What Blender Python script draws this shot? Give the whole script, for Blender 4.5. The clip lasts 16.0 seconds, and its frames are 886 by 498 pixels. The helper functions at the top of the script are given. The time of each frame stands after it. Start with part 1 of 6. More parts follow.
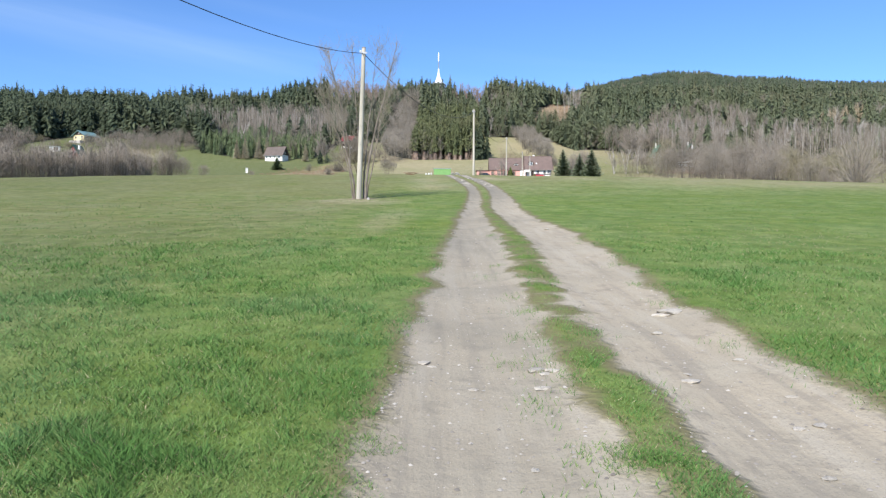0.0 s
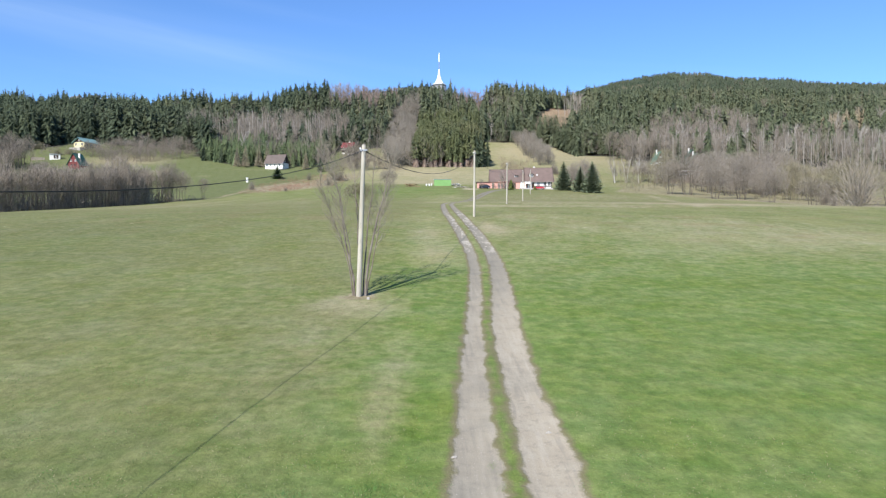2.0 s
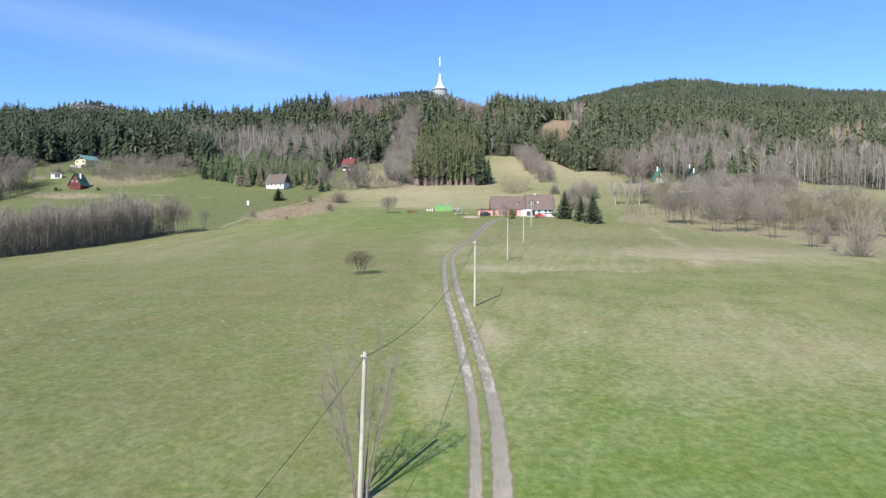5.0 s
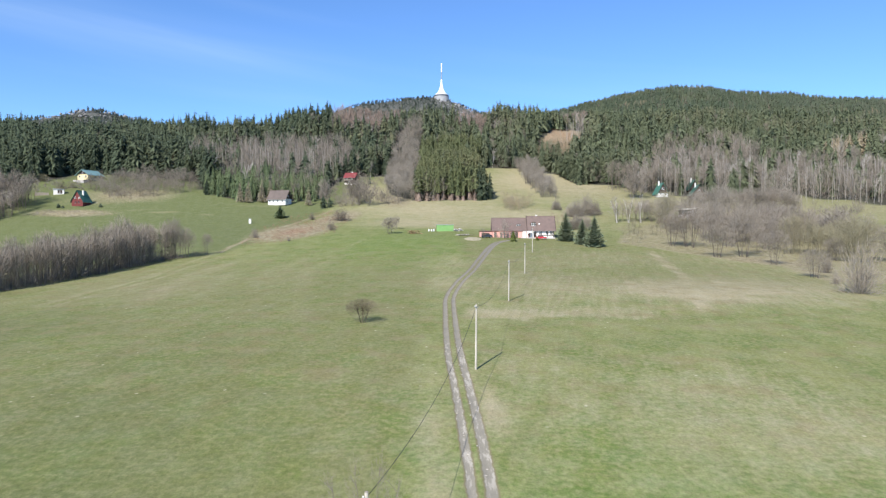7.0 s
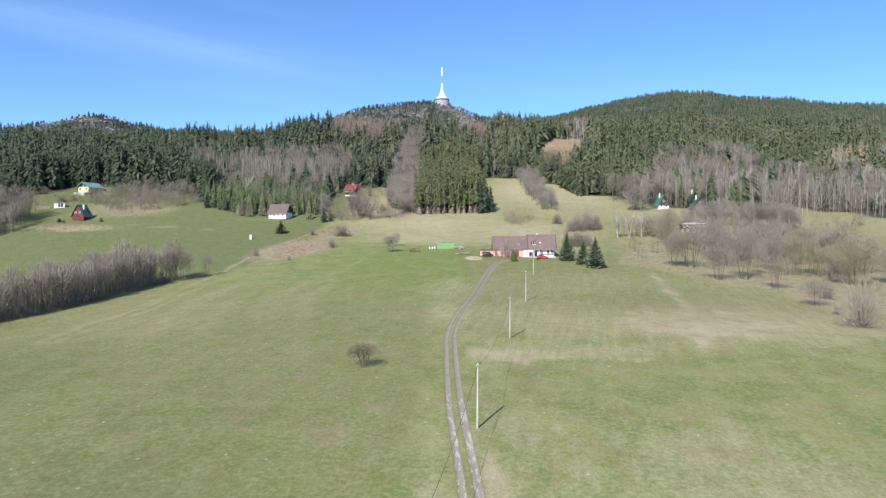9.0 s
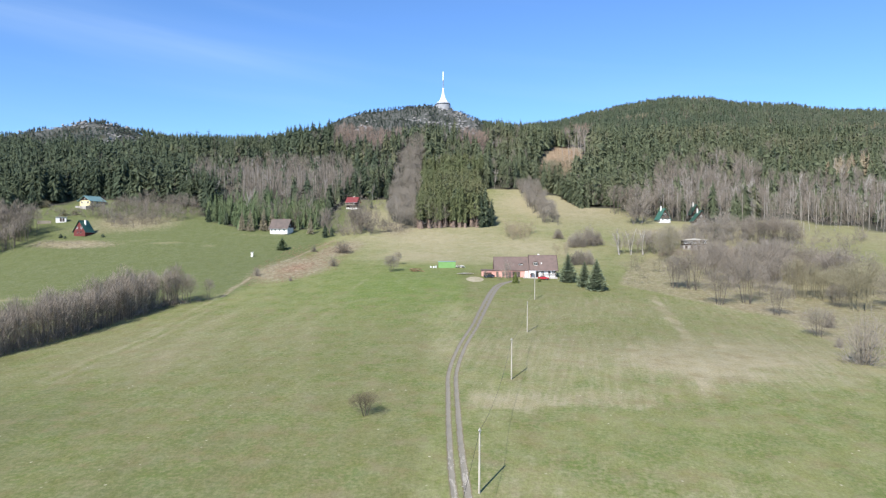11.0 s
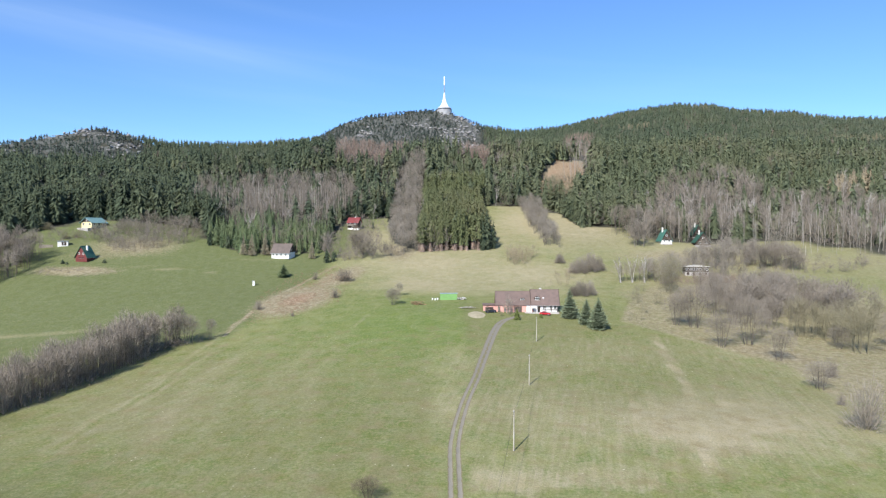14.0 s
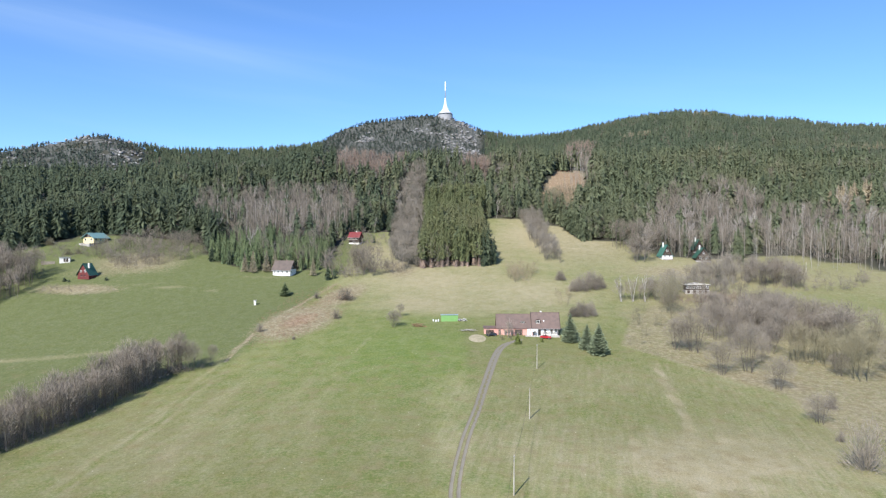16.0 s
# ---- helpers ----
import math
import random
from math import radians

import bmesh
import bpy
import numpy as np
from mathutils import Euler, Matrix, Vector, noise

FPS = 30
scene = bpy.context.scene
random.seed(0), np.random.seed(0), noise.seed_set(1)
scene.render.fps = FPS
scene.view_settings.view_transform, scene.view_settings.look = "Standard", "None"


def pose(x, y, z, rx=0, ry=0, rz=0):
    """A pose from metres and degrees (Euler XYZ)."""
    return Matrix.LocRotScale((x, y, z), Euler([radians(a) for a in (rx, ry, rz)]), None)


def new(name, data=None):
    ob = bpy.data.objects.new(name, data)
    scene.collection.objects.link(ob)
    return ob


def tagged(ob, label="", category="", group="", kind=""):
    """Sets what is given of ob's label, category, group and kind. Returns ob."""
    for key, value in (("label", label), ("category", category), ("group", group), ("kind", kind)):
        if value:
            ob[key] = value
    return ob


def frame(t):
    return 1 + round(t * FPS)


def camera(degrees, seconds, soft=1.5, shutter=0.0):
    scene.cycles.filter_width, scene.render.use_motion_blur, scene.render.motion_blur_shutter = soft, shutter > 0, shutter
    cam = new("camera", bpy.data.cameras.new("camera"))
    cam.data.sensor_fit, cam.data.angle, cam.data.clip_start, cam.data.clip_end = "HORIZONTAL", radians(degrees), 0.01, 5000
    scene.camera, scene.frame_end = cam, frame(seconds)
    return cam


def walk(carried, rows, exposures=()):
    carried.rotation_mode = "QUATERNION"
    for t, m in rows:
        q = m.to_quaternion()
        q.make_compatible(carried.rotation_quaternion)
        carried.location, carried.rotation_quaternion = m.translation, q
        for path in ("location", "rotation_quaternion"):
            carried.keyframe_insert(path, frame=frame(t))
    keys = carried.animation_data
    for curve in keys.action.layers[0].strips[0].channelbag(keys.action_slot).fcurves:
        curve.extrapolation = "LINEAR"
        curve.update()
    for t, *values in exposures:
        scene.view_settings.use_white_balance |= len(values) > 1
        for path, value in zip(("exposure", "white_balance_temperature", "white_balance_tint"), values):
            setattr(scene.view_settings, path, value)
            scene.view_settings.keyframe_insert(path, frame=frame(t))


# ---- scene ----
cam = camera(66, 16.0, soft=1.3)
PATH = [
    (0, pose(0.14, -0.30, -2.30, 89.21, 0, -0.54)),
    (0.5, pose(0.14, -0.17, -1.62, 89.20, 0, -0.50)),
    (1, pose(0.14, -0.09, 0.03, 89.15, 0, -0.50)),
    (1.5, pose(0.13, -0.03, 1.57, 89.11, 0, -0.53)),
    (2.5, pose(0.15, 0.03, 4.79, 89.02, 0, -0.47)),
    (3.5, pose(0.16, -0.01, 8.20, 88.94, 0, -0.45)),
    (4.2, pose(0.16, -0.02, 11.10, 88.97, 0, -0.44)),
    (6.3, pose(0.13, -0.13, 19.78, 89.09, 0, -0.41)),
    (7, pose(0.19, -0.29, 22.26, 89.20, 0, -0.30)),
    (7.5, pose(0.23, -0.34, 23.92, 89.25, 0, -0.26)),
    (8, pose(0.21, -0.29, 25.72, 89.27, 0, -0.25)),
    (8.5, pose(0.12, -0.12, 27.65, 89.24, 0, -0.26)),
    (9, pose(0.07, -0.02, 29.55, 89.27, 0, -0.26)),
    (11.5, pose(-0.07, 0.19, 39.83, 89.33, 0, -0.16)),
    (12, pose(-0.13, 0.27, 42.13, 89.31, 0, -0.16)),
    (12.5, pose(-0.15, 0.30, 44.55, 89.29, 0, -0.15)),
    (13, pose(-0.23, 0.36, 47.19, 89.26, 0, -0.14)),
    (13.5, pose(-0.27, 0.37, 49.75, 89.22, 0, -0.11)),
    (14, pose(-0.26, 0.31, 52.25, 89.21, 0, -0.08)),
    (14.5, pose(-0.24, 0.22, 54.68, 89.22, 0, -0.06)),
    (15, pose(-0.27, 0.16, 57.10, 89.23, 0, -0.04)),
    (15.5, pose(-0.22, -0.06, 59.29, 89.26, 0, -0.02)),
    (16, pose(-0.15, -0.33, 61.24, 89.30, 0, 0.01)),
]
walk(cam, PATH)

# ---- sky and sun ----
SUN_WAY = Vector((0.335, 0.705, -0.625)).normalized()
sun_data = bpy.data.lights.new("sun", "SUN")
sun_data.energy, sun_data.angle, sun_data.color = 4.2, radians(0.53), (1.0, 0.95, 0.87)
sun = new("sun", sun_data)
sun.matrix_world = Matrix.Translation((-30, -80, 120)) @ SUN_WAY.to_track_quat("-Z", "Y").to_matrix().to_4x4()

world = bpy.data.worlds.new("world")
scene.world = world
world.use_nodes = True
wn, wl = world.node_tree.nodes, world.node_tree.links
sky = wn.new("ShaderNodeTexSky")
sky.sky_type, sky.sun_disc = "NISHITA", False
sky.sun_elevation, sky.sun_rotation = radians(38.5), math.atan2(-SUN_WAY.x, -SUN_WAY.y)
sky.altitude, sky.air_density, sky.dust_density, sky.ozone_density = 600, 1.0, 0.25, 4.0
wn["Background"].inputs["Strength"].default_value = 0.105
tone = wn.new("ShaderNodeMix")
tone.data_type, tone.blend_type = "RGBA", "MULTIPLY"
tone.inputs["Factor"].default_value = 1.0
tone.inputs[7].default_value = (0.69, 0.90, 1.155, 1)
wl.new(sky.outputs[0], tone.inputs[6])
# thin cirrus, drawn out in one faint veil across the western sky
view = wn.new("ShaderNodeTexCoord")
turn = wn.new("ShaderNodeMapping")
turn.inputs["Rotation"].default_value = (0, radians(-7.0), 0)
wl.new(view.outputs["Generated"], turn.inputs["Vector"])
drawn_out = wn.new("ShaderNodeMapping")
drawn_out.inputs["Scale"].default_value = (0.6, 0.6, 9.0)
wl.new(turn.outputs[0], drawn_out.inputs["Vector"])
wisp = wn.new("ShaderNodeTexNoise")
wisp.inputs["Scale"].default_value, wisp.inputs["Detail"].default_value, wisp.inputs["Distortion"].default_value = 2.2, 6, 0.3
wl.new(drawn_out.outputs[0], wisp.inputs["Vector"])
level = wn.new("ShaderNodeSeparateXYZ")
wl.new(turn.outputs[0], level.inputs[0])


def sky_range(value, lo, hi, top):
    n = wn.new("ShaderNodeMapRange")
    n.interpolation_type = "SMOOTHSTEP"
    n.inputs["From Min"].default_value, n.inputs["From Max"].default_value, n.inputs["To Max"].default_value = lo, hi, top
    wl.new(value, n.inputs["Value"])
    return n.outputs[0]


def sky_sum(op, a, b):
    n = wn.new("ShaderNodeMath")
    n.operation = op
    for k, value in enumerate((a, b)):
        if isinstance(value, float):
            n.inputs[k].default_value = value
        else:
            wl.new(value, n.inputs[k])
    return n.outputs[0]


height = level.outputs["Z"]
veil = sky_sum("MULTIPLY", sky_range(height, 0.165, 0.215, 1.0), sky_range(height, 0.265, 0.22, 1.0))
veil = sky_sum("MULTIPLY", veil, sky_range(level.outputs["X"], -0.05, -0.32, 1.0))
veil = sky_sum("MULTIPLY", veil, sky_range(wisp.outputs["Fac"], 0.25, 0.7, 0.11))
thin = sky_sum("ADD", veil, sky_range(wisp.outputs["Fac"], 0.52, 0.85, 0.06))
cloud = wn.new("ShaderNodeMix")
cloud.data_type = "RGBA"
cloud.inputs[7].default_value = (5.2, 6.4, 7.8, 1)
wl.new(thin, cloud.inputs["Factor"])
wl.new(tone.outputs[2], cloud.inputs[6])
wl.new(cloud.outputs[2], wn["Background"].inputs["Color"])
scene.view_settings.exposure = 0.75

# ---- materials ----
def start(name):
    m = bpy.data.materials.new(name)
    m.use_nodes = True
    nt = m.node_tree
    return m, nt, nt.nodes["Principled BSDF"]


def put(nt, kind, **values):
    n = nt.nodes.new(kind)
    for key, value in values.items():
        n.inputs[key.replace("_", " ")].default_value = value
    return n


def noise_tex(nt, vec, scale, detail=4.0, rough=0.55):
    n = put(nt, "ShaderNodeTexNoise", Scale=scale, Detail=detail, Roughness=rough)
    if vec:
        nt.links.new(vec, n.inputs["Vector"])
    return n.outputs["Fac"]


def ramp(nt, fac, lo, hi):
    n = put(nt, "ShaderNodeMapRange", From_Min=lo, From_Max=hi)
    n.interpolation_type = "SMOOTHSTEP"
    nt.links.new(fac, n.inputs["Value"])
    return n.outputs["Result"]


def mixc(nt, fac, a, b):
    n = nt.nodes.new("ShaderNodeMix")
    n.data_type = "RGBA"
    for sock, v in (("Factor", fac), ("A", a), ("B", b)):
        ins = [k for k in n.inputs if k.name == sock and (k.type == "RGBA" or (sock == "Factor" and k.type == "VALUE"))][0]
        if isinstance(v, (tuple, list)):
            ins.default_value = (*v, 1)
        elif isinstance(v, (int, float)):
            ins.default_value = v
        else:
            nt.links.new(v, ins)
    return [k for k in n.outputs if k.type == "RGBA"][0]


def calc(nt, op, a, b=None, clamp=False):
    n = nt.nodes.new("ShaderNodeMath")
    n.operation, n.use_clamp = op, clamp
    for k, v in enumerate((a, b)):
        if v is None:
            continue
        if isinstance(v, (int, float)):
            n.inputs[k].default_value = v
        else:
            nt.links.new(v, n.inputs[k])
    return n.outputs[0]


def attr(nt, name):
    n = nt.nodes.new("ShaderNodeAttribute")
    n.attribute_name = name
    return n.outputs["Fac"]


def bump(nt, bsdf, height, strength, distance):
    n = put(nt, "ShaderNodeBump", Strength=strength, Distance=distance)
    nt.links.new(height, n.inputs["Height"])
    nt.links.new(n.outputs["Normal"], bsdf.inputs["Normal"])


def surface(name, a, b, scale=3.0, rough=0.8, fine=30.0, relief=0.3, depth=0.01, metal=0.0, vary=0.15, spec=0.3, stretch=(1, 1, 1)):
    """A weathered surface of two tones, with stains, fine grain and relief at real size."""
    m, nt, bs = start(name)
    co = nt.nodes.new("ShaderNodeTexCoord")
    mp = nt.nodes.new("ShaderNodeMapping")
    mp.inputs["Scale"].default_value = stretch
    nt.links.new(co.outputs["Object"], mp.inputs["Vector"])
    v = mp.outputs[0]
    big, small = noise_tex(nt, v, scale), noise_tex(nt, v, fine, 3)
    col = mixc(nt, ramp(nt, big, 0.3, 0.7), a, b)
    rnd = nt.nodes.new("ShaderNodeObjectInfo").outputs["Random"]
    k = calc(nt, "ADD", calc(nt, "MULTIPLY", small, 0.5), calc(nt, "MULTIPLY", rnd, vary))
    k = calc(nt, "ADD", k, 0.75 - vary / 2)
    hsv = nt.nodes.new("ShaderNodeHueSaturation")
    nt.links.new(col, hsv.inputs["Color"])
    nt.links.new(k, hsv.inputs["Value"])
    nt.links.new(hsv.outputs[0], bs.inputs["Base Color"])
    bs.inputs["Roughness"].default_value = rough
    bs.inputs["Metallic"].default_value = metal
    bs.inputs["Specular IOR Level"].default_value = spec
    bump(nt, bs, small, relief, depth)
    return m


def leafy(name, a, b, c, rough=0.75, patch=0.02, soft=0.15):
    """Needles or twigs: tone varies from plant to plant and from bough to bough."""
    m, nt, bs = start(name)
    co = nt.nodes.new("ShaderNodeTexCoord").outputs["Object"]
    tint = attr(nt, "tint")
    isl = nt.nodes.new("ShaderNodeNewGeometry").outputs["Random Per Island"]
    big = noise_tex(nt, co, patch, 2)
    col = mixc(nt, tint, a, b)
    col = mixc(nt, calc(nt, "MULTIPLY", ramp(nt, big, 0.45, 0.7), 0.6), col, c)
    hsv = nt.nodes.new("ShaderNodeHueSaturation")
    nt.links.new(col, hsv.inputs["Color"])
    nt.links.new(calc(nt, "ADD", calc(nt, "MULTIPLY", isl, 0.36), 0.82), hsv.inputs["Value"])
    nt.links.new(hsv.outputs[0], bs.inputs["Base Color"])
    bs.inputs["Roughness"].default_value = rough
    bs.inputs["Specular IOR Level"].default_value = 0.1
    # sprays of needles and twigs scatter the light more evenly than flat blades
    lift = nt.nodes.new("ShaderNodeVectorMath")
    lift.operation = "ADD"
    nt.links.new(nt.nodes.new("ShaderNodeNewGeometry").outputs["Normal"], lift.inputs[0])
    lift.inputs[1].default_value = (0, 0, soft)
    unit = nt.nodes.new("ShaderNodeVectorMath")
    unit.operation = "NORMALIZE"
    nt.links.new(lift.outputs[0], unit.inputs[0])
    nt.links.new(unit.outputs[0], bs.inputs["Normal"])
    return m


def ground_material():
    m, nt, bs = start("meadow")
    co = nt.nodes.new("ShaderNodeTexCoord").outputs["Object"]
    n1, n2, n3, n4 = (noise_tex(nt, co, s, d) for s, d in ((0.015, 4), (0.12, 5), (1.3, 5), (14.0, 5)))
    st = nt.nodes.new("ShaderNodeMapping")
    turned = nt.nodes.new("ShaderNodeMapping")
    turned.inputs["Rotation"].default_value = (0, 0, radians(12))
    nt.links.new(co, turned.inputs["Vector"])
    st.inputs["Scale"].default_value = (0.7, 0.018, 1)
    nt.links.new(turned.outputs[0], st.inputs["Vector"])
    swath = noise_tex(nt, st.outputs[0], 1.0, 4)
    green = mixc(nt, ramp(nt, n2, 0.32, 0.68), (0.124, 0.155, 0.050), (0.192, 0.198, 0.082))
    green = mixc(nt, ramp(nt, n3, 0.35, 0.75), green, (0.210, 0.209, 0.094))
    green = mixc(nt, ramp(nt, calc(nt, "ADD", attr(nt, "lush"), calc(nt, "MULTIPLY", calc(nt, "SUBTRACT", n2, 0.5), 0.7)), 0.15, 0.9), green, mixc(nt, ramp(nt, n3, 0.3, 0.7), (0.100, 0.122, 0.047), (0.144, 0.154, 0.069)))
    fresh = mixc(nt, ramp(nt, n3, 0.3, 0.7), (0.086, 0.147, 0.031), (0.144, 0.196, 0.050))
    green = mixc(nt, calc(nt, "MULTIPLY", attr(nt, "fresh"), 0.75), green, fresh)
    straw = mixc(nt, n3, (0.350, 0.303, 0.192), (0.268, 0.238, 0.142))
    d = calc(nt, "ADD", attr(nt, "dry"), calc(nt, "MULTIPLY", calc(nt, "SUBTRACT", n1, 0.5), 1.3))
    d = calc(nt, "ADD", d, calc(nt, "MULTIPLY", calc(nt, "SUBTRACT", swath, 0.5), calc(nt, "MULTIPLY", attr(nt, "mow"), 0.8)))
    d = calc(nt, "ADD", d, calc(nt, "MULTIPLY", calc(nt, "SUBTRACT", n3, 0.5), 0.6))
    streaks = nt.nodes.new("ShaderNodeMapping")
    streaks.inputs["Scale"].default_value = (1.6, 0.05, 1)
    nt.links.new(turned.outputs[0], streaks.inputs["Vector"])
    d = calc(nt, "ADD", d, calc(nt, "MULTIPLY", calc(nt, "SUBTRACT", noise_tex(nt, streaks.outputs[0], 1.0, 4, 0.6), 0.5), calc(nt, "MULTIPLY", attr(nt, "mow"), 0.55)))
    col = mixc(nt, ramp(nt, d, 0.1, 1.0), green, straw)
    fine_patch = noise_tex(nt, co, 0.6, 7, 0.7)
    col = mixc(nt, ramp(nt, calc(nt, "ADD", attr(nt, "brush"), calc(nt, "MULTIPLY", calc(nt, "SUBTRACT", n3, 0.5), 0.8)), 0.4, 0.8), col, mixc(nt, ramp(nt, fine_patch, 0.36, 0.64), (0.192, 0.163, 0.098), (0.300, 0.260, 0.168)))
    # bark litter and brash, redder
    col = mixc(nt, calc(nt, "MULTIPLY", ramp(nt, attr(nt, "brush"), 0.9, 1.15), 0.8), col, mixc(nt, ramp(nt, fine_patch, 0.36, 0.64), (0.22, 0.150, 0.098), (0.33, 0.232, 0.158)))
    # the grazed side, browner and shorter
    col = mixc(nt, calc(nt, "MULTIPLY", attr(nt, "worn"), calc(nt, "MULTIPLY", ramp(nt, n2, 0.15, 0.7), 0.65)), col, mixc(nt, ramp(nt, n3, 0.35, 0.7), (0.116, 0.120, 0.050), (0.164, 0.160, 0.075)))
    # brown thatch showing through the older sward
    thatch = ramp(nt, noise_tex(nt, co, 0.17, 7, 0.68), 0.50, 0.66)
    col = mixc(nt, calc(nt, "MULTIPLY", calc(nt, "MULTIPLY", thatch, ramp(nt, attr(nt, "mow"), 0.2, 0.5)), 0.45), col, (0.205, 0.165, 0.092))
    # old tussocks and daisies, pale dots in the turf
    cells = put(nt, "ShaderNodeTexVoronoi", Scale=0.62)
    nt.links.new(co, cells.inputs["Vector"])
    sep = nt.nodes.new("ShaderNodeSeparateColor")
    nt.links.new(cells.outputs["Color"], sep.inputs[0])
    dot = calc(nt, "MULTIPLY", ramp(nt, cells.outputs["Distance"], 0.17, 0.06), ramp(nt, sep.outputs[0], 0.55, 0.9))
    dot = calc(nt, "MULTIPLY", dot, ramp(nt, n2, 0.42, 0.62))
    col = mixc(nt, calc(nt, "MULTIPLY", calc(nt, "MULTIPLY", dot, ramp(nt, attr(nt, "mow"), 0.22, 0.45)), 0.95), col, (0.44, 0.41, 0.28))
    fleck = calc(nt, "ADD", calc(nt, "MULTIPLY", noise_tex(nt, co, 2.3, 4, 0.7), 0.55), calc(nt, "MULTIPLY", noise_tex(nt, co, 7.0, 4, 0.75), 0.45))
    mott = noise_tex(nt, co, 0.28, 7, 0.62)
    # tufts standing in the sward, each its own tone
    tufts = nt.nodes.new("ShaderNodeMapping")
    tufts.inputs["Scale"].default_value = (1, 0.42, 1)
    nt.links.new(co, tufts.inputs["Vector"])
    tuft = noise_tex(nt, tufts.outputs[0], 3.4, 3, 0.8)
    hs = nt.nodes.new("ShaderNodeHueSaturation")
    nt.links.new(calc(nt, "ADD", calc(nt, "MULTIPLY", mott, -0.5), 1.25), hs.inputs["Saturation"])
    nt.links.new(col, hs.inputs["Color"])
    lanes = nt.nodes.new("ShaderNodeMapping")
    lanes.inputs["Scale"].default_value = (0.42, 0.012, 1)
    nt.links.new(turned.outputs[0], lanes.inputs["Vector"])
    lane = noise_tex(nt, lanes.outputs[0], 1.0, 3)
    tone = calc(nt, "ADD", calc(nt, "MULTIPLY", fleck, 1.5), calc(nt, "MULTIPLY", mott, 0.42))
    tone = calc(nt, "ADD", tone, calc(nt, "MULTIPLY", calc(nt, "SUBTRACT", tuft, 0.5), 0.75))
    tone = calc(nt, "ADD", tone, calc(nt, "MULTIPLY", calc(nt, "SUBTRACT", lane, 0.5), 0.28))
    nt.links.new(calc(nt, "ADD", tone, 0.08), hs.inputs["Value"])
    col = hs.outputs[0]
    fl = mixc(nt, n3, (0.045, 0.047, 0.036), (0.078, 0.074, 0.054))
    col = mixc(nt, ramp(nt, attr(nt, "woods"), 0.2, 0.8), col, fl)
    rock = mixc(nt, ramp(nt, n3, 0.35, 0.65), (0.055, 0.060, 0.050), (0.150, 0.153, 0.142))
    col = mixc(nt, ramp(nt, calc(nt, "ADD", attr(nt, "rock"), calc(nt, "MULTIPLY", calc(nt, "SUBTRACT", noise_tex(nt, co, 0.035, 5), 0.5), 2.6)), 0.5, 0.8), col, rock)
    # wheel tracks of trodden earth and gravel
    edge = calc(nt, "ADD", attr(nt, "rut"), calc(nt, "MULTIPLY", calc(nt, "SUBTRACT", noise_tex(nt, co, 1.0, 5, 0.6), 0.5), 0.5))
    edge = calc(nt, "ADD", edge, calc(nt, "MULTIPLY", calc(nt, "SUBTRACT", n4, 0.5), 0.16))
    bare = ramp(nt, edge, 0.62, 0.46)
    col = mixc(nt, calc(nt, "MULTIPLY", ramp(nt, edge, 0.82, 0.60), 0.75), col, mixc(nt, n4, (0.13, 0.105, 0.062), (0.24, 0.195, 0.125)))
    earth = mixc(nt, ramp(nt, n2, 0.4, 0.65), (0.385, 0.332, 0.246), (0.325, 0.288, 0.220))
    earth = mixc(nt, ramp(nt, n3, 0.4, 0.7), earth, (0.385, 0.342, 0.26))
    clod = noise_tex(nt, co, 3.5, 7, 0.72)
    earth = mixc(nt, calc(nt, "MULTIPLY", ramp(nt, clod, 0.5, 0.66), 0.45), earth, (0.19, 0.168, 0.135))
    drawn = nt.nodes.new("ShaderNodeMapping")
    drawn.inputs["Scale"].default_value = (4.5, 0.3, 1)
    nt.links.new(co, drawn.inputs["Vector"])
    rolled = noise_tex(nt, drawn.outputs[0], 1.0, 5, 0.6)
    earth = mixc(nt, calc(nt, "MULTIPLY", ramp(nt, rolled, 0.48, 0.66), 0.55), earth, (0.43, 0.385, 0.305))
    earth = mixc(nt, calc(nt, "MULTIPLY", ramp(nt, rolled, 0.46, 0.34), 0.5), earth, (0.25, 0.222, 0.178))
    grit = noise_tex(nt, co, 60.0, 3)
    earth = mixc(nt, calc(nt, "MULTIPLY", ramp(nt, grit, 0.5, 0.75), 0.5), earth, (0.185, 0.165, 0.135))
    earth = mixc(nt, calc(nt, "MULTIPLY", attr(nt, "grit"), 0.9), earth, mixc(nt, n4, (0.172, 0.160, 0.126), (0.248, 0.228, 0.184)))
    # pale crushed stone spread on the worn middle stretch
    spread = nt.nodes.new("ShaderNodeMapping")
    spread.inputs["Scale"].default_value = (2.2, 0.42, 1)
    nt.links.new(co, spread.inputs["Vector"])
    chalk = calc(nt, "MULTIPLY", ramp(nt, noise_tex(nt, spread.outputs[0], 1.0, 6, 0.7), 0.50, 0.60), attr(nt, "chalk"))
    earth = mixc(nt, calc(nt, "MULTIPLY", chalk, 0.6), earth, (0.47, 0.43, 0.36))
    col = mixc(nt, bare, col, earth)
    nt.links.new(col, bs.inputs["Base Color"])
    bs.inputs["Roughness"].default_value = 0.95
    bs.inputs["Specular IOR Level"].default_value = 0.1
    h = calc(nt, "ADD", calc(nt, "MULTIPLY", n4, 1.2), calc(nt, "MULTIPLY", n3, 2.0))
    soil = calc(nt, "ADD", calc(nt, "ADD", calc(nt, "MULTIPLY", clod, 1.0), calc(nt, "MULTIPLY", rolled, 0.6)), calc(nt, "MULTIPLY", grit, 0.05))
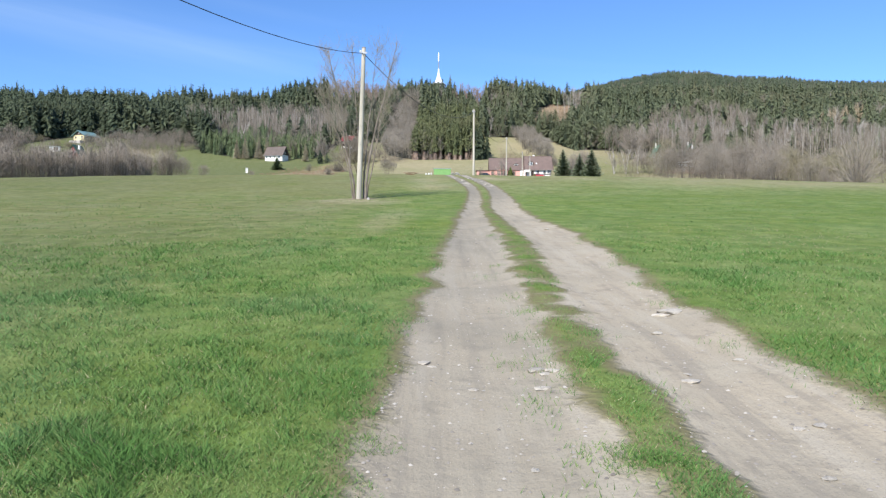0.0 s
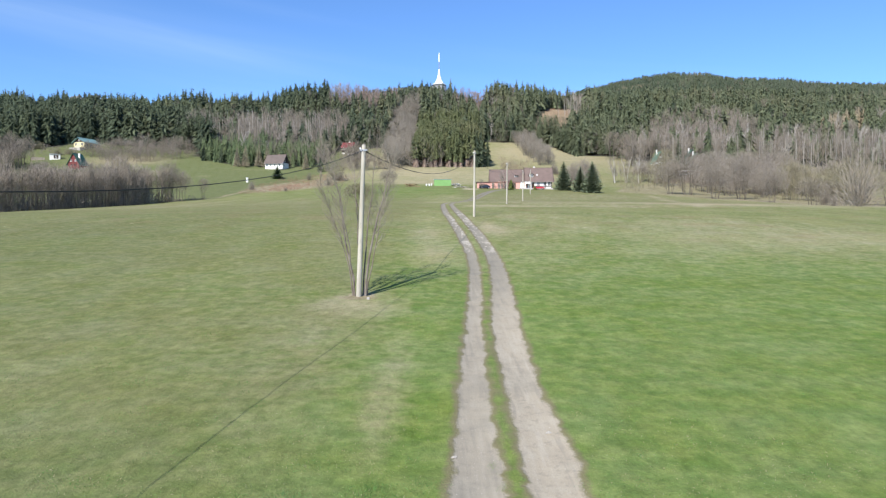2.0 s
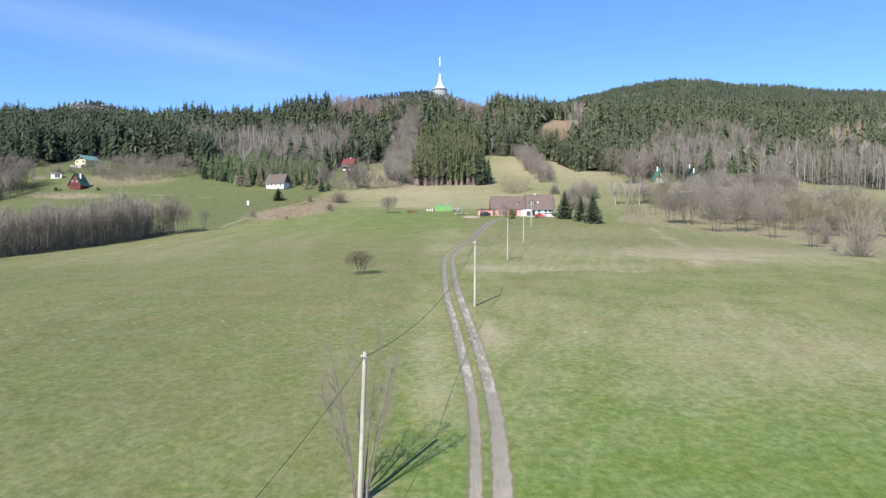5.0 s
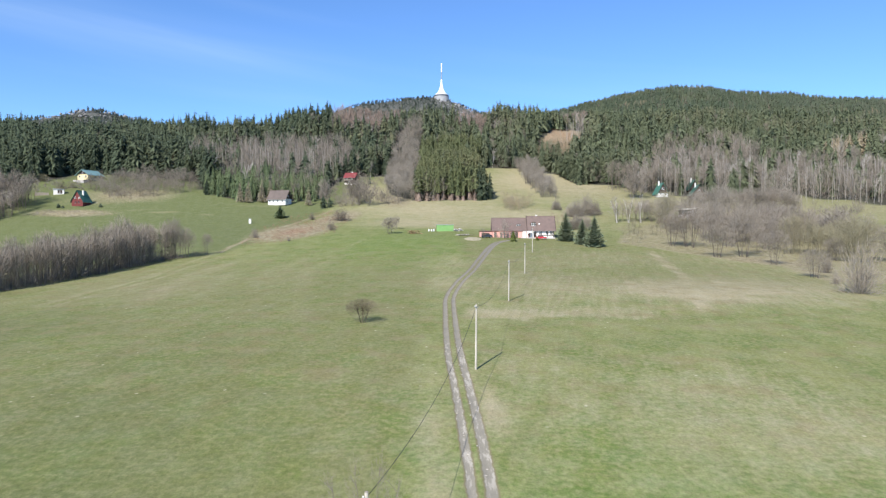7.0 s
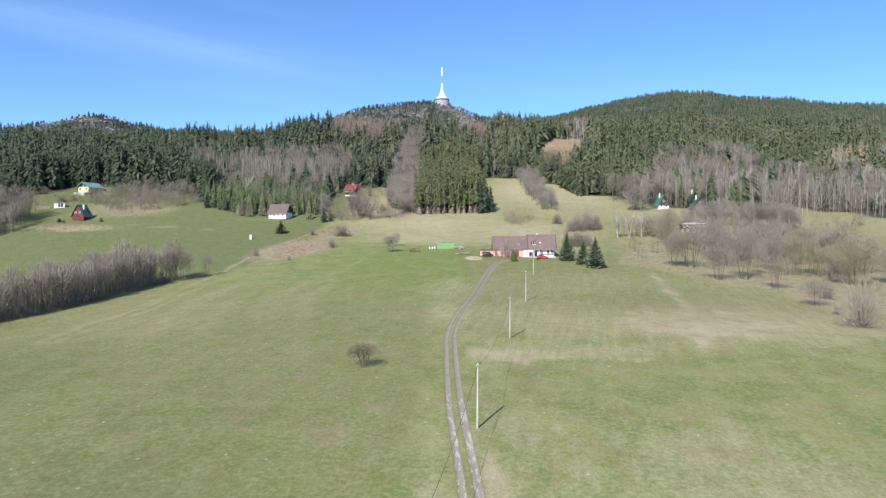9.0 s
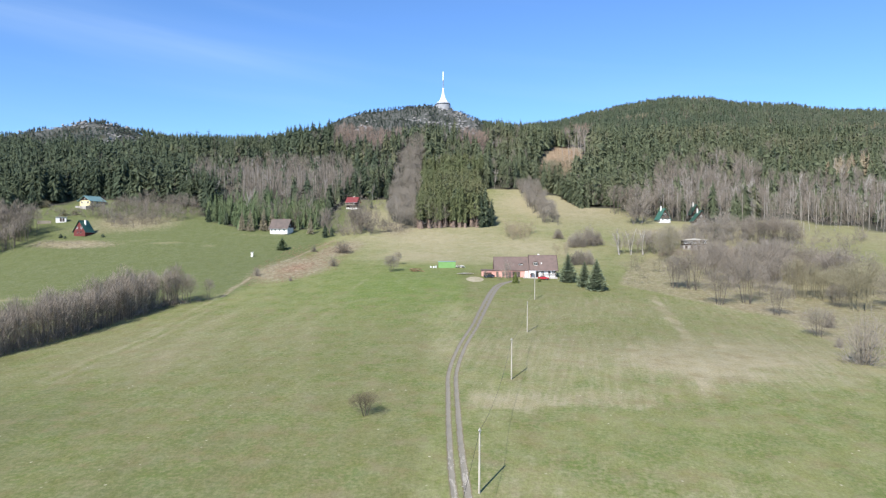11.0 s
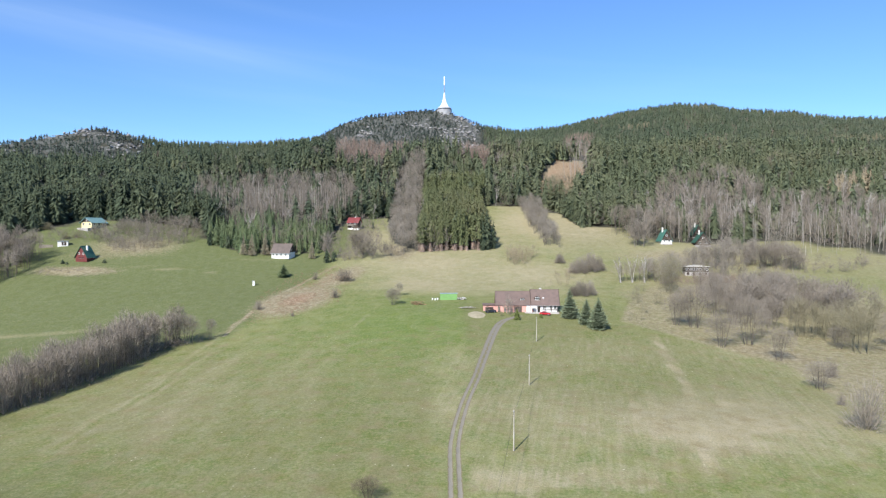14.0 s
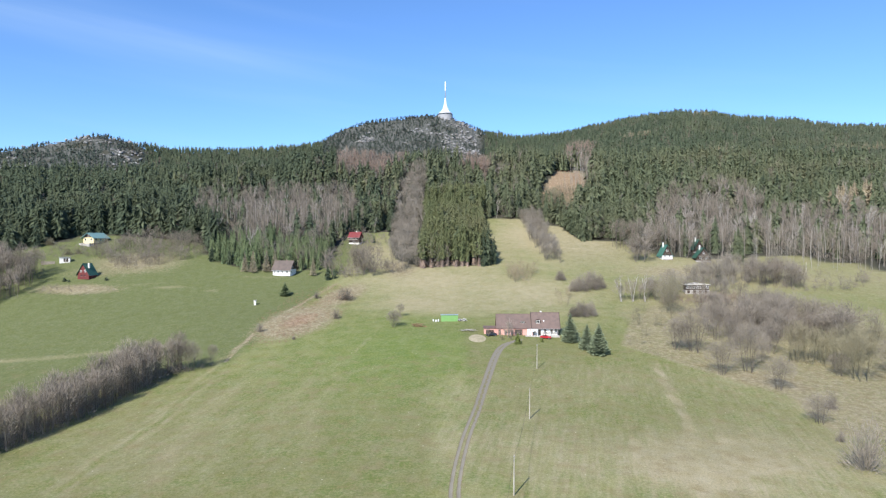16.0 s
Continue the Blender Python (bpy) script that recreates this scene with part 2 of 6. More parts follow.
    h = calc(nt, "ADD", calc(nt, "MULTIPLY", h, calc(nt, "SUBTRACT", 1.0, bare)), calc(nt, "MULTIPLY", soil, bare))
    bump(nt, bs, h, 0.5, 0.05)
    return m


GROUND = ground_material()
NEEDLE = leafy("spruce_needles", (0.050, 0.070, 0.045), (0.104, 0.128, 0.077), (0.108, 0.121, 0.068), soft=0.55)
# Olive needles; part of their lightness is the sunnier slope put into the colour.
NEEDLE_OLIVE = leafy("olive_needles", (0.088, 0.110, 0.064), (0.150, 0.170, 0.098), (0.160, 0.156, 0.092), soft=0.55)
# Darker olive needles, with the blue of distance haze mixed into their colour.
NEEDLE_FAR_HAZE = leafy("hazy_hill_needles", (0.070, 0.090, 0.060), (0.120, 0.138, 0.090), (0.130, 0.130, 0.085), soft=0.55)
NEEDLE_HIGH = leafy("dwarf_pine_needles", (0.044, 0.061, 0.050), (0.076, 0.094, 0.076), (0.084, 0.088, 0.076), soft=0.55)
TWIG_PALE = leafy("pale_stems", (0.279, 0.256, 0.223), (0.391, 0.363, 0.321), (0.279, 0.251, 0.219))
NEEDLE_PALE = leafy("pale_needles", (0.104, 0.124, 0.058), (0.160, 0.176, 0.086), (0.164, 0.158, 0.084), soft=0.55)
NEEDLE_BLUE = leafy("blue_needles", (0.125, 0.160, 0.090), (0.225, 0.265, 0.165), (0.16, 0.195, 0.115), patch=0.6, soft=0.55)
NEEDLE_YOUNG = leafy("young_needles", (0.105, 0.146, 0.072), (0.170, 0.212, 0.108), (0.150, 0.178, 0.09), soft=0.55)
TWIG_OLIVE = leafy("budding_willow", (0.167, 0.152, 0.098), (0.251, 0.229, 0.151), (0.186, 0.156, 0.110), patch=0.05)
BRUSHWOOD = surface("brushwood", (0.22, 0.125, 0.075), (0.30, 0.20, 0.12), 3, 0.9, 14, 0.5, 0.01, vary=0.4)
NEEDLE_LAWN = leafy("bright_needles", (0.12, 0.15, 0.045), (0.17, 0.19, 0.06), (0.13, 0.15, 0.05), patch=0.6, soft=0.55)
TWIG = leafy("bare_twigs", (0.126, 0.109, 0.088), (0.270, 0.237, 0.195), (0.200, 0.169, 0.138), patch=0.045)
TWIG_DARK = leafy("alder_twigs", (0.112, 0.096, 0.076), (0.290, 0.250, 0.204), (0.208, 0.175, 0.140), patch=0.045)
TWIG_LARCH = leafy("larch_twigs", (0.186, 0.160, 0.110), (0.288, 0.251, 0.177), (0.205, 0.172, 0.116))
TWIG_RED = leafy("budding_twigs", (0.150, 0.112, 0.090), (0.285, 0.218, 0.178), (0.22, 0.165, 0.135))
TWIG_BRASH = leafy("felled_brash", (0.24, 0.150, 0.100), (0.33, 0.215, 0.145), (0.26, 0.16, 0.105), patch=0.2)
TWIG_ASH = leafy("ash_grey_twigs", (0.153, 0.136, 0.110), (0.279, 0.249, 0.206), (0.214, 0.186, 0.151), patch=0.045)
BUSH_BROWN = leafy("bush_twigs", (0.108, 0.088, 0.058), (0.170, 0.142, 0.096), (0.13, 0.105, 0.07), patch=0.5)
TWIG_TAN = leafy("dry_larch", (0.242, 0.205, 0.135), (0.326, 0.274, 0.186), (0.251, 0.209, 0.140))
BARK = surface("bark", (0.13, 0.105, 0.085), (0.22, 0.19, 0.16), 2.0, 0.9, 25, 0.6, 0.02)
SPRAY = surface("pale_twigs", (0.19, 0.165, 0.125), (0.25, 0.22, 0.175), 2.0, 0.9, 25, 0.3, 0.005)
BIRCH = surface("birch_bark", (0.46, 0.44, 0.40), (0.28, 0.255, 0.225), 1.5, 0.8, 12, 0.3, 0.01)
GRASS = leafy("grass_blades", (0.078, 0.168, 0.042), (0.174, 0.240, 0.078), (0.098, 0.178, 0.068), patch=0.5)
HAY = leafy("dead_grass", (0.34, 0.29, 0.17), (0.42, 0.37, 0.24), (0.30, 0.25, 0.15), patch=0.5)
POLE = surface("weathered_pole", (0.47, 0.435, 0.365), (0.33, 0.305, 0.255), 1.2, 0.85, 30, 0.4, 0.006, stretch=(3, 3, 0.35))
WIRE = surface("black_cable", (0.02, 0.02, 0.022), (0.03, 0.03, 0.03), 1, 0.6, 20, 0.1, 0.002)
STEEL = surface("galvanised_steel", (0.40, 0.41, 0.42), (0.30, 0.31, 0.32), 4, 0.45, 30, 0.1, 0.002, metal=0.8)
WHITE = surface("white_render", (0.78, 0.77, 0.74), (0.70, 0.69, 0.66), 0.8, 0.85, 20, 0.15, 0.01)
TOWER_WHITE = surface("white_cladding", (0.86, 0.87, 0.88), (0.80, 0.81, 0.83), 0.1, 0.4, 3, 0.05, 0.01)
TOWER_GREY = surface("grey_cladding", (0.36, 0.36, 0.37), (0.28, 0.28, 0.29), 0.2, 0.5, 3, 0.05, 0.01)
CREAM = surface("yellow_render", (0.72, 0.62, 0.36), (0.64, 0.55, 0.32), 0.8, 0.85, 20, 0.15, 0.01)
PINK = surface("salmon_render", (0.60, 0.32, 0.27), (0.53, 0.29, 0.25), 0.8, 0.85, 20, 0.15, 0.01)
DARK_WOOD = surface("dark_timber", (0.045, 0.032, 0.026), (0.07, 0.05, 0.04), 2, 0.75, 25, 0.3, 0.01, stretch=(1, 1, 4))
RED_WOOD = surface("red_timber", (0.165, 0.040, 0.038), (0.125, 0.032, 0.030), 2, 0.75, 25, 0.3, 0.01, stretch=(1, 1, 5))
GREY_WOOD = surface("grey_timber", (0.30, 0.26, 0.22), (0.22, 0.19, 0.16), 2, 0.85, 25, 0.3, 0.01)
ROOF_BROWN = surface("brown_tiles", (0.165, 0.118, 0.102), (0.130, 0.097, 0.085), 0.6, 0.8, 8, 0.5, 0.03)
ROOF_GREY = surface("grey_shingles", (0.145, 0.115, 0.10), (0.11, 0.09, 0.08), 0.6, 0.85, 8, 0.5, 0.03)
ROOF_RED = surface("red_tiles", (0.21, 0.045, 0.045), (0.165, 0.038, 0.04), 0.6, 0.7, 8, 0.5, 0.03)
ROOF_GREEN = surface("green_sheet_roof", (0.032, 0.092, 0.066), (0.045, 0.118, 0.085), 0.6, 0.5, 8, 0.2, 0.02)
ROOF_TEAL = surface("teal_sheet_roof", (0.05, 0.14, 0.11), (0.065, 0.17, 0.135), 0.6, 0.5, 8, 0.2, 0.02)
ROOF_BLUEGREEN = surface("blue_green_sheet_roof", (0.17, 0.29, 0.29), (0.14, 0.24, 0.25), 0.6, 0.5, 8, 0.2, 0.02)
ROOF_MIST = surface("mist_sheet_roof", (0.30, 0.40, 0.42), (0.26, 0.35, 0.37), 0.6, 0.5, 8, 0.2, 0.02)
ROOF_PALE = surface("pale_sheet_roof", (0.58, 0.55, 0.50), (0.48, 0.45, 0.41), 0.6, 0.6, 8, 0.2, 0.02)
LIME = surface("lime_green_panel", (0.20, 0.37, 0.13), (0.175, 0.33, 0.115), 0.8, 0.5, 20, 0.05, 0.005)
GLASS_DARK = surface("dark_window_glass", (0.03, 0.035, 0.04), (0.045, 0.05, 0.055), 1, 0.12, 20, 0.0, 0.001, spec=0.6)
FRAME_WHITE = surface("white_frame_paint", (0.80, 0.79, 0.76), (0.72, 0.71, 0.68), 2, 0.5, 30, 0.05, 0.002)
BRICK = surface("chimney_brick", (0.34, 0.15, 0.11), (0.28, 0.13, 0.10), 3, 0.9, 14, 0.5, 0.01)
CONCRETE = surface("old_concrete", (0.42, 0.40, 0.37), (0.33, 0.31, 0.29), 0.9, 0.9, 18, 0.3, 0.01)
CRAG = leafy("grey_rock", (0.22, 0.215, 0.21), (0.42, 0.41, 0.40), (0.17, 0.165, 0.16), soft=0.0)
STONE = surface("pale_stone", (0.50, 0.455, 0.38), (0.36, 0.325, 0.275), 4, 0.9, 25, 0.5, 0.01, vary=0.4)
GRAVEL = leafy("loose_gravel", (0.20, 0.18, 0.155), (0.50, 0.46, 0.40), (0.30, 0.27, 0.23), patch=0.9, soft=0.0)
SAND = surface("pale_sand", (0.37, 0.32, 0.225), (0.27, 0.245, 0.15), 0.8, 0.95, 18, 0.4, 0.02)
CAR_RED = surface("red_car_paint", (0.45, 0.02, 0.035), (0.42, 0.018, 0.03), 1, 0.25, 20, 0.0, 0.001, spec=0.6, vary=0)
CAR_DARK = surface("dark_car_paint", (0.025, 0.03, 0.045), (0.02, 0.025, 0.04), 1, 0.25, 20, 0.0, 0.001, spec=0.6, vary=0)
RUBBER = surface("tyre_rubber", (0.02, 0.02, 0.02), (0.03, 0.03, 0.03), 4, 0.85, 20, 0.1, 0.002)
PLASTIC = surface("white_plastic", (0.75, 0.75, 0.73), (0.7, 0.7, 0.68), 2, 0.5, 20, 0.05, 0.002)

# ---- building blocks ----
class Shape:
    """Vertices and faces of one part."""

    def __init__(self):
        self.v, self.f = [], []

    def add(self, verts, faces):
        n = len(self.v)
        self.v += [tuple(p) for p in verts]
        self.f += [tuple(i + n for i in q) for q in faces]
        return self

    def box(self, x0, x1, y0, y1, z0, z1, bevel=0.0):
        if bevel > 0:
            k = bevel
            v, f = [], []
            for z, e in ((z0, k), (z0 + k, 0), (z1 - k, 0), (z1, k)):
                v += [(x0 + e, y0 + e, z), (x1 - e, y0 + e, z), (x1 - e, y1 - e, z), (x0 + e, y1 - e, z)]
            f = [(3, 2, 1, 0), (12, 13, 14, 15)]
            for r in range(3):
                for i in range(4):
                    j = (i + 1) % 4
                    f.append((r * 4 + i, r * 4 + j, r * 4 + 4 + j, r * 4 + 4 + i))
            return self.add(v, f)
        v = [(x, y, z) for z in (z0, z1) for x, y in ((x0, y0), (x1, y0), (x1, y1), (x0, y1))]
        return self.add(v, [(3, 2, 1, 0), (4, 5, 6, 7), (0, 1, 5, 4), (1, 2, 6, 5), (2, 3, 7, 6), (3, 0, 4, 7)])

    def prism(self, outline, y0, y1):
        """An outline in x and z, drawn out from y0 to y1."""
        n = len(outline)
        v = [(x, y0, z) for x, z in outline] + [(x, y1, z) for x, z in outline]
        f = [tuple(range(n)), tuple(range(2 * n - 1, n - 1, -1))]
        f += [(i, i + n, (i + 1) % n + n, (i + 1) % n) for i in range(n)]
        return self.add(v, f)

    def tube(self, points, radii, sides=8, cap=True):
        pts = [Vector(p) for p in points]
        v, f = [], []
        for k, p in enumerate(pts):
            d = (pts[min(k + 1, len(pts) - 1)] - pts[max(k - 1, 0)]).normalized()
            a = d.cross(Vector((0, 0, 1)) if abs(d.z) < 0.9 else Vector((1, 0, 0))).normalized()
            b = d.cross(a)
            for s in range(sides):
                t = 2 * math.pi * s / sides
                v.append(p + radii[k] * (math.cos(t) * a + math.sin(t) * b))
        for k in range(len(pts) - 1):
            for s in range(sides):
                q = (s + 1) % sides
                f.append((k * sides + s, k * sides + q, k * sides + sides + q, k * sides + sides + s))
        if cap:
            f += [tuple(range(sides))[::-1], tuple(range((len(pts) - 1) * sides, len(pts) * sides))]
        return self.add(v, f)

    def lathe(self, profile, sides=24):
        """Radii and heights turned about z."""
        v, f = [], []
        for r, z in profile:
            v += [(r * math.cos(2 * math.pi * s / sides), r * math.sin(2 * math.pi * s / sides), z) for s in range(sides)]
        for k in range(len(profile) - 1):
            for s in range(sides):
                q = (s + 1) % sides
                f.append((k * sides + s, k * sides + q, k * sides + sides + q, k * sides + sides + s))
        f += [tuple(range(sides))[::-1], tuple(range((len(profile) - 1) * sides, len(profile) * sides))]
        return self.add(v, f)

    def mesh(self, name, material, smoothed=False):
        me = bpy.data.meshes.new(name)
        me.from_pydata(self.v, [], self.f)
        me.materials.append(material)
        if smoothed:
            me.shade_smooth()
        return me


def part(name, shape, material, parent, label="", at=None, smoothed=False):
    """One part of a thing, as a mesh of its own."""
    ob = new(name, shape.mesh(name, material, smoothed) if isinstance(shape, Shape) else shape)
    ob.parent = parent
    if at is not None:
        ob.matrix_basis = at
    return tagged(ob, label)


def thing(name, label, category, x, y, z=None, rz=0.0, group="", sink=0.0):
    """The root of a thing, standing on the ground at (x, y)."""
    ob = new(name)
    ob.empty_display_size = 0.3
    ob.matrix_basis = pose(x, y, float(land(x, y)) - sink if z is None else z, 0, 0, rz)
    return tagged(ob, label, category, group)


def mesh_of(name, verts, tris, material, tint=None):
    """A large mesh of triangles from arrays."""
    me = bpy.data.meshes.new(name)
    n, k = len(verts), len(tris)
    me.vertices.add(n)
    me.vertices.foreach_set("co", np.ascontiguousarray(verts, np.float32).ravel())
    me.loops.add(3 * k)
    me.loops.foreach_set("vertex_index", np.ascontiguousarray(tris, np.int32).ravel())
    me.polygons.add(k)
    me.polygons.foreach_set("loop_start", np.arange(0, 3 * k, 3, dtype=np.int32))
    me.update(calc_edges=True)
    if tint is not None:
        a = me.attributes.new("tint", "FLOAT", "POINT")
        a.data.foreach_set("value", np.ascontiguousarray(tint, np.float32))
    me.materials.append(material)
    return me


def many(templates, places, rng, calm=1.0):
    """Copies of the templates (verts, tris) at places (x, y, z, height, width), turned at random, in one pair of arrays."""
    vs, fs, ts, n = [], [], [], 0
    which = rng.integers(0, len(templates), len(places))
    for k, (tv, tf, *more) in enumerate(templates):
        p = places[which == k]
        if not len(p):
            continue
        a = rng.uniform(0, 2 * np.pi, len(p))
        c, s = np.cos(a)[:, None], np.sin(a)[:, None]
        x = (tv[None, :, 0] * c - tv[None, :, 1] * s) * p[:, 4:5] + p[:, 0:1]
        y = (tv[None, :, 0] * s + tv[None, :, 1] * c) * p[:, 4:5] + p[:, 1:2]
        z = tv[None, :, 2] * p[:, 3:4] + p[:, 2:3]
        vs.append(np.stack([x, y, z], 2).reshape(-1, 3))
        fs.append((tf[None] + (np.arange(len(p)) * len(tv))[:, None, None] + n).reshape(-1, 3))
        ts.append((0.5 + calm * (rng.uniform(0, 1, len(p)) - 0.5)[:, None] + (more[0] if more else np.zeros(len(tv)))[None]).ravel())
        n += len(p) * len(tv)
    return np.concatenate(vs), np.concatenate(fs), np.concatenate(ts)


def conifer_shape(rng, sprays, spread=0.17, low=0.05, full=0.34):
    """A spruce one metre high: drooping feathery sprays in whorls round a slim dark core, thinner towards the foot."""
    v, f = [], []
    lop, way = rng.uniform(0.0, 0.22), rng.uniform(0, 6.28)
    whorls = max(5, int(sprays ** 0.5 * 1.1))
    for k in range(sprays):
        t = 1 - (1 - (k + rng.uniform(0, 1)) / sprays) ** 0.62
        t = min(0.975, 0.6 * t + 0.4 * (round(t * whorls) / whorls) + rng.normal(0, 0.012))
        t = max(t, 0.0)
        z = low + (0.97 - low) * t
        a = 2.4 * k + rng.normal(0, 0.4)
        r = spread * ((1 - t) ** 0.64) * rng.uniform(0.5, 1.15) * (1 + lop * math.cos(a - way)) * (0.66 + 0.34 * min(1, t / 0.2)) + 0.008
        w = (r * 0.55 + spread * 0.18) * full * rng.uniform(0.7, 1.3)
        b, n = a + rng.normal(0, 0.22), len(v)
        m, drop = r * rng.uniform(0.18, 0.4), rng.uniform(0.1, 0.55) * r
        roll = rng.normal(0, 0.5) * w
        v += [(m * math.cos(a) + w * math.sin(a), m * math.sin(a) - w * math.cos(a), z + 0.16 * r + roll),
              (m * math.cos(a) - w * math.sin(a), m * math.sin(a) + w * math.cos(a), z + 0.16 * r - roll),
              (r * math.cos(b), r * math.sin(b), z - drop + 0.05 * r)]
        f.append((n, n + 1, n + 2))
    n = len(v)
    v.append((0, 0, 0.93))
    for s in range(5):
        v.append((0.44 * spread * math.cos(1.2566 * s), 0.44 * spread * math.sin(1.2566 * s), low - 0.04))
    f += [(n, n + 1 + s, n + 1 + (s + 1) % 5) for s in range(5)]
    return np.array(v), np.array(f)


def dome_shape(rng, twigs, fine, hollow=0.35):
    """A rounded mass of fine twigs, one metre high and wide."""
    d = rng.normal(0, 1, (twigs, 3))
    d[:, 2] = np.abs(d[:, 2])
    d /= np.linalg.norm(d, axis=1)[:, None]
    knob = 1 + 0.16 * np.sin(d[:, 0] * 5 + 1) * np.sin(d[:, 1] * 6 + 2) + 0.1 * np.sin(d[:, 2] * 9)
    p = d * (rng.uniform(hollow, 0.85, twigs) * knob)[:, None] * (0.5, 0.5, 0.95)
    q = p + d * rng.uniform(0.10, 0.26, twigs)[:, None] * (0.5, 0.5, 0.9) + rng.normal(0, 0.035, (twigs, 3)) + (0, 0, 0.05)
    a = np.cross(q - p, rng.normal(0, 1, (twigs, 3)))
    a *= fine / (np.linalg.norm(a, axis=1)[:, None] + 1e-9)
    return np.stack([p - a, p + a, q], 1).reshape(-1, 3), np.arange(3 * twigs).reshape(-1, 3)


def twiggy_tree(rng, stems, limbs, twigs, wide=0.25, base=0.35, thick=0.010, fine=0.0034, short=0.07, clumps=9):
    """A leafless tree one metre high: dark stems that fork into limbs, under a soft lumpy crown of short fine twigs. Returns the tone of each vertex too."""
    v, f, tone = [], [], []

    def stick(p, q, r0, r1):
        d = q - p
        a = np.cross(d, (0.3, 0.5, 0.81))
        a /= np.linalg.norm(a) + 1e-9
        b = np.cross(d, a)
        b /= np.linalg.norm(b) + 1e-9
        n = len(v)
        for c, r in ((p, r0), (q, r1)):
            v.extend(c + r * (math.cos(2.094 * s) * a + math.sin(2.094 * s) * b) for s in range(3))
        for s in range(3):
            t = (s + 1) % 3
            f.extend([(n + s, n + t, n + 3 + t), (n + s, n + 3 + t, n + 3 + s)])
        tone.extend([-0.55] * 6)

    mid, half = np.array([0, 0, (1 + base) / 2]), np.array([wide, wide, (1 - base) / 2])
    heads = []
    for k in range(clumps):
        d = rng.normal(0, 1, 3)
        d /= np.linalg.norm(d)
        d[2] = abs(d[2]) if k % 3 else d[2]
        heads.append(mid + d * half * rng.uniform(0.35, 0.72))
    tips = []
    for k in range(stems):
        a = 6.28 * k / stems + rng.uniform(-0.5, 0.5)
        out = (0.012 + 0.012 * stems) * (stems > 1)
        p = np.array([out * math.cos(a), out * math.sin(a), -0.03])
        lean = wide * rng.uniform(0.1, 0.75) * (stems > 1)
        q = np.array([lean * math.cos(a) + rng.normal(0, 0.02), lean * math.sin(a) + rng.normal(0, 0.02), rng.uniform(0.72, 0.95)])
        m = p * 0.55 + q * 0.45 + np.array([rng.normal(0, 0.014), rng.normal(0, 0.014), 0])
        stick(p, m, thick, thick * 0.75)
        stick(m, q, thick * 0.75, thick * 0.25)
        tips.append((m, q))
    for k in range(limbs):
        m, q = tips[k % stems]
        p = m + (q - m) * rng.uniform(-0.35, 0.7)
        e = heads[k % clumps] + rng.normal(0, 0.04, 3)
        e[2] = max(e[2], p[2] + 0.05)
        stick(p, e, thick * 0.42, thick * 0.14)
    h = np.array(heads)[rng.integers(0, clumps, twigs)]
    c = h + rng.normal(0, 0.36, (twigs, 3)) * half
    r = (c - mid) / half
    far = np.linalg.norm(r, axis=1)
    c = np.where((far > 1)[:, None], mid + r / far[:, None] * half * rng.uniform(0.8, 1.02, (twigs, 1)), c)
    d = (c - mid) * (1.1, 1.1, 0.3) + rng.normal(0, 0.07, (twigs, 3)) + (0, 0, 0.20)
    d *= (1.35 * short * rng.uniform(0.6, 1.4, twigs) / np.linalg.norm(d, axis=1))[:, None]
    c = c - d * 0.5
    a = np.cross(d, rng.normal(0, 1, (twigs, 3)))
    a *= 0.72 * fine / (np.linalg.norm(a, axis=1)[:, None] + 1e-9)
    n = len(v)
    haze = np.stack([c - a, c + a, c + d], 1).reshape(-1, 3)
    return np.concatenate([np.array(v), haze]), np.concatenate([np.array(f), np.arange(3 * twigs).reshape(-1, 3) + n]), np.concatenate([np.array(tone), np.repeat(rng.uniform(0.0, 0.3, twigs), 3)])


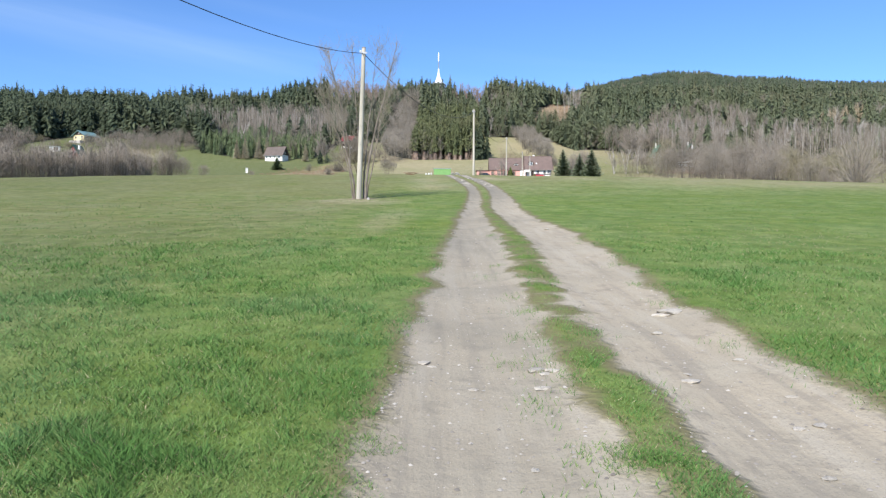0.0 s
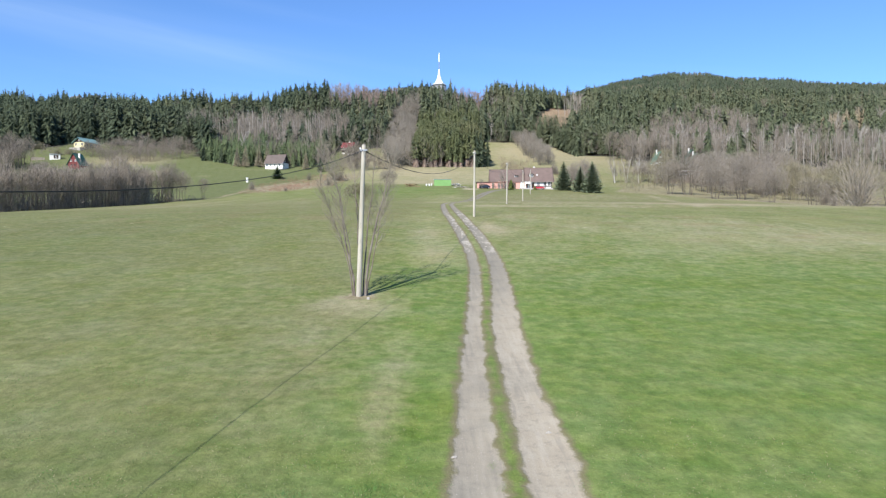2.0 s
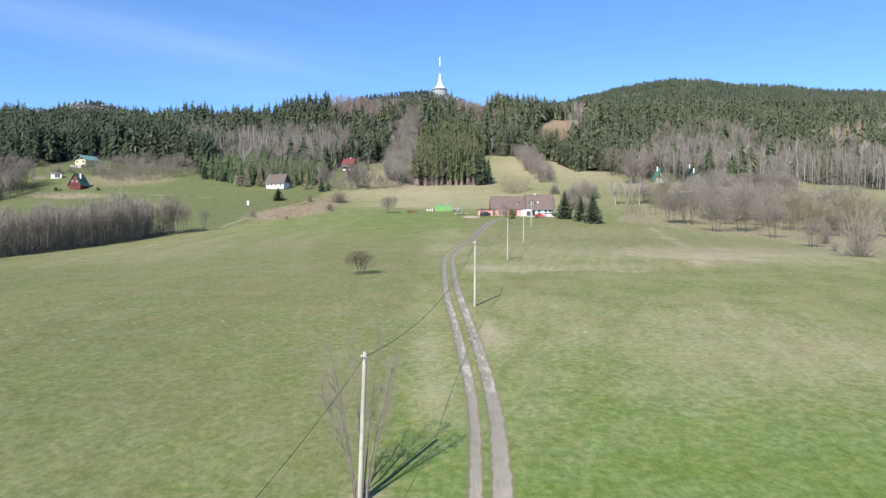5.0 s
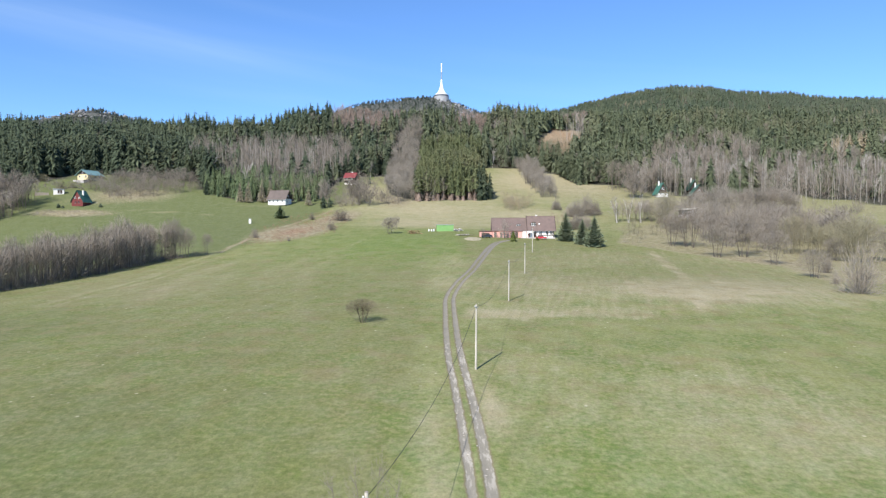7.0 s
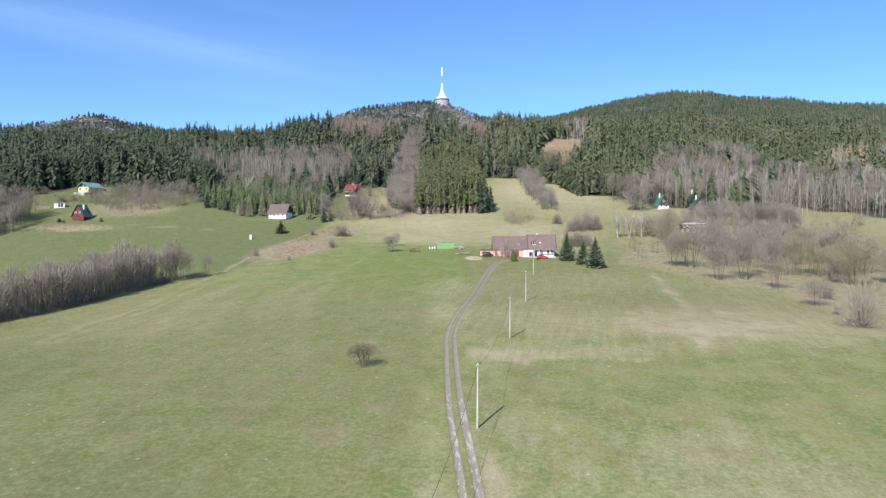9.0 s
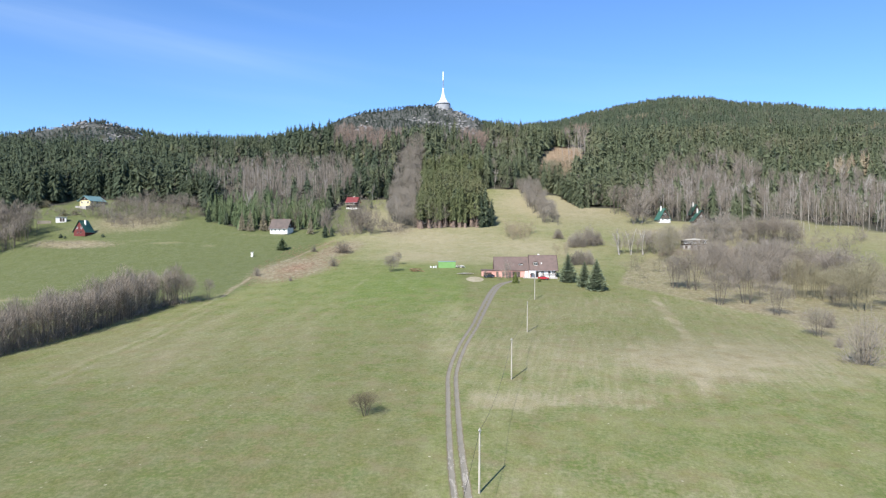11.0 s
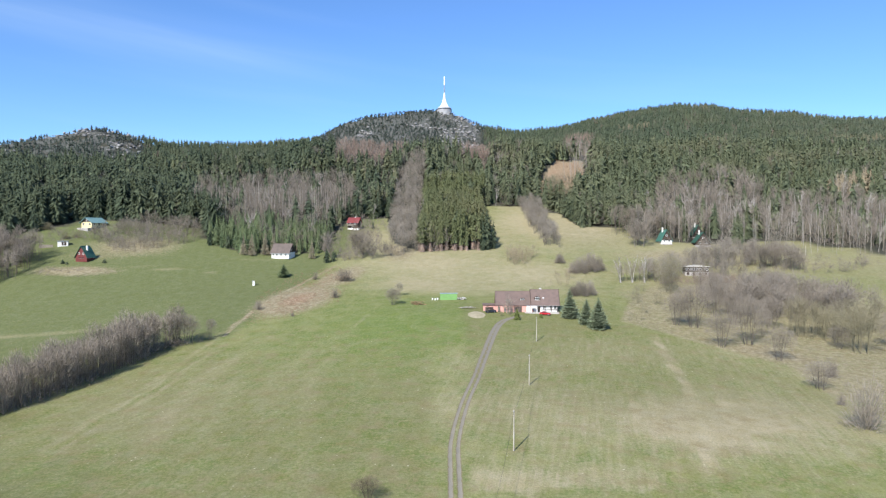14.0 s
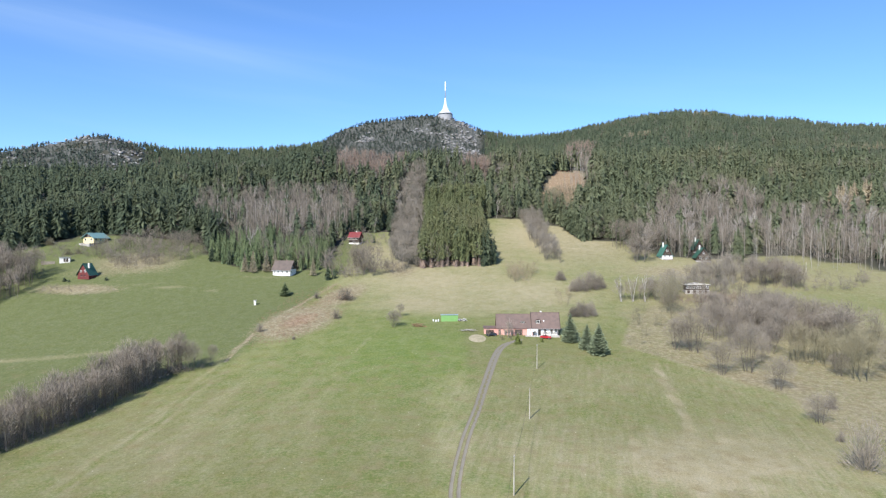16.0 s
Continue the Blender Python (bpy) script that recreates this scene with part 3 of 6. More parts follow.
def tiered_spruce(rng, tiers, per, spread):
    """A garden spruce one metre high: tiers of boughs that sag and lift again at the tip, each fringed with hanging sprays."""
    v, f, tone = [], [], []
    for k in range(tiers):
        t = k / (tiers - 1)
        z0 = 0.05 + 0.88 * t ** 0.92
        reach = spread * (1 - t) ** 0.85 * (0.78 + 0.22 * min(1, t / 0.15)) + 0.02
        n_b = max(4, int(per * (1 - 0.55 * t)))
        for j in range(n_b):
            a = 6.283 * (j + rng.uniform(-0.3, 0.3)) / n_b + k * 1.3
            r = reach * rng.uniform(0.78, 1.15)
            z = z0 + rng.normal(0, 0.012)
            c, sn = math.cos(a), math.sin(a)
            for i in range(7):
                u = 0.22 + 0.78 * (i + rng.uniform(-0.2, 0.2)) / 6
                rib = np.array([r * u * c, r * u * sn, z - 0.30 * r * u + 0.22 * r * u ** 3 * 1.2])
                w = r * 0.40 * (1.1 - 0.75 * u) + 0.016
                for side in (-1, 1):
                    tip = rib + np.array([c * w * 0.8 - side * sn * w, sn * w * 0.8 + side * c * w, -0.32 * w + rng.normal(0, 0.15) * w])
                    foot = rib - np.array([c, sn, -0.25]) * w * 0.55
                    n = len(v)
                    v += [foot, tip, rib + np.array([c * w * 0.5, sn * w * 0.5, 0.06 * w])]
                    f.append((n, n + 1, n + 2))
                    tone += [u * 0.7 - 0.3 + rng.uniform(-0.12, 0.12)] * 3
    for i in range(18):
        a, z = rng.uniform(0, 6.28), rng.uniform(0.86, 0.94)
        n = len(v)
        v += [np.array([0.004, 0, z]), np.array([-0.004, 0.003, z]), np.array([0.03 * math.cos(a), 0.03 * math.sin(a), z + 0.04])]
        f.append((n, n + 1, n + 2))
        tone += [0.2] * 3
    n = len(v)
    v.append(np.array([0, 0, 1.0]))
    for i in range(6):
        v.append(np.array([0.5 * spread * math.cos(1.047 * i), 0.5 * spread * math.sin(1.047 * i), 0.03]))
    f += [(n, n + 1 + i, n + 1 + (i + 1) % 6) for i in range(6)]
    tone += [-0.2] * 7
    return np.array(v), np.array(f), np.array(tone)


def larch_shape(rng, twigs, wide=0.2):
    """A leafless larch one metre high: a straight stem and thin drooping side twigs in a loose cone."""
    t = 1 - (1 - rng.uniform(0, 1, twigs)) ** 0.6
    a, r = rng.uniform(0, 6.28, twigs), wide * (1 - t) ** 0.8 * rng.uniform(0.15, 1.1, twigs) + 0.006
    way = np.stack([np.cos(a), np.sin(a), np.zeros(twigs)], 1)
    c = way * r[:, None] * 0.55 + np.stack([np.zeros(twigs), np.zeros(twigs), 0.06 + 0.92 * t], 1)
    e = way * r[:, None] + np.stack([np.zeros(twigs), np.zeros(twigs), 0.06 + 0.92 * t - 0.25 * r + rng.normal(0, 0.008, twigs)], 1)
    s = np.cross(e - c, rng.normal(0, 1, (twigs, 3)))
    s *= 0.008 / (np.linalg.norm(s, axis=1)[:, None] + 1e-9)
    v = np.stack([c - s, c + s, e], 1).reshape(-1, 3)
    return v, np.arange(3 * twigs).reshape(-1, 3), np.repeat(rng.uniform(-0.2, 0.3, twigs), 3)


def bare_shape(rng, stems, limbs, twigs, spread=0.3, thick=0.012, fork=0.25, fine=0.004):
    """A leafless tree or shrub one metre high: stems, limbs and fine twigs, each a tapered prism."""
    v, f = [], []

    def stick(p, q, r0, r1):
        d = q - p
        a = np.cross(d, (0.3, 0.5, 0.81))
        a /= np.linalg.norm(a) + 1e-9
        b = np.cross(d, a)
        b /= np.linalg.norm(b) + 1e-9
        n = len(v)
        for c, r in ((p, r0), (q, r1)):
            for s in range(3):
                v.append(c + r * (math.cos(2.094 * s) * a + math.sin(2.094 * s) * b))
        for s in range(3):
            t = (s + 1) % 3
            f.extend([(n + s, n + t, n + 3 + t), (n + s, n + 3 + t, n + 3 + s)])

    def sliver(p, q, r):
        d = q - p
        a = np.cross(d, rng.normal(0, 1, 3))
        a *= r / (np.linalg.norm(a) + 1e-9)
        n = len(v)
        v.extend([p - a, p + a, q])
        f.append((n, n + 1, n + 2))

    runs = []
    for _ in range(stems):
        a, lean = rng.uniform(0, 6.28), rng.uniform(0.02, 0.10) + (0.16 if stems > 1 else 0.0) * rng.uniform(0.5, 1.5) * spread / 0.3
        p = np.array([0.02 * math.cos(a) * (stems > 1), 0.02 * math.sin(a) * (stems > 1), -0.03])
        top = rng.uniform(0.6, 0.85)
        q = np.array([lean * math.cos(a), lean * math.sin(a), top])
        mid = p * 0.5 + q * 0.5 + np.array([rng.normal(0, 0.015), rng.normal(0, 0.015), 0])
        stick(p, mid, thick, thick * 0.7)
        stick(mid, q, thick * 0.7, thick * 0.3)
        runs += [(p, mid), (mid, q)]
    ends = []
    for k in range(limbs):
        p0, q0 = runs[rng.integers(0, len(runs))]
        u = rng.uniform(0, 1)
        p = p0 + (q0 - p0) * u
        if p[2] < fork:
            p = p + (q0 - p) * 0.6
        a = rng.uniform(0, 6.28)
        up = rng.uniform(0.15, 0.42) * (1.05 - p[2] * 0.5)
        out = rng.uniform(0.35, 1.0) * spread * (1.15 - 0.75 * abs(p[2] - 0.35))
        q = p + np.array([out * math.cos(a), out * math.sin(a), up])
        q[2] = min(q[2], 1.0)
        stick(p, q, thick * 0.38, thick * 0.15)
        ends.append((p, q))
    for k in range(twigs):
        p0, q0 = ends[rng.integers(0, len(ends))]
        p = p0 + (q0 - p0) * rng.uniform(0.25, 1.0)
        d = (q0 - p0) / (np.linalg.norm(q0 - p0) + 1e-9) * rng.uniform(0.05, 0.16) + rng.normal(0, 0.05, 3) + np.array([0, 0, 0.05])
        q = p + d
        q[2] = min(q[2], 1.03)
        sliver(p, q, fine)
    return np.array(v), np.array(f)

# ---- the ground ----
# the lie of the land: a long profile uphill, its cross fall and its cross curvature
KY = np.array([0, 40, 90, 140, 190, 240, 300, 350, 410, 480, 560, 680.0])
RISE = np.array([-3.7, 0.22, 6.25, 10.1, 13.6, 19.0, 26.1, 32.8, 45.8, 62.5, 86.0, 131.0])
FALL = np.array([-0.3, -0.1, -0.5, 0.7, 0.6, 0.9, 0.0, -0.9, -2.5, -3.6, -2.1, 0.6])
BEND = np.array([0.3, 0.0, -2.4, -1.75, -1.9, -2.8, -1.5, 0.1, 0.6, 1.2, 1.2, -1.3])
# the far ridge by bearing (x / y): how far off and how high
RB = np.array([-0.80, -0.65, -0.567, -0.53, -0.495, -0.442, -0.40, -0.318, -0.235, -0.186, -0.152, -0.111, -0.07, -0.02, 0.005, 0.038, 0.06, 0.096, 0.165, 0.22, 0.262, 0.328, 0.382, 0.427, 0.51, 0.56, 0.65, 0.80])
RD = np.array([1000, 1050, 1090, 1100, 1100, 1120, 1180, 1280, 1350, 1420, 1480, 1530, 1550, 1560, 1560, 1550, 1520, 1420, 1320, 1250, 1200, 1160, 1150, 1140, 1100, 1070, 1030, 1000.0])
RP = np.array([270, 266, 252, 243, 241, 256, 260, 262, 259, 249, 235, 217, 210, 206, 207, 222, 235, 237, 235, 221, 210, 198, 196, 204, 210, 217, 222, 225.0])
RZ = 61.2 + RD * (426.2 - RP) / 1207 - 12


def curve(x, kx, ky):
    """Smooth curve through the knots (kx, ky)."""
    x = np.clip(x, kx[0], kx[-1])
    i = np.clip(np.searchsorted(kx, x) - 1, 0, len(kx) - 2)
    d = np.gradient(ky, kx)
    d[1:-1] = (ky[2:] - ky[:-2]) / (kx[2:] - kx[:-2])
    h = kx[i + 1] - kx[i]
    t = (x - kx[i]) / h
    return ((2 * t**3 - 3 * t**2 + 1) * ky[i] + (t**3 - 2 * t**2 + t) * h * d[i]
            + (-2 * t**3 + 3 * t**2) * ky[i + 1] + (t**3 - t**2) * h * d[i + 1])


def smooth(t):
    t = np.clip(t, 0, 1)
    return t * t * (3 - 2 * t)


def land(x, y):
    """Height of the ground."""
    x, y = np.asarray(x, float), np.asarray(y, float)
    u = 280 * np.tanh(x / 280) / 100
    near = curve(y, KY, RISE) + np.minimum(y, 0) * 0.09 + u * curve(y, KY, FALL) + u * u * curve(y, KY, BEND)
    b = np.clip(x / np.maximum(y, 1), -0.8, 0.8)
    rd, rz = curve(b, RB, RD), curve(b, RB, RZ)
    # behind the wooded crest the land lies flat before the summits rise; the eastern hill climbs evenly
    s = (y - 620) / (rd - 620)
    foot = 114 - 5 * smooth((-0.18 - b) / 0.1)
    far = foot + (rz - foot) * np.clip(s, 0, 1) ** (1 + 1.2 * smooth((0.2 - b) / 0.12)) - np.maximum(y - rd, 0) * 0.22
    far = np.maximum(far, 60) + 25 * np.exp(-((b + 0.13) / 0.10) ** 2 - ((y - 645) / 50) ** 2) + 16 * np.exp(-((b - 0.01) / 0.06) ** 2 - ((y - 655) / 50) ** 2) + 22 * np.exp(-((b - 0.115) / 0.06) ** 2 - ((y - 675) / 60) ** 2)
    w = smooth((y - 540) / 170)
    return near * (1 - w) + far * w


RZ = RZ + 12 - np.where((RB > -0.16) & (RB < 0.07), 2, np.where((RB > -0.70) & (RB < -0.44), 3, 10)) + 2.0
# the left wheel track by distance; the right one runs 1.6 m beside it
TY = np.array([-60, 0, 5, 10, 15, 21, 28, 41, 53, 69, 78, 90, 103, 116, 128, 140, 155, 171, 193, 205, 226, 240, 253, 259, 264, 270.0])
TX = np.array([-0.5, 0.25, 0.35, 0.6, 0.9, 1.2, 1.55, 2.25, 2.6, 2.25, 1.95, 1.45, 1.25, 1.25, 1.3, 1.5, 2.9, 5.0, 8.9, 10.8, 14.4, 16.9, 19.8, 22.0, 25.0, 31.5])


# middle and half width of the left and of the right wheel track beside that line
WY = np.array([-60, 2, 8, 12, 16, 21, 31, 47, 60, 90, 130, 150, 190, 240, 270.0])
LEFT_M = np.array([0.08, 0.08, 0.12, 0.16, 0.12, 0.06, 0.10, 0.26, 0.16, 0.0, 0.0, 0.0, 0.0, 0.0, 0.0])
LEFT_H = np.array([0.60, 0.60, 0.57, 0.58, 0.54, 0.45, 0.36, 0.33, 0.40, 0.38, 0.36, 0.34, 0.38, 0.55, 0.57])
RIGHT_M = np.array([1.80, 1.80, 1.82, 1.92, 1.88, 1.66, 1.56, 1.82, 1.84, 1.74, 1.62, 1.62, 1.62, 1.62, 1.62])
RIGHT_H = np.array([0.62, 0.62, 0.60, 0.62, 0.60, 0.54, 0.62, 0.50, 0.46, 0.42, 0.36, 0.34, 0.38, 0.55, 0.57])


def ruts(x, y):
    """How far outside the nearer wheel track's edge, plus 0.54."""
    q = np.clip(y, -60, 270)
    c = curve(q, TY, TX)
    s = np.hypot(1, np.gradient(curve(np.linspace(-60, 270, 500), TY, TX), 0.661)[((q + 60) / 330 * 499).astype(int)])
    one = np.abs(x - c - np.interp(q, WY, LEFT_M)) / s - np.interp(q, WY, LEFT_H)
    two = np.abs(x - c - np.interp(q, WY, RIGHT_M)) / s - np.interp(q, WY, RIGHT_H)
    return np.minimum(one, two) + 0.54 + np.maximum(y - 268, 0) * 0.5


def gaps(x, y):
    """Bare breaks in the grass strip between the wheel tracks near the camera, 0 to 1."""
    c = np.asarray(x) - curve(np.clip(y, -60, 270), TY, TX)
    return (np.abs(c - 0.95) < 0.55) * smooth((20 - np.asarray(y)) / 6) * smooth((-0.05 - ripple(x, y, 2.4, 17)) / 0.25)


def inside(x, y, corners):
    """Whether points lie within the outline."""
    r = np.zeros(np.shape(x), bool)
    n = len(corners)
    for i in range(n):
        (x0, y0), (x1, y1) = corners[i], corners[(i + 1) % n]
        if y0 != y1:
            r ^= ((y0 > y) != (y1 > y)) & (x < (x1 - x0) * (y - y0) / (y1 - y0) + x0)
    return r


def blob(x, y, cx, cy, rx, ry, turn=0.0):
    c, s = math.cos(radians(turn)), math.sin(radians(turn))
    u, v = (x - cx) * c + (y - cy) * s, -(x - cx) * s + (y - cy) * c
    return np.exp(-((u / rx) ** 2 + (v / ry) ** 2))


def along(x, y, line):
    """Distance from a line of points."""
    d = np.full(np.shape(x), 1e3)
    for (x0, y0), (x1, y1) in zip(line, line[1:]):
        u = np.clip(((x - x0) * (x1 - x0) + (y - y0) * (y1 - y0)) / ((x1 - x0) ** 2 + (y1 - y0) ** 2), 0, 1)
        d = np.minimum(d, np.hypot(x - x0 - u * (x1 - x0), y - y0 - u * (y1 - y0)))
    return d


def ripple(x, y, scale, layer):
    return np.array([noise.noise((a * scale, b * scale, layer)) for a, b in zip(np.ravel(x), np.ravel(y))]).reshape(np.shape(x))


def floor_z(x, y):
    """Height of the ground with its unevenness and the hollows of the wheel tracks."""
    close = smooth((300 - y) / 100) * (np.abs(x) < 200)
    rough = close * (ripple(x, y, 0.12, 3) * 0.10 + ripple(x, y, 0.9, 0) * 0.025)
    return land(x, y) + rough - 0.07 * smooth((0.75 - ruts(x, y)) / 0.6) * (np.asarray(y) < 268)


# the edge of the woods, as y over x, and the meadows that reach into them
EDGE_X = np.array([-420, -273, -252, -241, -216, -161, -139, -117, -97, -72, -68, -40, -30, -13, 28, 30, 69, 70, 90, 97, 128, 138, 181, 222, 245, 275, 420.0])
EDGE_Y = np.array([430, 400, 420, 443, 448, 443, 406, 390, 388, 392, 480, 488, 420, 402, 412, 536, 536, 520, 516, 482, 478, 440, 432, 446, 428, 402, 420.0])
FELLED = [(82, 590), (111, 668), (141, 679), (127, 601), (98, 535), (76, 535)]
ROCK_T, ROCK_L = (-0.20, 0.075), (-0.74, -0.41)


def wood_edge(x):
    return np.interp(x, EDGE_X, EDGE_Y)


def stony(x, y):
    """Scree below the two summits."""
    b = x / np.maximum(y, 1)
    rd = curve(np.clip(b, -0.8, 0.8), RB, RD)
    t = smooth((b - ROCK_T[0]) / 0.05) * smooth((ROCK_T[1] - b) / 0.03) * smooth((y - rd + 430) / 120)
    l = smooth((b - ROCK_L[0]) / 0.06) * smooth((ROCK_L[1] - b) / 0.05) * smooth((y - rd + 470) / 100)
    return np.maximum(t, 0.85 * l) * (y > 500)


def scree(x, y):
    """Where bare blocks lie between the trees."""
    b = x / np.maximum(y, 1)
    up = curve(np.clip(b, -0.8, 0.8), RB, RD) - y
    patch = smooth((ripple(x, y, 0.016, 31) + 0.7 * ripple(x, y, 0.045, 33) - 0.10 - 0.20 * (b > -0.3)) / 0.22)
    patch = patch * np.where(b > -0.3, smooth((up - 50) / 70), 1)
    bald = smooth((b + 0.008) / 0.012) * smooth((0.060 - b) / 0.012) * smooth((300 - up) / 60) * smooth((ripple(x, y, 0.03, 35) + 0.25) / 0.2)
    return stony(x, y) * np.maximum(patch, 0.9 * bald)


def make_ground():
    gx = np.concatenate([-np.geomspace(2600, 132, 34), np.arange(-130, -6.5, 1.5), np.arange(-6, 8, 0.22), np.arange(8, 28, 0.8), np.arange(28.5, 130, 2.1), np.geomspace(132, 2600, 34)])
    gy = np.concatenate([-np.geomspace(900, 3, 20), np.arange(-2, 16, 0.2), np.arange(16, 60, 0.5), np.arange(60, 150, 1.5), np.arange(150, 290, 2.0), np.arange(290, 560, 5), np.geomspace(562, 2600, 85)])
    x, y = np.meshgrid(gx, gy)
    d = ruts(x, y)
    n1, n2 = ripple(x, y, 0.9, 0), ripple(x, y, 0.12, 3)
    z = floor_z(x, y) + stony(x, y) * n2 * 6
    rows, cols = x.shape
    i = np.arange(rows * cols).reshape(rows, cols)
    q = np.stack([i[:-1, :-1], i[:-1, 1:], i[1:, 1:], i[1:, :-1]], 2).reshape(-1, 4)
    me = bpy.data.meshes.new("ground")
    me.vertices.add(rows * cols)
    me.vertices.foreach_set("co", np.stack([x, y, z], 2).astype(np.float32).ravel())
    me.loops.add(q.size)
    me.loops.foreach_set("vertex_index", q.astype(np.int32).ravel())
    me.polygons.add(len(q))
    me.polygons.foreach_set("loop_start", np.arange(0, q.size, 4, dtype=np.int32))
    me.update(calc_edges=True)
    me.shade_smooth()
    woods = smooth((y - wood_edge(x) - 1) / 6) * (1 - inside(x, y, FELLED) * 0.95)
    brush = np.maximum.reduce([1.1 * blob(x, y, -64, 302, 19, 38, -12), 1.0 * blob(x, y, -52, 348, 12, 34, -18), 0.6 * blob(x, y, 88, 312, 18, 30), 0.9 * blob(x, y, 108, 222, 16, 26, 40), 0.95 * blob(x, y, -191, 355, 30, 11), 0.62 * blob(x, y, -192, 382, 36, 18), 0.62 * blob(x, y, 84, 262, 14, 26, -20), 0.6 * blob(x, y, 118, 338, 50, 30), 0.5 * blob(x, y, 132, 268, 36, 46, 30),
                               0.75 * blob(x, y, 140, 405, 60, 25), 0.9 * blob(x, y, -25, 405, 14, 30), 0.7 * blob(x, y, -50, 440, 20, 40), 1.2 * blob(x, y, 104, 600, 26, 80), 0.8 * blob(x, y, -180, 400, 40, 30)])
    rim = [(64, 262), (74, 247), (84, 231), (92, 221), (101, 207), (99, 190), (97, 170), (130, 165), (190, 200), (200, 300), (160, 350), (100, 338), (78, 300), (64, 262)]
    brush = np.maximum(brush, 0.68 * inside(x, y, rim[:-1]) * smooth(along(x, y, rim) / 5))
    brush = np.maximum(brush, 1.08 * inside(x, y, FELLED))
    brush = np.maximum(brush, 1.0 * blob(x, y, -4.2, 37.3, 1.3, 1.5))
    brush = np.maximum(brush, 0.9 * np.exp(-(along(x, y, [(-79, 246), (-80, 262), (-77, 300), (-68, 340), (-58, 372)]) / 1.3) ** 2))
    dry = np.maximum.reduce([0.42 * blob(x, y, 55, 160, 65, 26, 5), 0.34 * blob(x, y, 40, 215, 35, 25), 0.35 * blob(x, y, 0, 375, 60, 35), 0.5 * blob(x, y, 75, 480, 40, 60), 0.2 * blob(x, y, -45, 150, 45, 40),
                             0.5 * blob(x, y, -4.8, 22, 4.0, 13), 0.85 * blob(x, y, -1.5, 19, 1.3, 9), 0.7 * blob(x, y, -4.2, 35, 2.8, 4), 0.2 * blob(x, y, 190, 400, 80, 50), 0.2 * blob(x, y, 120, 180, 40, 60), 0.35 * blob(x, y, 35, 60, 25, 22)])
    dry = dry - 0.5 * blob(x, y, -5, 262, 30, 28) - 0.6 * blob(x, y, -130, 320, 75, 70) - 0.45 * blob(x, y, 0, 2, 40, 14) - 0.3 * blob(x, y, 70, 100, 70, 30) - 0.35 * blob(x, y, -20, 100, 40, 14) + 0.02 + 0.28 * smooth((y - 40) / 70) - 0.15 * smooth((x - 5) / 5) * smooth((y - 165) / 30) * smooth((300 - y) / 20) + 0.05 * smooth((-4 - x) / 30) + 0.16 * smooth((y - 296) / 30) - 0.13 * smooth((2 - x) / 6) * smooth((y - 110) / 40) * smooth((290 - y) / 30) + 0.85 * smooth((y - 112) / 30) * np.exp(-(along(x, y, [(74, 238), (66, 185), (50, 128), (45, 112)]) / 1.0) ** 2) + 0.20 * smooth((y - 10) / 25) * smooth((112 - y) / 25)
    dry = np.maximum(dry, 0.75 * np.exp(-(along(x, y, [(33, 394), (40, 379), (52, 333), (57, 327)]) / 0.9) ** 2))
    dry = dry + 0.5 * smooth((y - 116 - 5 * ripple(x, y, 0.10, 95) - 4 * ripple(x, y, 0.3, 97)) / 5) * smooth((136 - y) / 14) * smooth((x - 4) / 2) * smooth((48 - x) / 14) + 1.15 * blob(x, y, 60, 153, 13, 12, 20) - 0.5 * blob(x, y, 68, 146, 7, 4) + 0.15 * blob(x, y, 50, 200, 26, 15)
    tread = along(x, y, [(-74, 232), (-78, 222), (-79, 206), (-77.5, 188), (-79, 173), (-80, 159), (-81, 140)])
    dry = dry + 0.3 * np.exp(-((tread - 1.6) / 0.9) ** 2) - 0.25 * np.exp(-(tread / 0.9) ** 2)
    lush = smooth((-72 - x + 0.12 * (y - 240)) / 12) * smooth((y - 205 - 0.35 * (x + 140)) / 25)
    lush = np.maximum.reduce([lush, 0.55 * blob(x, y, -110, 163, 14, 8), 0.45 * blob(x, y, 0, 285, 45, 22), 0.5 * blob(x, y, 12, 6, 22, 26), 0.35 * blob(x, y, 25, 40, 20, 40), 0.7 * blob(x, y, -38, 55, 26, 60), 0.65 * blob(x, y, -78, 108, 30, 34), 0.95 * blob(x, y, -9, 9, 9, 12), 0.5 * blob(x, y, -75, 125, 30, 20)])
    dry = dry - 0.5 * smooth(lush * 1.5) + 0.35 * blob(x, y, -0.2, 54, 1.8, 6) + 0.3 * blob(x, y, -0.8, 68, 2.0, 6) + 0.55 * blob(x, y, 5.8, 72, 1.6, 6)
    dry = dry + 0.5 * np.exp(-(along(x, y, [(-27, 290), (-29, 275), (-33, 252)]) / 1.1) ** 2)
    dry = np.maximum(dry, (0.46 + 0.3 * ripple(x, y, 0.12, 71)) * np.exp(-(along(x, y, [(-83.1, 141), (-83.2, 160), (-81.5, 183), (-81.6, 216), (-81, 250), (-79, 266)]) / 1.7) ** 2))
    dry = dry + lush * (y > 200) * (0.32 * ripple(0.08 * x, y, 0.20, 61) + 0.2 * ripple(0.2 * x, y, 0.06, 63))
    dry = dry + 0.5 * np.exp(-(along(x, y, [(-185, 372), (-150, 362), (-108, 352), (-95, 351)]) / 1.5) ** 2) + 0.4 * np.exp(-(along(x, y, [(-176, 262), (-140, 264), (-118, 268)]) / 3) ** 2)
    bend = along(x, y, [(-60, 60), (-80, 130), (-88, 190), (-82, 245), (-66, 265), (-40, 290)])
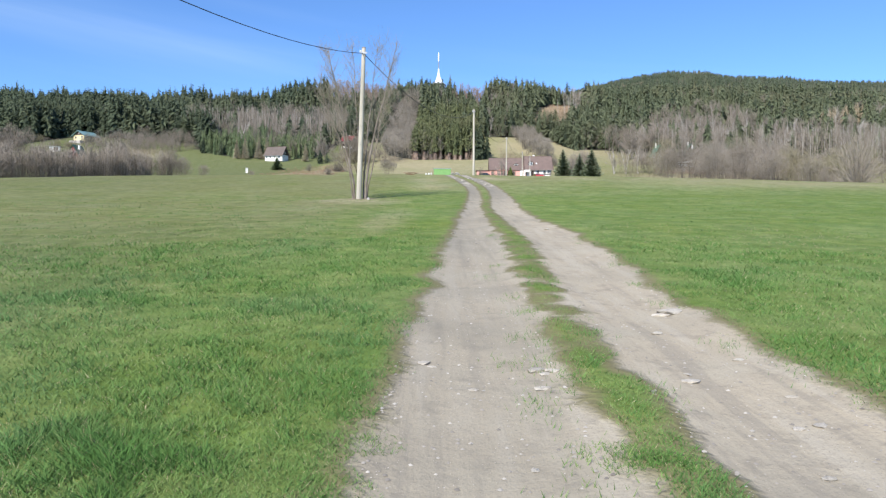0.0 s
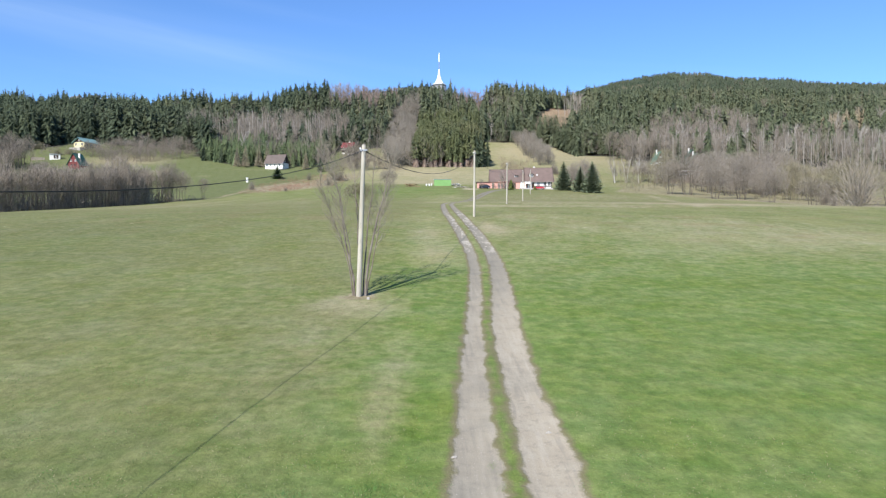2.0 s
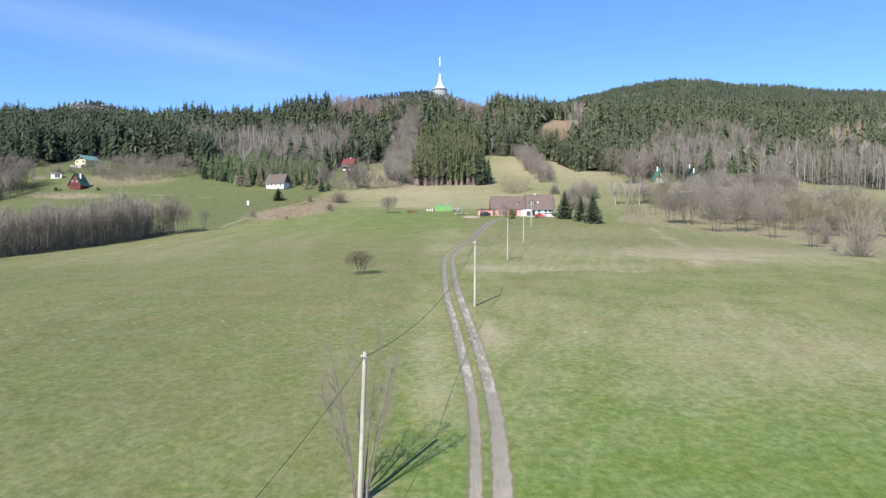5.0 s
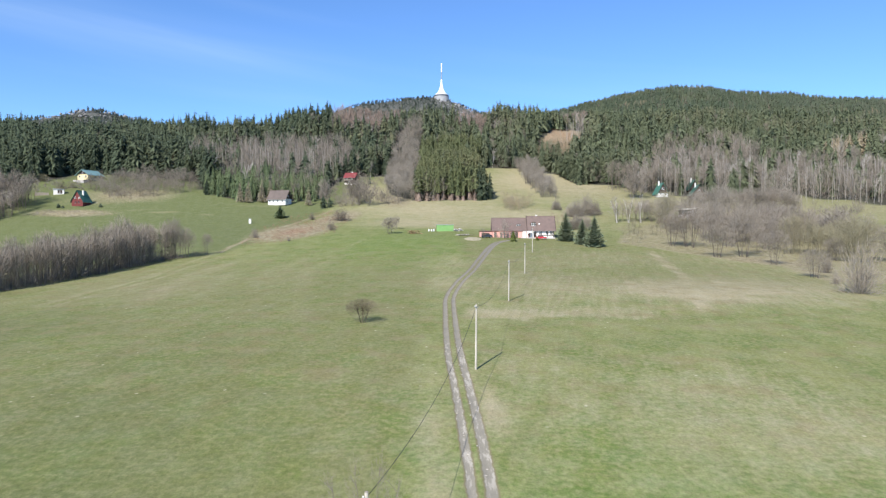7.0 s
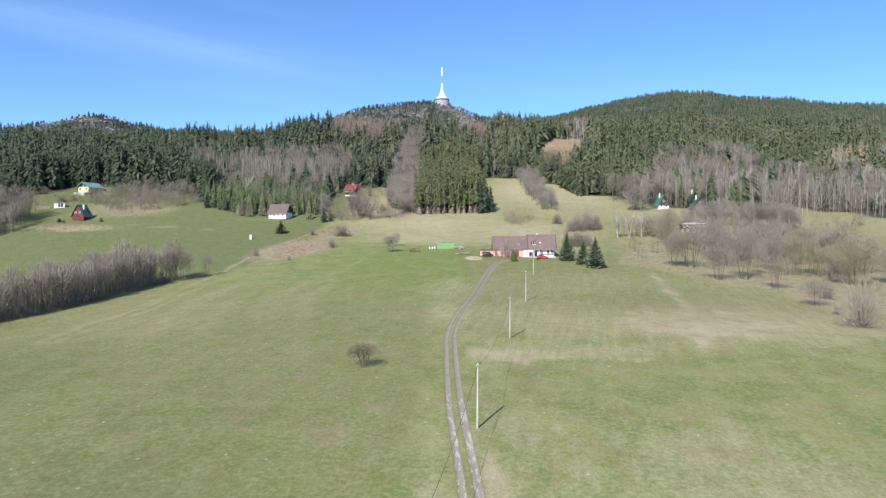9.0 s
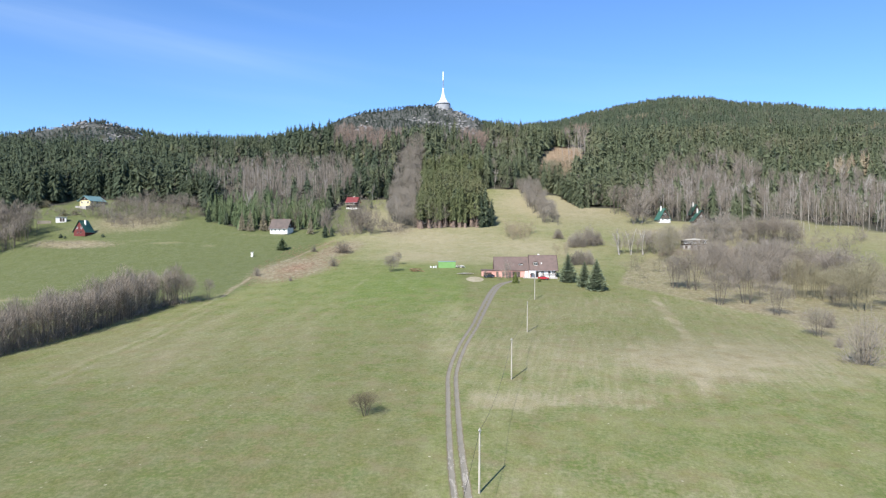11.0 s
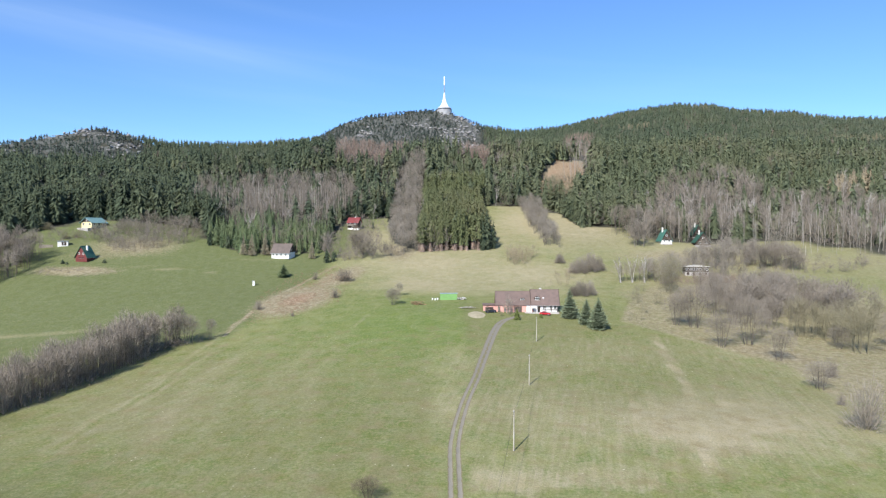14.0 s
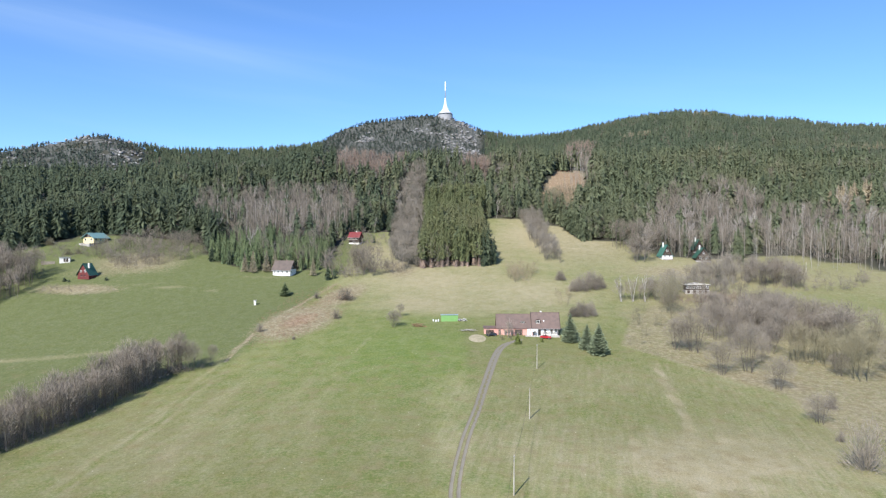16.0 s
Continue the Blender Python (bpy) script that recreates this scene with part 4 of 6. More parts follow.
    dry = dry + 0.30 * ripple(bend, 0 * bend, 0.13, 91) * smooth((-2 - x) / 10) * smooth((y - 45) / 30) * smooth((275 - y) / 30) * smooth((110 - bend) / 30)
    grit = np.maximum(smooth((y - 26) / 24) * 0.8 + 0.3 * smooth((y - 150) / 60), 0.32 * (x < curve(np.clip(y, -60, 270), TY, TX) + 0.7)) + 0.25 * smooth(n1 * 2)
    d = d + smooth((60 - y) / 30) * (0.12 * ripple(x, y, 1.1, 81) + 0.12 * ripple(x, y, 2.3, 83)) * (y > -20) - 0.11 * gaps(x, y)
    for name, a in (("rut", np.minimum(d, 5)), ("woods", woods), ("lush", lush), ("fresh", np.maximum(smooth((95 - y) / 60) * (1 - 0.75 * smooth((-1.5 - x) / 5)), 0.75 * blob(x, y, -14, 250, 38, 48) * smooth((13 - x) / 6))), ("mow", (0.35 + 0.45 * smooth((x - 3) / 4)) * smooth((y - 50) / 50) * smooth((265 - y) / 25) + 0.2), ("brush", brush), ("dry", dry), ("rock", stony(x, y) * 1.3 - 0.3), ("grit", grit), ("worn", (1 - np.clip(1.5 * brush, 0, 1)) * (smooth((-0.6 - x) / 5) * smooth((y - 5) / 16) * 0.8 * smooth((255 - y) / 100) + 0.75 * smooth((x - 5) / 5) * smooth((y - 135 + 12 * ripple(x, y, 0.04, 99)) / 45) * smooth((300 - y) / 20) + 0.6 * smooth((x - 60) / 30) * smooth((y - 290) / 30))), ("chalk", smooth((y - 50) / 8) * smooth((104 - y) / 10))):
        at = me.attributes.new(name, "FLOAT", "POINT")
        at.data.foreach_set("value", np.ascontiguousarray(a, np.float32).ravel())
    me.materials.append(GROUND)
    tagged(new("ground", me), "spring meadow with wheel tracks rising to wooded hills", "ground", kind="structure")


make_ground()

# ---- the woods ----
rng = np.random.default_rng(7)
BARE_WOODS = [
    [(-203, 540), (-145, 575), (-79, 580), (-62, 519), (-71, 465), (-113, 449), (-146, 436)],
    [(117, 426), (181, 580), (272, 602), (249, 531), (330, 545), (330, 404), (275, 396), (203, 405), (183, 428), (122, 430)],
    [(113, 640), (180, 1007), (209, 950), (131, 600)],
]
RED_WOODS = [[(-102, 640), (-122, 897), (-58, 831), (-34, 647), (-62, 605)], [(13, 664), (25, 857), (92, 961), (80, 796), (38, 612)]]
LARCH = [(309, 547), (333, 582), (359, 574), (346, 546)]
ROW = [(-30, 398), (-14, 398), (-17, 482), (-15, 628), (-36, 628), (-36, 480)]
CLEARINGS = [[(405, 1100), (432, 1100), (432, 1130), (405, 1130)], [(300, 745), (322, 745), (322, 778), (300, 778)], [(455, 788), (540, 798), (540, 818), (455, 808)], [(240, 900), (278, 905), (278, 930), (240, 930)]]
GLADES = [[(135, 405), (152, 405), (150, 449), (138, 449)], [(156, 412), (173, 412), (173, 443), (158, 443)], [(166, 445), (174, 445), (174, 462), (166, 462)], [(83, 322), (107, 322), (107, 345), (83, 345)]]
MEADOW = [(28, 412), (29, 536), (69, 536), (90, 518), (96, 481), (88, 420)]


def sown(x0, x1, y0, y1, gap):
    x, y = np.meshgrid(np.arange(x0, x1, gap), np.arange(y0, y1, gap))
    x, y = x.ravel() + rng.uniform(-0.48, 0.48, x.size) * gap, y.ravel() + rng.uniform(-0.48, 0.48, x.size) * gap
    return x, y


def stand(x, y, lo, hi, width):
    """Places for trees: x, y, ground, height and width scale."""
    h = rng.uniform(lo, hi, len(x)) * (1 + 0.3 * ripple(x, y, 0.03, 9))
    return np.stack([x, y, land(x, y), h, h * rng.uniform(0.8, 1.2, len(x)) * width], 1)


def of(x, y, outlines):
    m = np.zeros(len(x), bool)
    for o in outlines:
        m |= inside(x, y, o)
    return m


def stuff(name, templates, places, material, label, category="trees", calm=0.6):
    v, f, t = many(templates, places, rng, calm)
    return tagged(new(name, mesh_of(name, v, f, material, t)), label, category, kind="stuff")


SPRUCE_NEAR = [conifer_shape(rng, 340, rng.uniform(0.20, 0.30), rng.uniform(0.02, 0.10), 0.175) for _ in range(12)]
SPRUCE_TALL = [conifer_shape(rng, 200, rng.uniform(0.16, 0.21), rng.uniform(0.16, 0.36), 0.20) for _ in range(8)]
SPRUCE_SLIM = [conifer_shape(rng, 250, rng.uniform(0.18, 0.25), 0.03, 0.15) for _ in range(8)]
SPRUCE_MID = [conifer_shape(rng, 100, rng.uniform(0.21, 0.31), 0.08, 0.30) for _ in range(12)]
SPRUCE_FAR = [conifer_shape(rng, 20, rng.uniform(0.26, 0.38), 0.1, 0.46) for _ in range(12)]
BARE_MID = [twiggy_tree(rng, 1, 9, 170, rng.uniform(0.13, 0.20), rng.uniform(0.36, 0.50), 0.009, 0.0042, 0.075) for _ in range(8)]
SHRUB_MID = [bare_shape(rng, 6, 14, 240, 0.33, 0.0036, 0.06, 0.0026) for _ in range(6)]
STEM_MID = [bare_shape(rng, 1, 10, 90, 0.15, 0.009, 0.42, 0.003) for _ in range(5)]
ALDER = [twiggy_tree(rng, 2, 9, 170, 0.17, 0.26, 0.0075, 0.0032, 0.085) for _ in range(6)]
SCRUB_FINE = [dome_shape(rng, 280, 0.0055, 0.2) for _ in range(6)]
own = np.random.default_rng(77)
WILLOW = [twiggy_tree(own, int(own.integers(3, 7)), 16, 640, own.uniform(0.32, 0.46), own.uniform(0.12, 0.26), 0.0085, 0.0056, 0.075, 14) for _ in range(10)]
ALDER_TALL = [twiggy_tree(own, int(own.integers(2, 5)), 10, 380, own.uniform(0.19, 0.28), own.uniform(0.24, 0.38), 0.0085, 0.0049, 0.06, 11) for _ in range(10)]
ALDER_BUSHY = [twiggy_tree(own, int(own.integers(3, 6)), 10, 400, own.uniform(0.20, 0.27), own.uniform(0.08, 0.2), 0.0075, 0.0046, 0.07, 13) for _ in range(10)]
SOFT_SCRUB = [twiggy_tree(own, 4, 8, 240, own.uniform(0.4, 0.65), 0.05, 0.008, 0.0050, 0.12, 8) for _ in range(6)]
SCRUB = [dome_shape(rng, 110, 0.011) for _ in range(6)]
SCRUB_FAR = [dome_shape(rng, 50, 0.017) for _ in range(6)]

x, y = sown(-430, 430, 380, 720, 6.3)
keep = (y > wood_edge(x) + 2) & (np.abs(x) < 0.72 * y + 30) & ~of(x, y, [FELLED, ROW, MEADOW, *GLADES])
x, y = x[keep], y[keep]
bare = (of(x, y, BARE_WOODS) & (rng.uniform(0, 1, len(x)) < np.where(x < 0, 0.86, 0.90))) | (rng.uniform(0, 1, len(x)) < 0.07)
red = of(x, y, RED_WOODS)
larch = inside(x, y, LARCH)
young = (x > -142) & (x < -66) & (y < 446)
bare &= ~young
bare |= (x > -130) & (x < 60) & (rng.uniform(0, 1, len(x)) < 0.25 * smooth((ripple(x, y, 0.02, 51) + 0.15) / 0.3) + 0.06)
fir = ~(bare | red | larch | young)
front = fir & (y < wood_edge(x) + 28)
pale = fir & (x > -20) & (x < 32 + 0.03 * (y - 410)) & (y < 560) & (rng.uniform(0, 1, len(x)) < 0.9)
fir &= ~pale
front &= ~pale
kind = np.clip((x + 95 + rng.normal(0, 25, len(x))) / 150, 0, 1) + rng.normal(0, 0.25, len(x))
east = kind > 0.5


def tall(p, k):
    """The western stand: taller along its edge, lower behind."""
    s = 1 + (k - 1) * smooth((-95 - p[:, 0]) / 50)
    p[:, 3] *= s
    p[:, 4] *= 0.5 + 0.5 * s
    return p


for side, needle, words in ((~east, NEEDLE, "dark green"), (east, NEEDLE_OLIVE, "olive green")):
    k = front & side
    stuff("spruce_forest", SPRUCE_NEAR, tall(stand(x[k], y[k], 17, 27, 1.0), 1.12), needle, "dense " + words + " spruce forest edge above the meadow")
    k = fir & ~front & side
    stuff("spruce_forest", SPRUCE_MID, tall(stand(x[k], y[k], 16, 25, 0.95), 1.04), needle, "dense " + words + " spruce forest covering the hillside")
stems = bare & (rng.uniform(0, 1, len(x)) < 0.13)
bare &= ~stems
stuff("pale_birches", STEM_MID, stand(x[stems], y[stems], 13, 21, 1.2), TWIG_PALE, "pale-stemmed leafless birches scattered in the woods")
px, py = sown(-16, 45, 404, 566, 3.8)
k = (px > -14) & (px < 30 + 0.03 * (py - 410)) & (py > wood_edge(px) + 2) & ~of(px, py, [ROW, MEADOW])
p = stand(px[k], py[k], 18, 25, 1.0)
stuff("spruce_plantation", SPRUCE_TALL, p, NEEDLE_PALE, "planted block of olive green spruces on the slope")
stick = np.array([(0.4 * math.cos(2.1 * s), 0.4 * math.sin(2.1 * s), z) for z in (-0.05, 0.8) for s in range(3)]) * (0.02, 0.02, 1)
walls = np.array([(s, (s + 1) % 3, 3 + (s + 1) % 3) for s in range(3)] + [(s, 3 + (s + 1) % 3, 3 + s) for s in range(3)])
k = (p[:, 1] < wood_edge(p[:, 0]) + 40) | (p[:, 0] < -6)
stuff("dead_boughs", [conifer_shape(rng, 90, 0.20, 0.02, 0.12) for _ in range(4)], p[k] * (1, 1, 1, 0.42, 0.85), TWIG_RED, "dead brown lower boughs of the planted spruces")
stuff("spruce_trunks", [(stick, walls)], p, BARK, "bare brown trunks of the planted spruces")
slim = [(stick * (0.55, 0.55, 1.12) + np.clip(stick[:, 2:], 0, 1) * (ln, 0.3 * ln, 0), walls) for ln in (-0.07, -0.03, 0.0, 0.02, 0.05, 0.10)]
for outline, gap in (([(-172, 450), (-120, 446), (-80, 452), (-66, 476), (-70, 520), (-120, 520), (-165, 500)], 6.0), ([(120, 436), (160, 440), (186, 432), (215, 412), (275, 402), (325, 412), (322, 500), (250, 500), (180, 520), (135, 470)], 6.8), ([(106, 600), (128, 602), (142, 660), (134, 672)], 4.5)):
    px, py = sown(min(q[0] for q in outline), max(q[0] for q in outline), min(q[1] for q in outline), max(q[1] for q in outline), gap)
    k = inside(px, py, outline) & ~of(px, py, GLADES)
    stuff("birch_stems", slim, stand(px[k], py[k], 15, 23, 1.0), TWIG_PALE, "slender pale birch stems in the leafless woods")
yx, yy = sown(-142, -66, 386, 448, 4.1)
k = (yy > wood_edge(yx) + 2) & ~of(yx, yy, GLADES) & (yy < 446)
stuff("young_spruces", SPRUCE_SLIM, stand(yx[k], yy[k], 8, 15, 1.0), NEEDLE_YOUNG, "young green spruces beside the white cottage")
stuff("bare_woods", BARE_MID[:3] + ALDER[:3] + STEM_MID + SCRUB_FINE[:2], stand(x[bare & ~red], y[bare & ~red], 14, 20, 1.1), TWIG, "leafless grey brown woods in early spring")
stuff("budding_woods", BARE_MID + SCRUB, stand(x[red], y[red], 12, 18, 0.95), TWIG_RED, "reddish brown leafless beech woods")
stuff("larches", SPRUCE_MID, stand(x[larch], y[larch], 14, 20, 0.9), TWIG_TAN, "tan leafless larches among the spruces")

x, y = sown(-1150, 1150, 720, 1640, 6.1)
b = x / y
rd = curve(np.clip(b, -0.8, 0.8), RB, RD)
high = stony(x, y) > 0.45
keep = (np.abs(b) < 0.72) & (y < rd + 40) & (rng.uniform(0, 1, len(x)) > scree(x, y) * 0.95 + 0.12 * stony(x, y))
high = high[keep]
x, y = x[keep], y[keep]
red = of(x, y, RED_WOODS) | (of(x, y, BARE_WOODS) & (rng.uniform(0, 1, len(x)) < 0.8)) | (rng.uniform(0, 1, len(x)) < 0.03)
low = 1 - 0.5 * stony(x, y)
p = stand(x, y, 9.5, 14.0, 1.0)
p[:, 3] *= low
p[:, 4] *= 0.55 + 0.45 * low
east = np.clip((x - 150 + rng.normal(0, 80, len(x))) / 700, 0, 1) + rng.normal(0, 0.25, len(x)) > 0.5
thin = of(x, y, CLEARINGS)
red &= ~thin
stuff("hill_larches", STEM_MID, p[thin & (rng.uniform(0, 1, len(x)) < 0.7)], TWIG_TAN, "pale tan leafless larches in small clearings of the hill")
east &= ~thin
red |= thin
red &= ~high
stuff("summit_pines", SPRUCE_FAR, p[high], NEEDLE_HIGH, "low dark wind-bent pines among the summit rocks")
stuff("hill_forest", SPRUCE_FAR, p[~red & ~east & ~high], NEEDLE, "far dark spruce forest up to the ridge")
stuff("hill_forest", SPRUCE_FAR, p[~red & east & ~high], NEEDLE_FAR_HAZE, "far olive green spruce forest up to the ridge")
red &= ~thin
stuff("hill_bare_woods", SCRUB_FAR, p[red] * (1, 1, 1, 1, 0.75), TWIG_RED, "far leafless woods on the ridge")

x, y = sown(-40, -10, 398, 632, 6.0)
k = inside(x, y, ROW)
stuff("tree_row", WILLOW[:5] + ALDER_TALL[:5], stand(x[k], y[k], 11, 17, 0.9), TWIG_ASH, "row of leafless grey alders up the slope")
x, y = sown(56, 78, 424, 540, 4.4)
k = inside(x, y, [(60, 540), (77, 540), (73, 424), (62, 424)])
stuff("tree_row", WILLOW[5:] + ALDER_TALL[5:], stand(x[k], y[k], 8, 13, 0.9), TWIG_ASH, "leafless shrubs dividing the two clearings")

# boulders of the two rocky summits
x, y = sown(-760, 130, 760, 1600, 5.0)
b = x / y
k = (b > -0.72) & (b < 0.08) & (y < curve(np.clip(b, -0.8, 0.8), RB, RD) + 15) & (rng.uniform(0, 1, len(x)) < scree(x, y) * 0.85)
x, y = x[k], y[k]
crag = []
for _ in range(8):
    q = rng.normal(0, 1, (7, 3))
    q = np.concatenate([q / np.linalg.norm(q, axis=1)[:, None] * rng.uniform(0.7, 1.2, (7, 1)), [(0.1, 0, 0.9), (0.5, 0.3, 0.6), (-0.4, 0.3, 0.7)]])
    q[:, 2] = np.abs(q[:, 2])
    bm = bmesh.new()
    for c in q:
        bm.verts.new(c)
    bmesh.ops.convex_hull(bm, input=bm.verts)
    bmesh.ops.triangulate(bm, faces=bm.faces)
    loose = [w for w in bm.verts if not w.link_faces]
    bmesh.ops.delete(bm, geom=loose, context="VERTS")
    bm.verts.index_update()
    crag.append((np.array([w.co[:] for w in bm.verts]), np.array([[w.index for w in face.verts] for face in bm.faces])))
    bm.free()
h = 1.2 + 4.0 * rng.uniform(0, 1, len(x)) ** 2.5
stuff("boulders", crag, np.stack([x, y, land(x, y) - 0.3, h, h * rng.uniform(0.8, 1.4, len(x))], 1), CRAG, "grey boulder scree between the summit trees", "rocks")

# ---- power poles ----
POLES = [(-13.0, -11.0), (-4.15, 37.4), (4.8, 85.7), (14.1, 136.4), (23.2, 183.4), (31.6, 230.0)]


def power_pole(x, y, height=8.2, lean=(0.0, 0.0)):
    root = thing("power_pole", "pale weathered wooden power pole standing in the meadow", "pole", x, y, group="power poles along the track", sink=0.0)
    pts = [(lean[0] * z, lean[1] * z, z) for z in (-0.4, 0, 1.5, 3.5, 5.5, 7.2, height)]
    part("post", Shape().tube(pts, [0.15, 0.15, 0.145, 0.135, 0.125, 0.115, 0.105], 12), POLE, root, smoothed=True)
    tx, ty = lean[0] * height, lean[1] * height
    part("cap", Shape().tube([(tx, ty, height), (tx, ty, height + 0.05)], [0.125, 0.05], 12), GREY_WOOD, root)
    part("bracket", Shape().box(tx - 0.2, tx + 0.2, ty - 0.14, ty - 0.11, height - 0.35, height - 0.27), STEEL, root)
    part("insulator", Shape().lathe([(0.02, 0), (0.05, 0.02), (0.05, 0.08), (0.03, 0.1)], 10), PLASTIC, root, at=pose(tx - 0.17, ty - 0.12, height - 0.27))
    return root


for k, (px, py) in enumerate(POLES):
    power_pole(px, py, 9.8 if k == 0 else 8.3, (0.035, 0.0) if k == 1 else (0.006, 0.0))
tops = [Vector((px + (0.28 if k == 1 else 0.05), py, float(land(px, py)) + (9.5 if k == 0 else 8.0))) for k, (px, py) in enumerate(POLES)]
tops.append(Vector((37.5, 277.2, float(land(37.5, 277)) + 4.6)))
for n, (a, b) in enumerate(zip(tops, tops[1:])):
    span = [a.lerp(b, i / 24) - Vector((0, 0, (2.4 if n == 0 else 1.9) * 4 * (i / 24) * (1 - i / 24) * (a - b).length / 50)) for i in range(25)]
    ob = new("power_cable", Shape().tube(span, [0.015 if n == 0 else 0.022] * 25, 6).mesh("power_cable", WIRE, True))
    tagged(ob, "black power cable sagging between two poles", "cable", "power cables")

# ---- buildings ----
def window(parent, x, y, z, w, h, side, frame_mat=None, bars=1):
    """A framed window of two lights on a wall: side is where it faces."""
    turn = {"front": 0, "right": 90, "back": 180, "left": 270}[side]
    at = pose(x, y, z, 0, 0, turn)
    t = 0.09
    fr = Shape()
    for x0, x1, z0, z1 in ((-w / 2, w / 2, h - t, h), (-w / 2, w / 2, 0, t), (-w / 2, -w / 2 + t, t, h - t), (w / 2 - t, w / 2, t, h - t)):
        fr.box(x0, x1, -0.07, 0.03, z0, z1)
    for k in range(bars):
        c = -w / 2 + w * (k + 1) / (bars + 1)
        fr.box(c - 0.035, c + 0.035, -0.06, 0.03, t, h - t)
    win = part("window", fr, frame_mat or FRAME_WHITE, parent, "", at)
    part("pane", Shape().box(-w / 2 + t, w / 2 - t, -0.03, 0.01, t, h - t), GLASS_DARK, win)
    part("sill", Shape().box(-w / 2 - 0.06, w / 2 + 0.06, -0.16, 0.0, -0.06, 0.0), CONCRETE, win)
    return win


def gable_wall(w, d, hw, hr, base):
    """Walls of a house with its ridge along x, both gables closed."""
    s = Shape()
    s.prism([(-d / 2, base), (d / 2, base), (d / 2, hw), (0, hw + hr), (-d / 2, hw)], -w / 2, w / 2)
    s.v = [(y, x, z) for x, y, z in s.v]
    s.f = [q[::-1] for q in s.f]
    return s


def gable_roof(w, d, hw, hr, over=0.5, thick=0.18):
    """Two roof slabs with eaves and verges that overhang the walls."""
    s = Shape()
    k = hr / (d / 2)
    for sgn in (-1, 1):
        yo, zo = sgn * (d / 2 + over), hw - k * over + 0.03
        ridge = hw + hr + 0.03
        o = [(yo, zo), (0, ridge), (0, ridge + thick), (yo, zo + thick)]
        v = [(x, y, z) for x in (-w / 2 - over, w / 2 + over) for y, z in o]
        f = [(0, 1, 2, 3), (7, 6, 5, 4)] + [(i, i + 4, (i + 1) % 4 + 4, (i + 1) % 4) for i in range(4)]
        s.add(v, f if sgn > 0 else [q[::-1] for q in f])
    return s


def roof_slabs(root, w, d, hw, hr, mat, over, ridge_mat=None):
    roof = part("roof", gable_roof(w, d, hw, hr, over), mat, root)
    part("ridge_cap", Shape().tube([(-w / 2 - over, 0, hw + hr + 0.2), (w / 2 + over, 0, hw + hr + 0.2)], [0.12, 0.12], 8), ridge_mat or mat, roof)
    k = hr / (d / 2)
    for sgn in (-1, 1):
        y, z = sgn * (d / 2 + over + 0.06), hw - k * over + 0.02
        part("gutter", Shape().tube([(-w / 2 - over, y, z), (w / 2 + over, y, z)], [0.07, 0.07], 6), STEEL, roof)
    return roof


def chimney(root, x, y, z, h, mat=None, wide=0.6):
    c = part("chimney", Shape().box(x - wide / 2, x + wide / 2, y - wide / 2, y + wide / 2, z, z + h, 0.02), mat or BRICK, root)
    part("chimney_cap", Shape().box(x - wide / 2 - 0.08, x + wide / 2 + 0.08, y - wide / 2 - 0.08, y + wide / 2 + 0.08, z + h, z + h + 0.1), CONCRETE, c)


def cottage(label, x, y, rz, w, d, hw, hr, wall, roof, over=0.5, plinth=None, gable=None, category="house", z=None, name="cottage", base=None):
    root = thing(name, label, category, x, y, z, rz)
    part("wall", gable_wall(w, d, hw, hr, -0.8), wall, root)
    if plinth:
        part("plinth", Shape().box(-w / 2 - 0.05, w / 2 + 0.05, -d / 2 - 0.05, d / 2 + 0.05, -0.9, plinth), base or WHITE, root, "pale base course")
    if gable:
        for sgn in (-1, 1):
            s = Shape().prism([(-d / 2, hw), (d / 2, hw), (0, hw + hr)], 0, 0.06)
            s.v = [(sgn * (w / 2 + 0.005 + yy), xx, zz) for xx, yy, zz in s.v]
            part("gable_boarding", s, gable, root, "dark timber gable boarding")
    roof_slabs(root, w, d, hw, hr, roof, over)
    return root


# farmhouse: a white and timber dwelling with a long lower wing
GZ = 23.2
farm = thing("farmhouse", "long farmhouse with brown tiled roof, white and salmon walls", "house", 40.0, 279.4, GZ, -2.0)
MAIN = pose(1.5, 0, 0)
part("wall", gable_wall(10.0, 9.0, 3.2, 5.2, -1.2), WHITE, farm, "white rendered wall", MAIN)
for sgn in (-1, 1):
    s = Shape().prism([(-4.5, 0.9), (4.5, 0.9), (4.5, 3.2), (0, 8.4), (-4.5, 3.2)], 0, 0.07)
    s.v = [(1.5 + sgn * (5.005 + yy), xx, zz) for xx, yy, zz in s.v]
    part("gable_boarding", s, DARK_WOOD, farm, "dark timber gable boarding")
roof_a = roof_slabs(farm, 10.0, 9.0, 3.2, 5.2, ROOF_BROWN, 0.7)
roof_a.matrix_basis = MAIN
for k in range(5):
    bx = -3.3 + k * 2.4
    part("beam", Shape().box(bx - 0.12, bx + 0.12, -4.62, -4.5, 0.0, 3.1), DARK_WOOD, farm, "dark timber post")
part("beam", Shape().box(-3.45, 6.45, -4.64, -4.5, 2.6, 2.9), DARK_WOOD, farm, "dark timber rail")
part("beam", Shape().box(0.2, 6.45, -4.63, -4.5, 0.62, 0.86), DARK_WOOD, farm, "dark timber rail")
for wx in (1.1, 3.8, 5.5):
    window(farm, wx, -4.52, 1.15, 1.15, 1.3, "front")
for wy, wz in ((-2.2, 1.2), (1.8, 1.2), (0, 4.3)):
    window(farm, 6.59, wy, wz, 1.0, 1.2, "right")
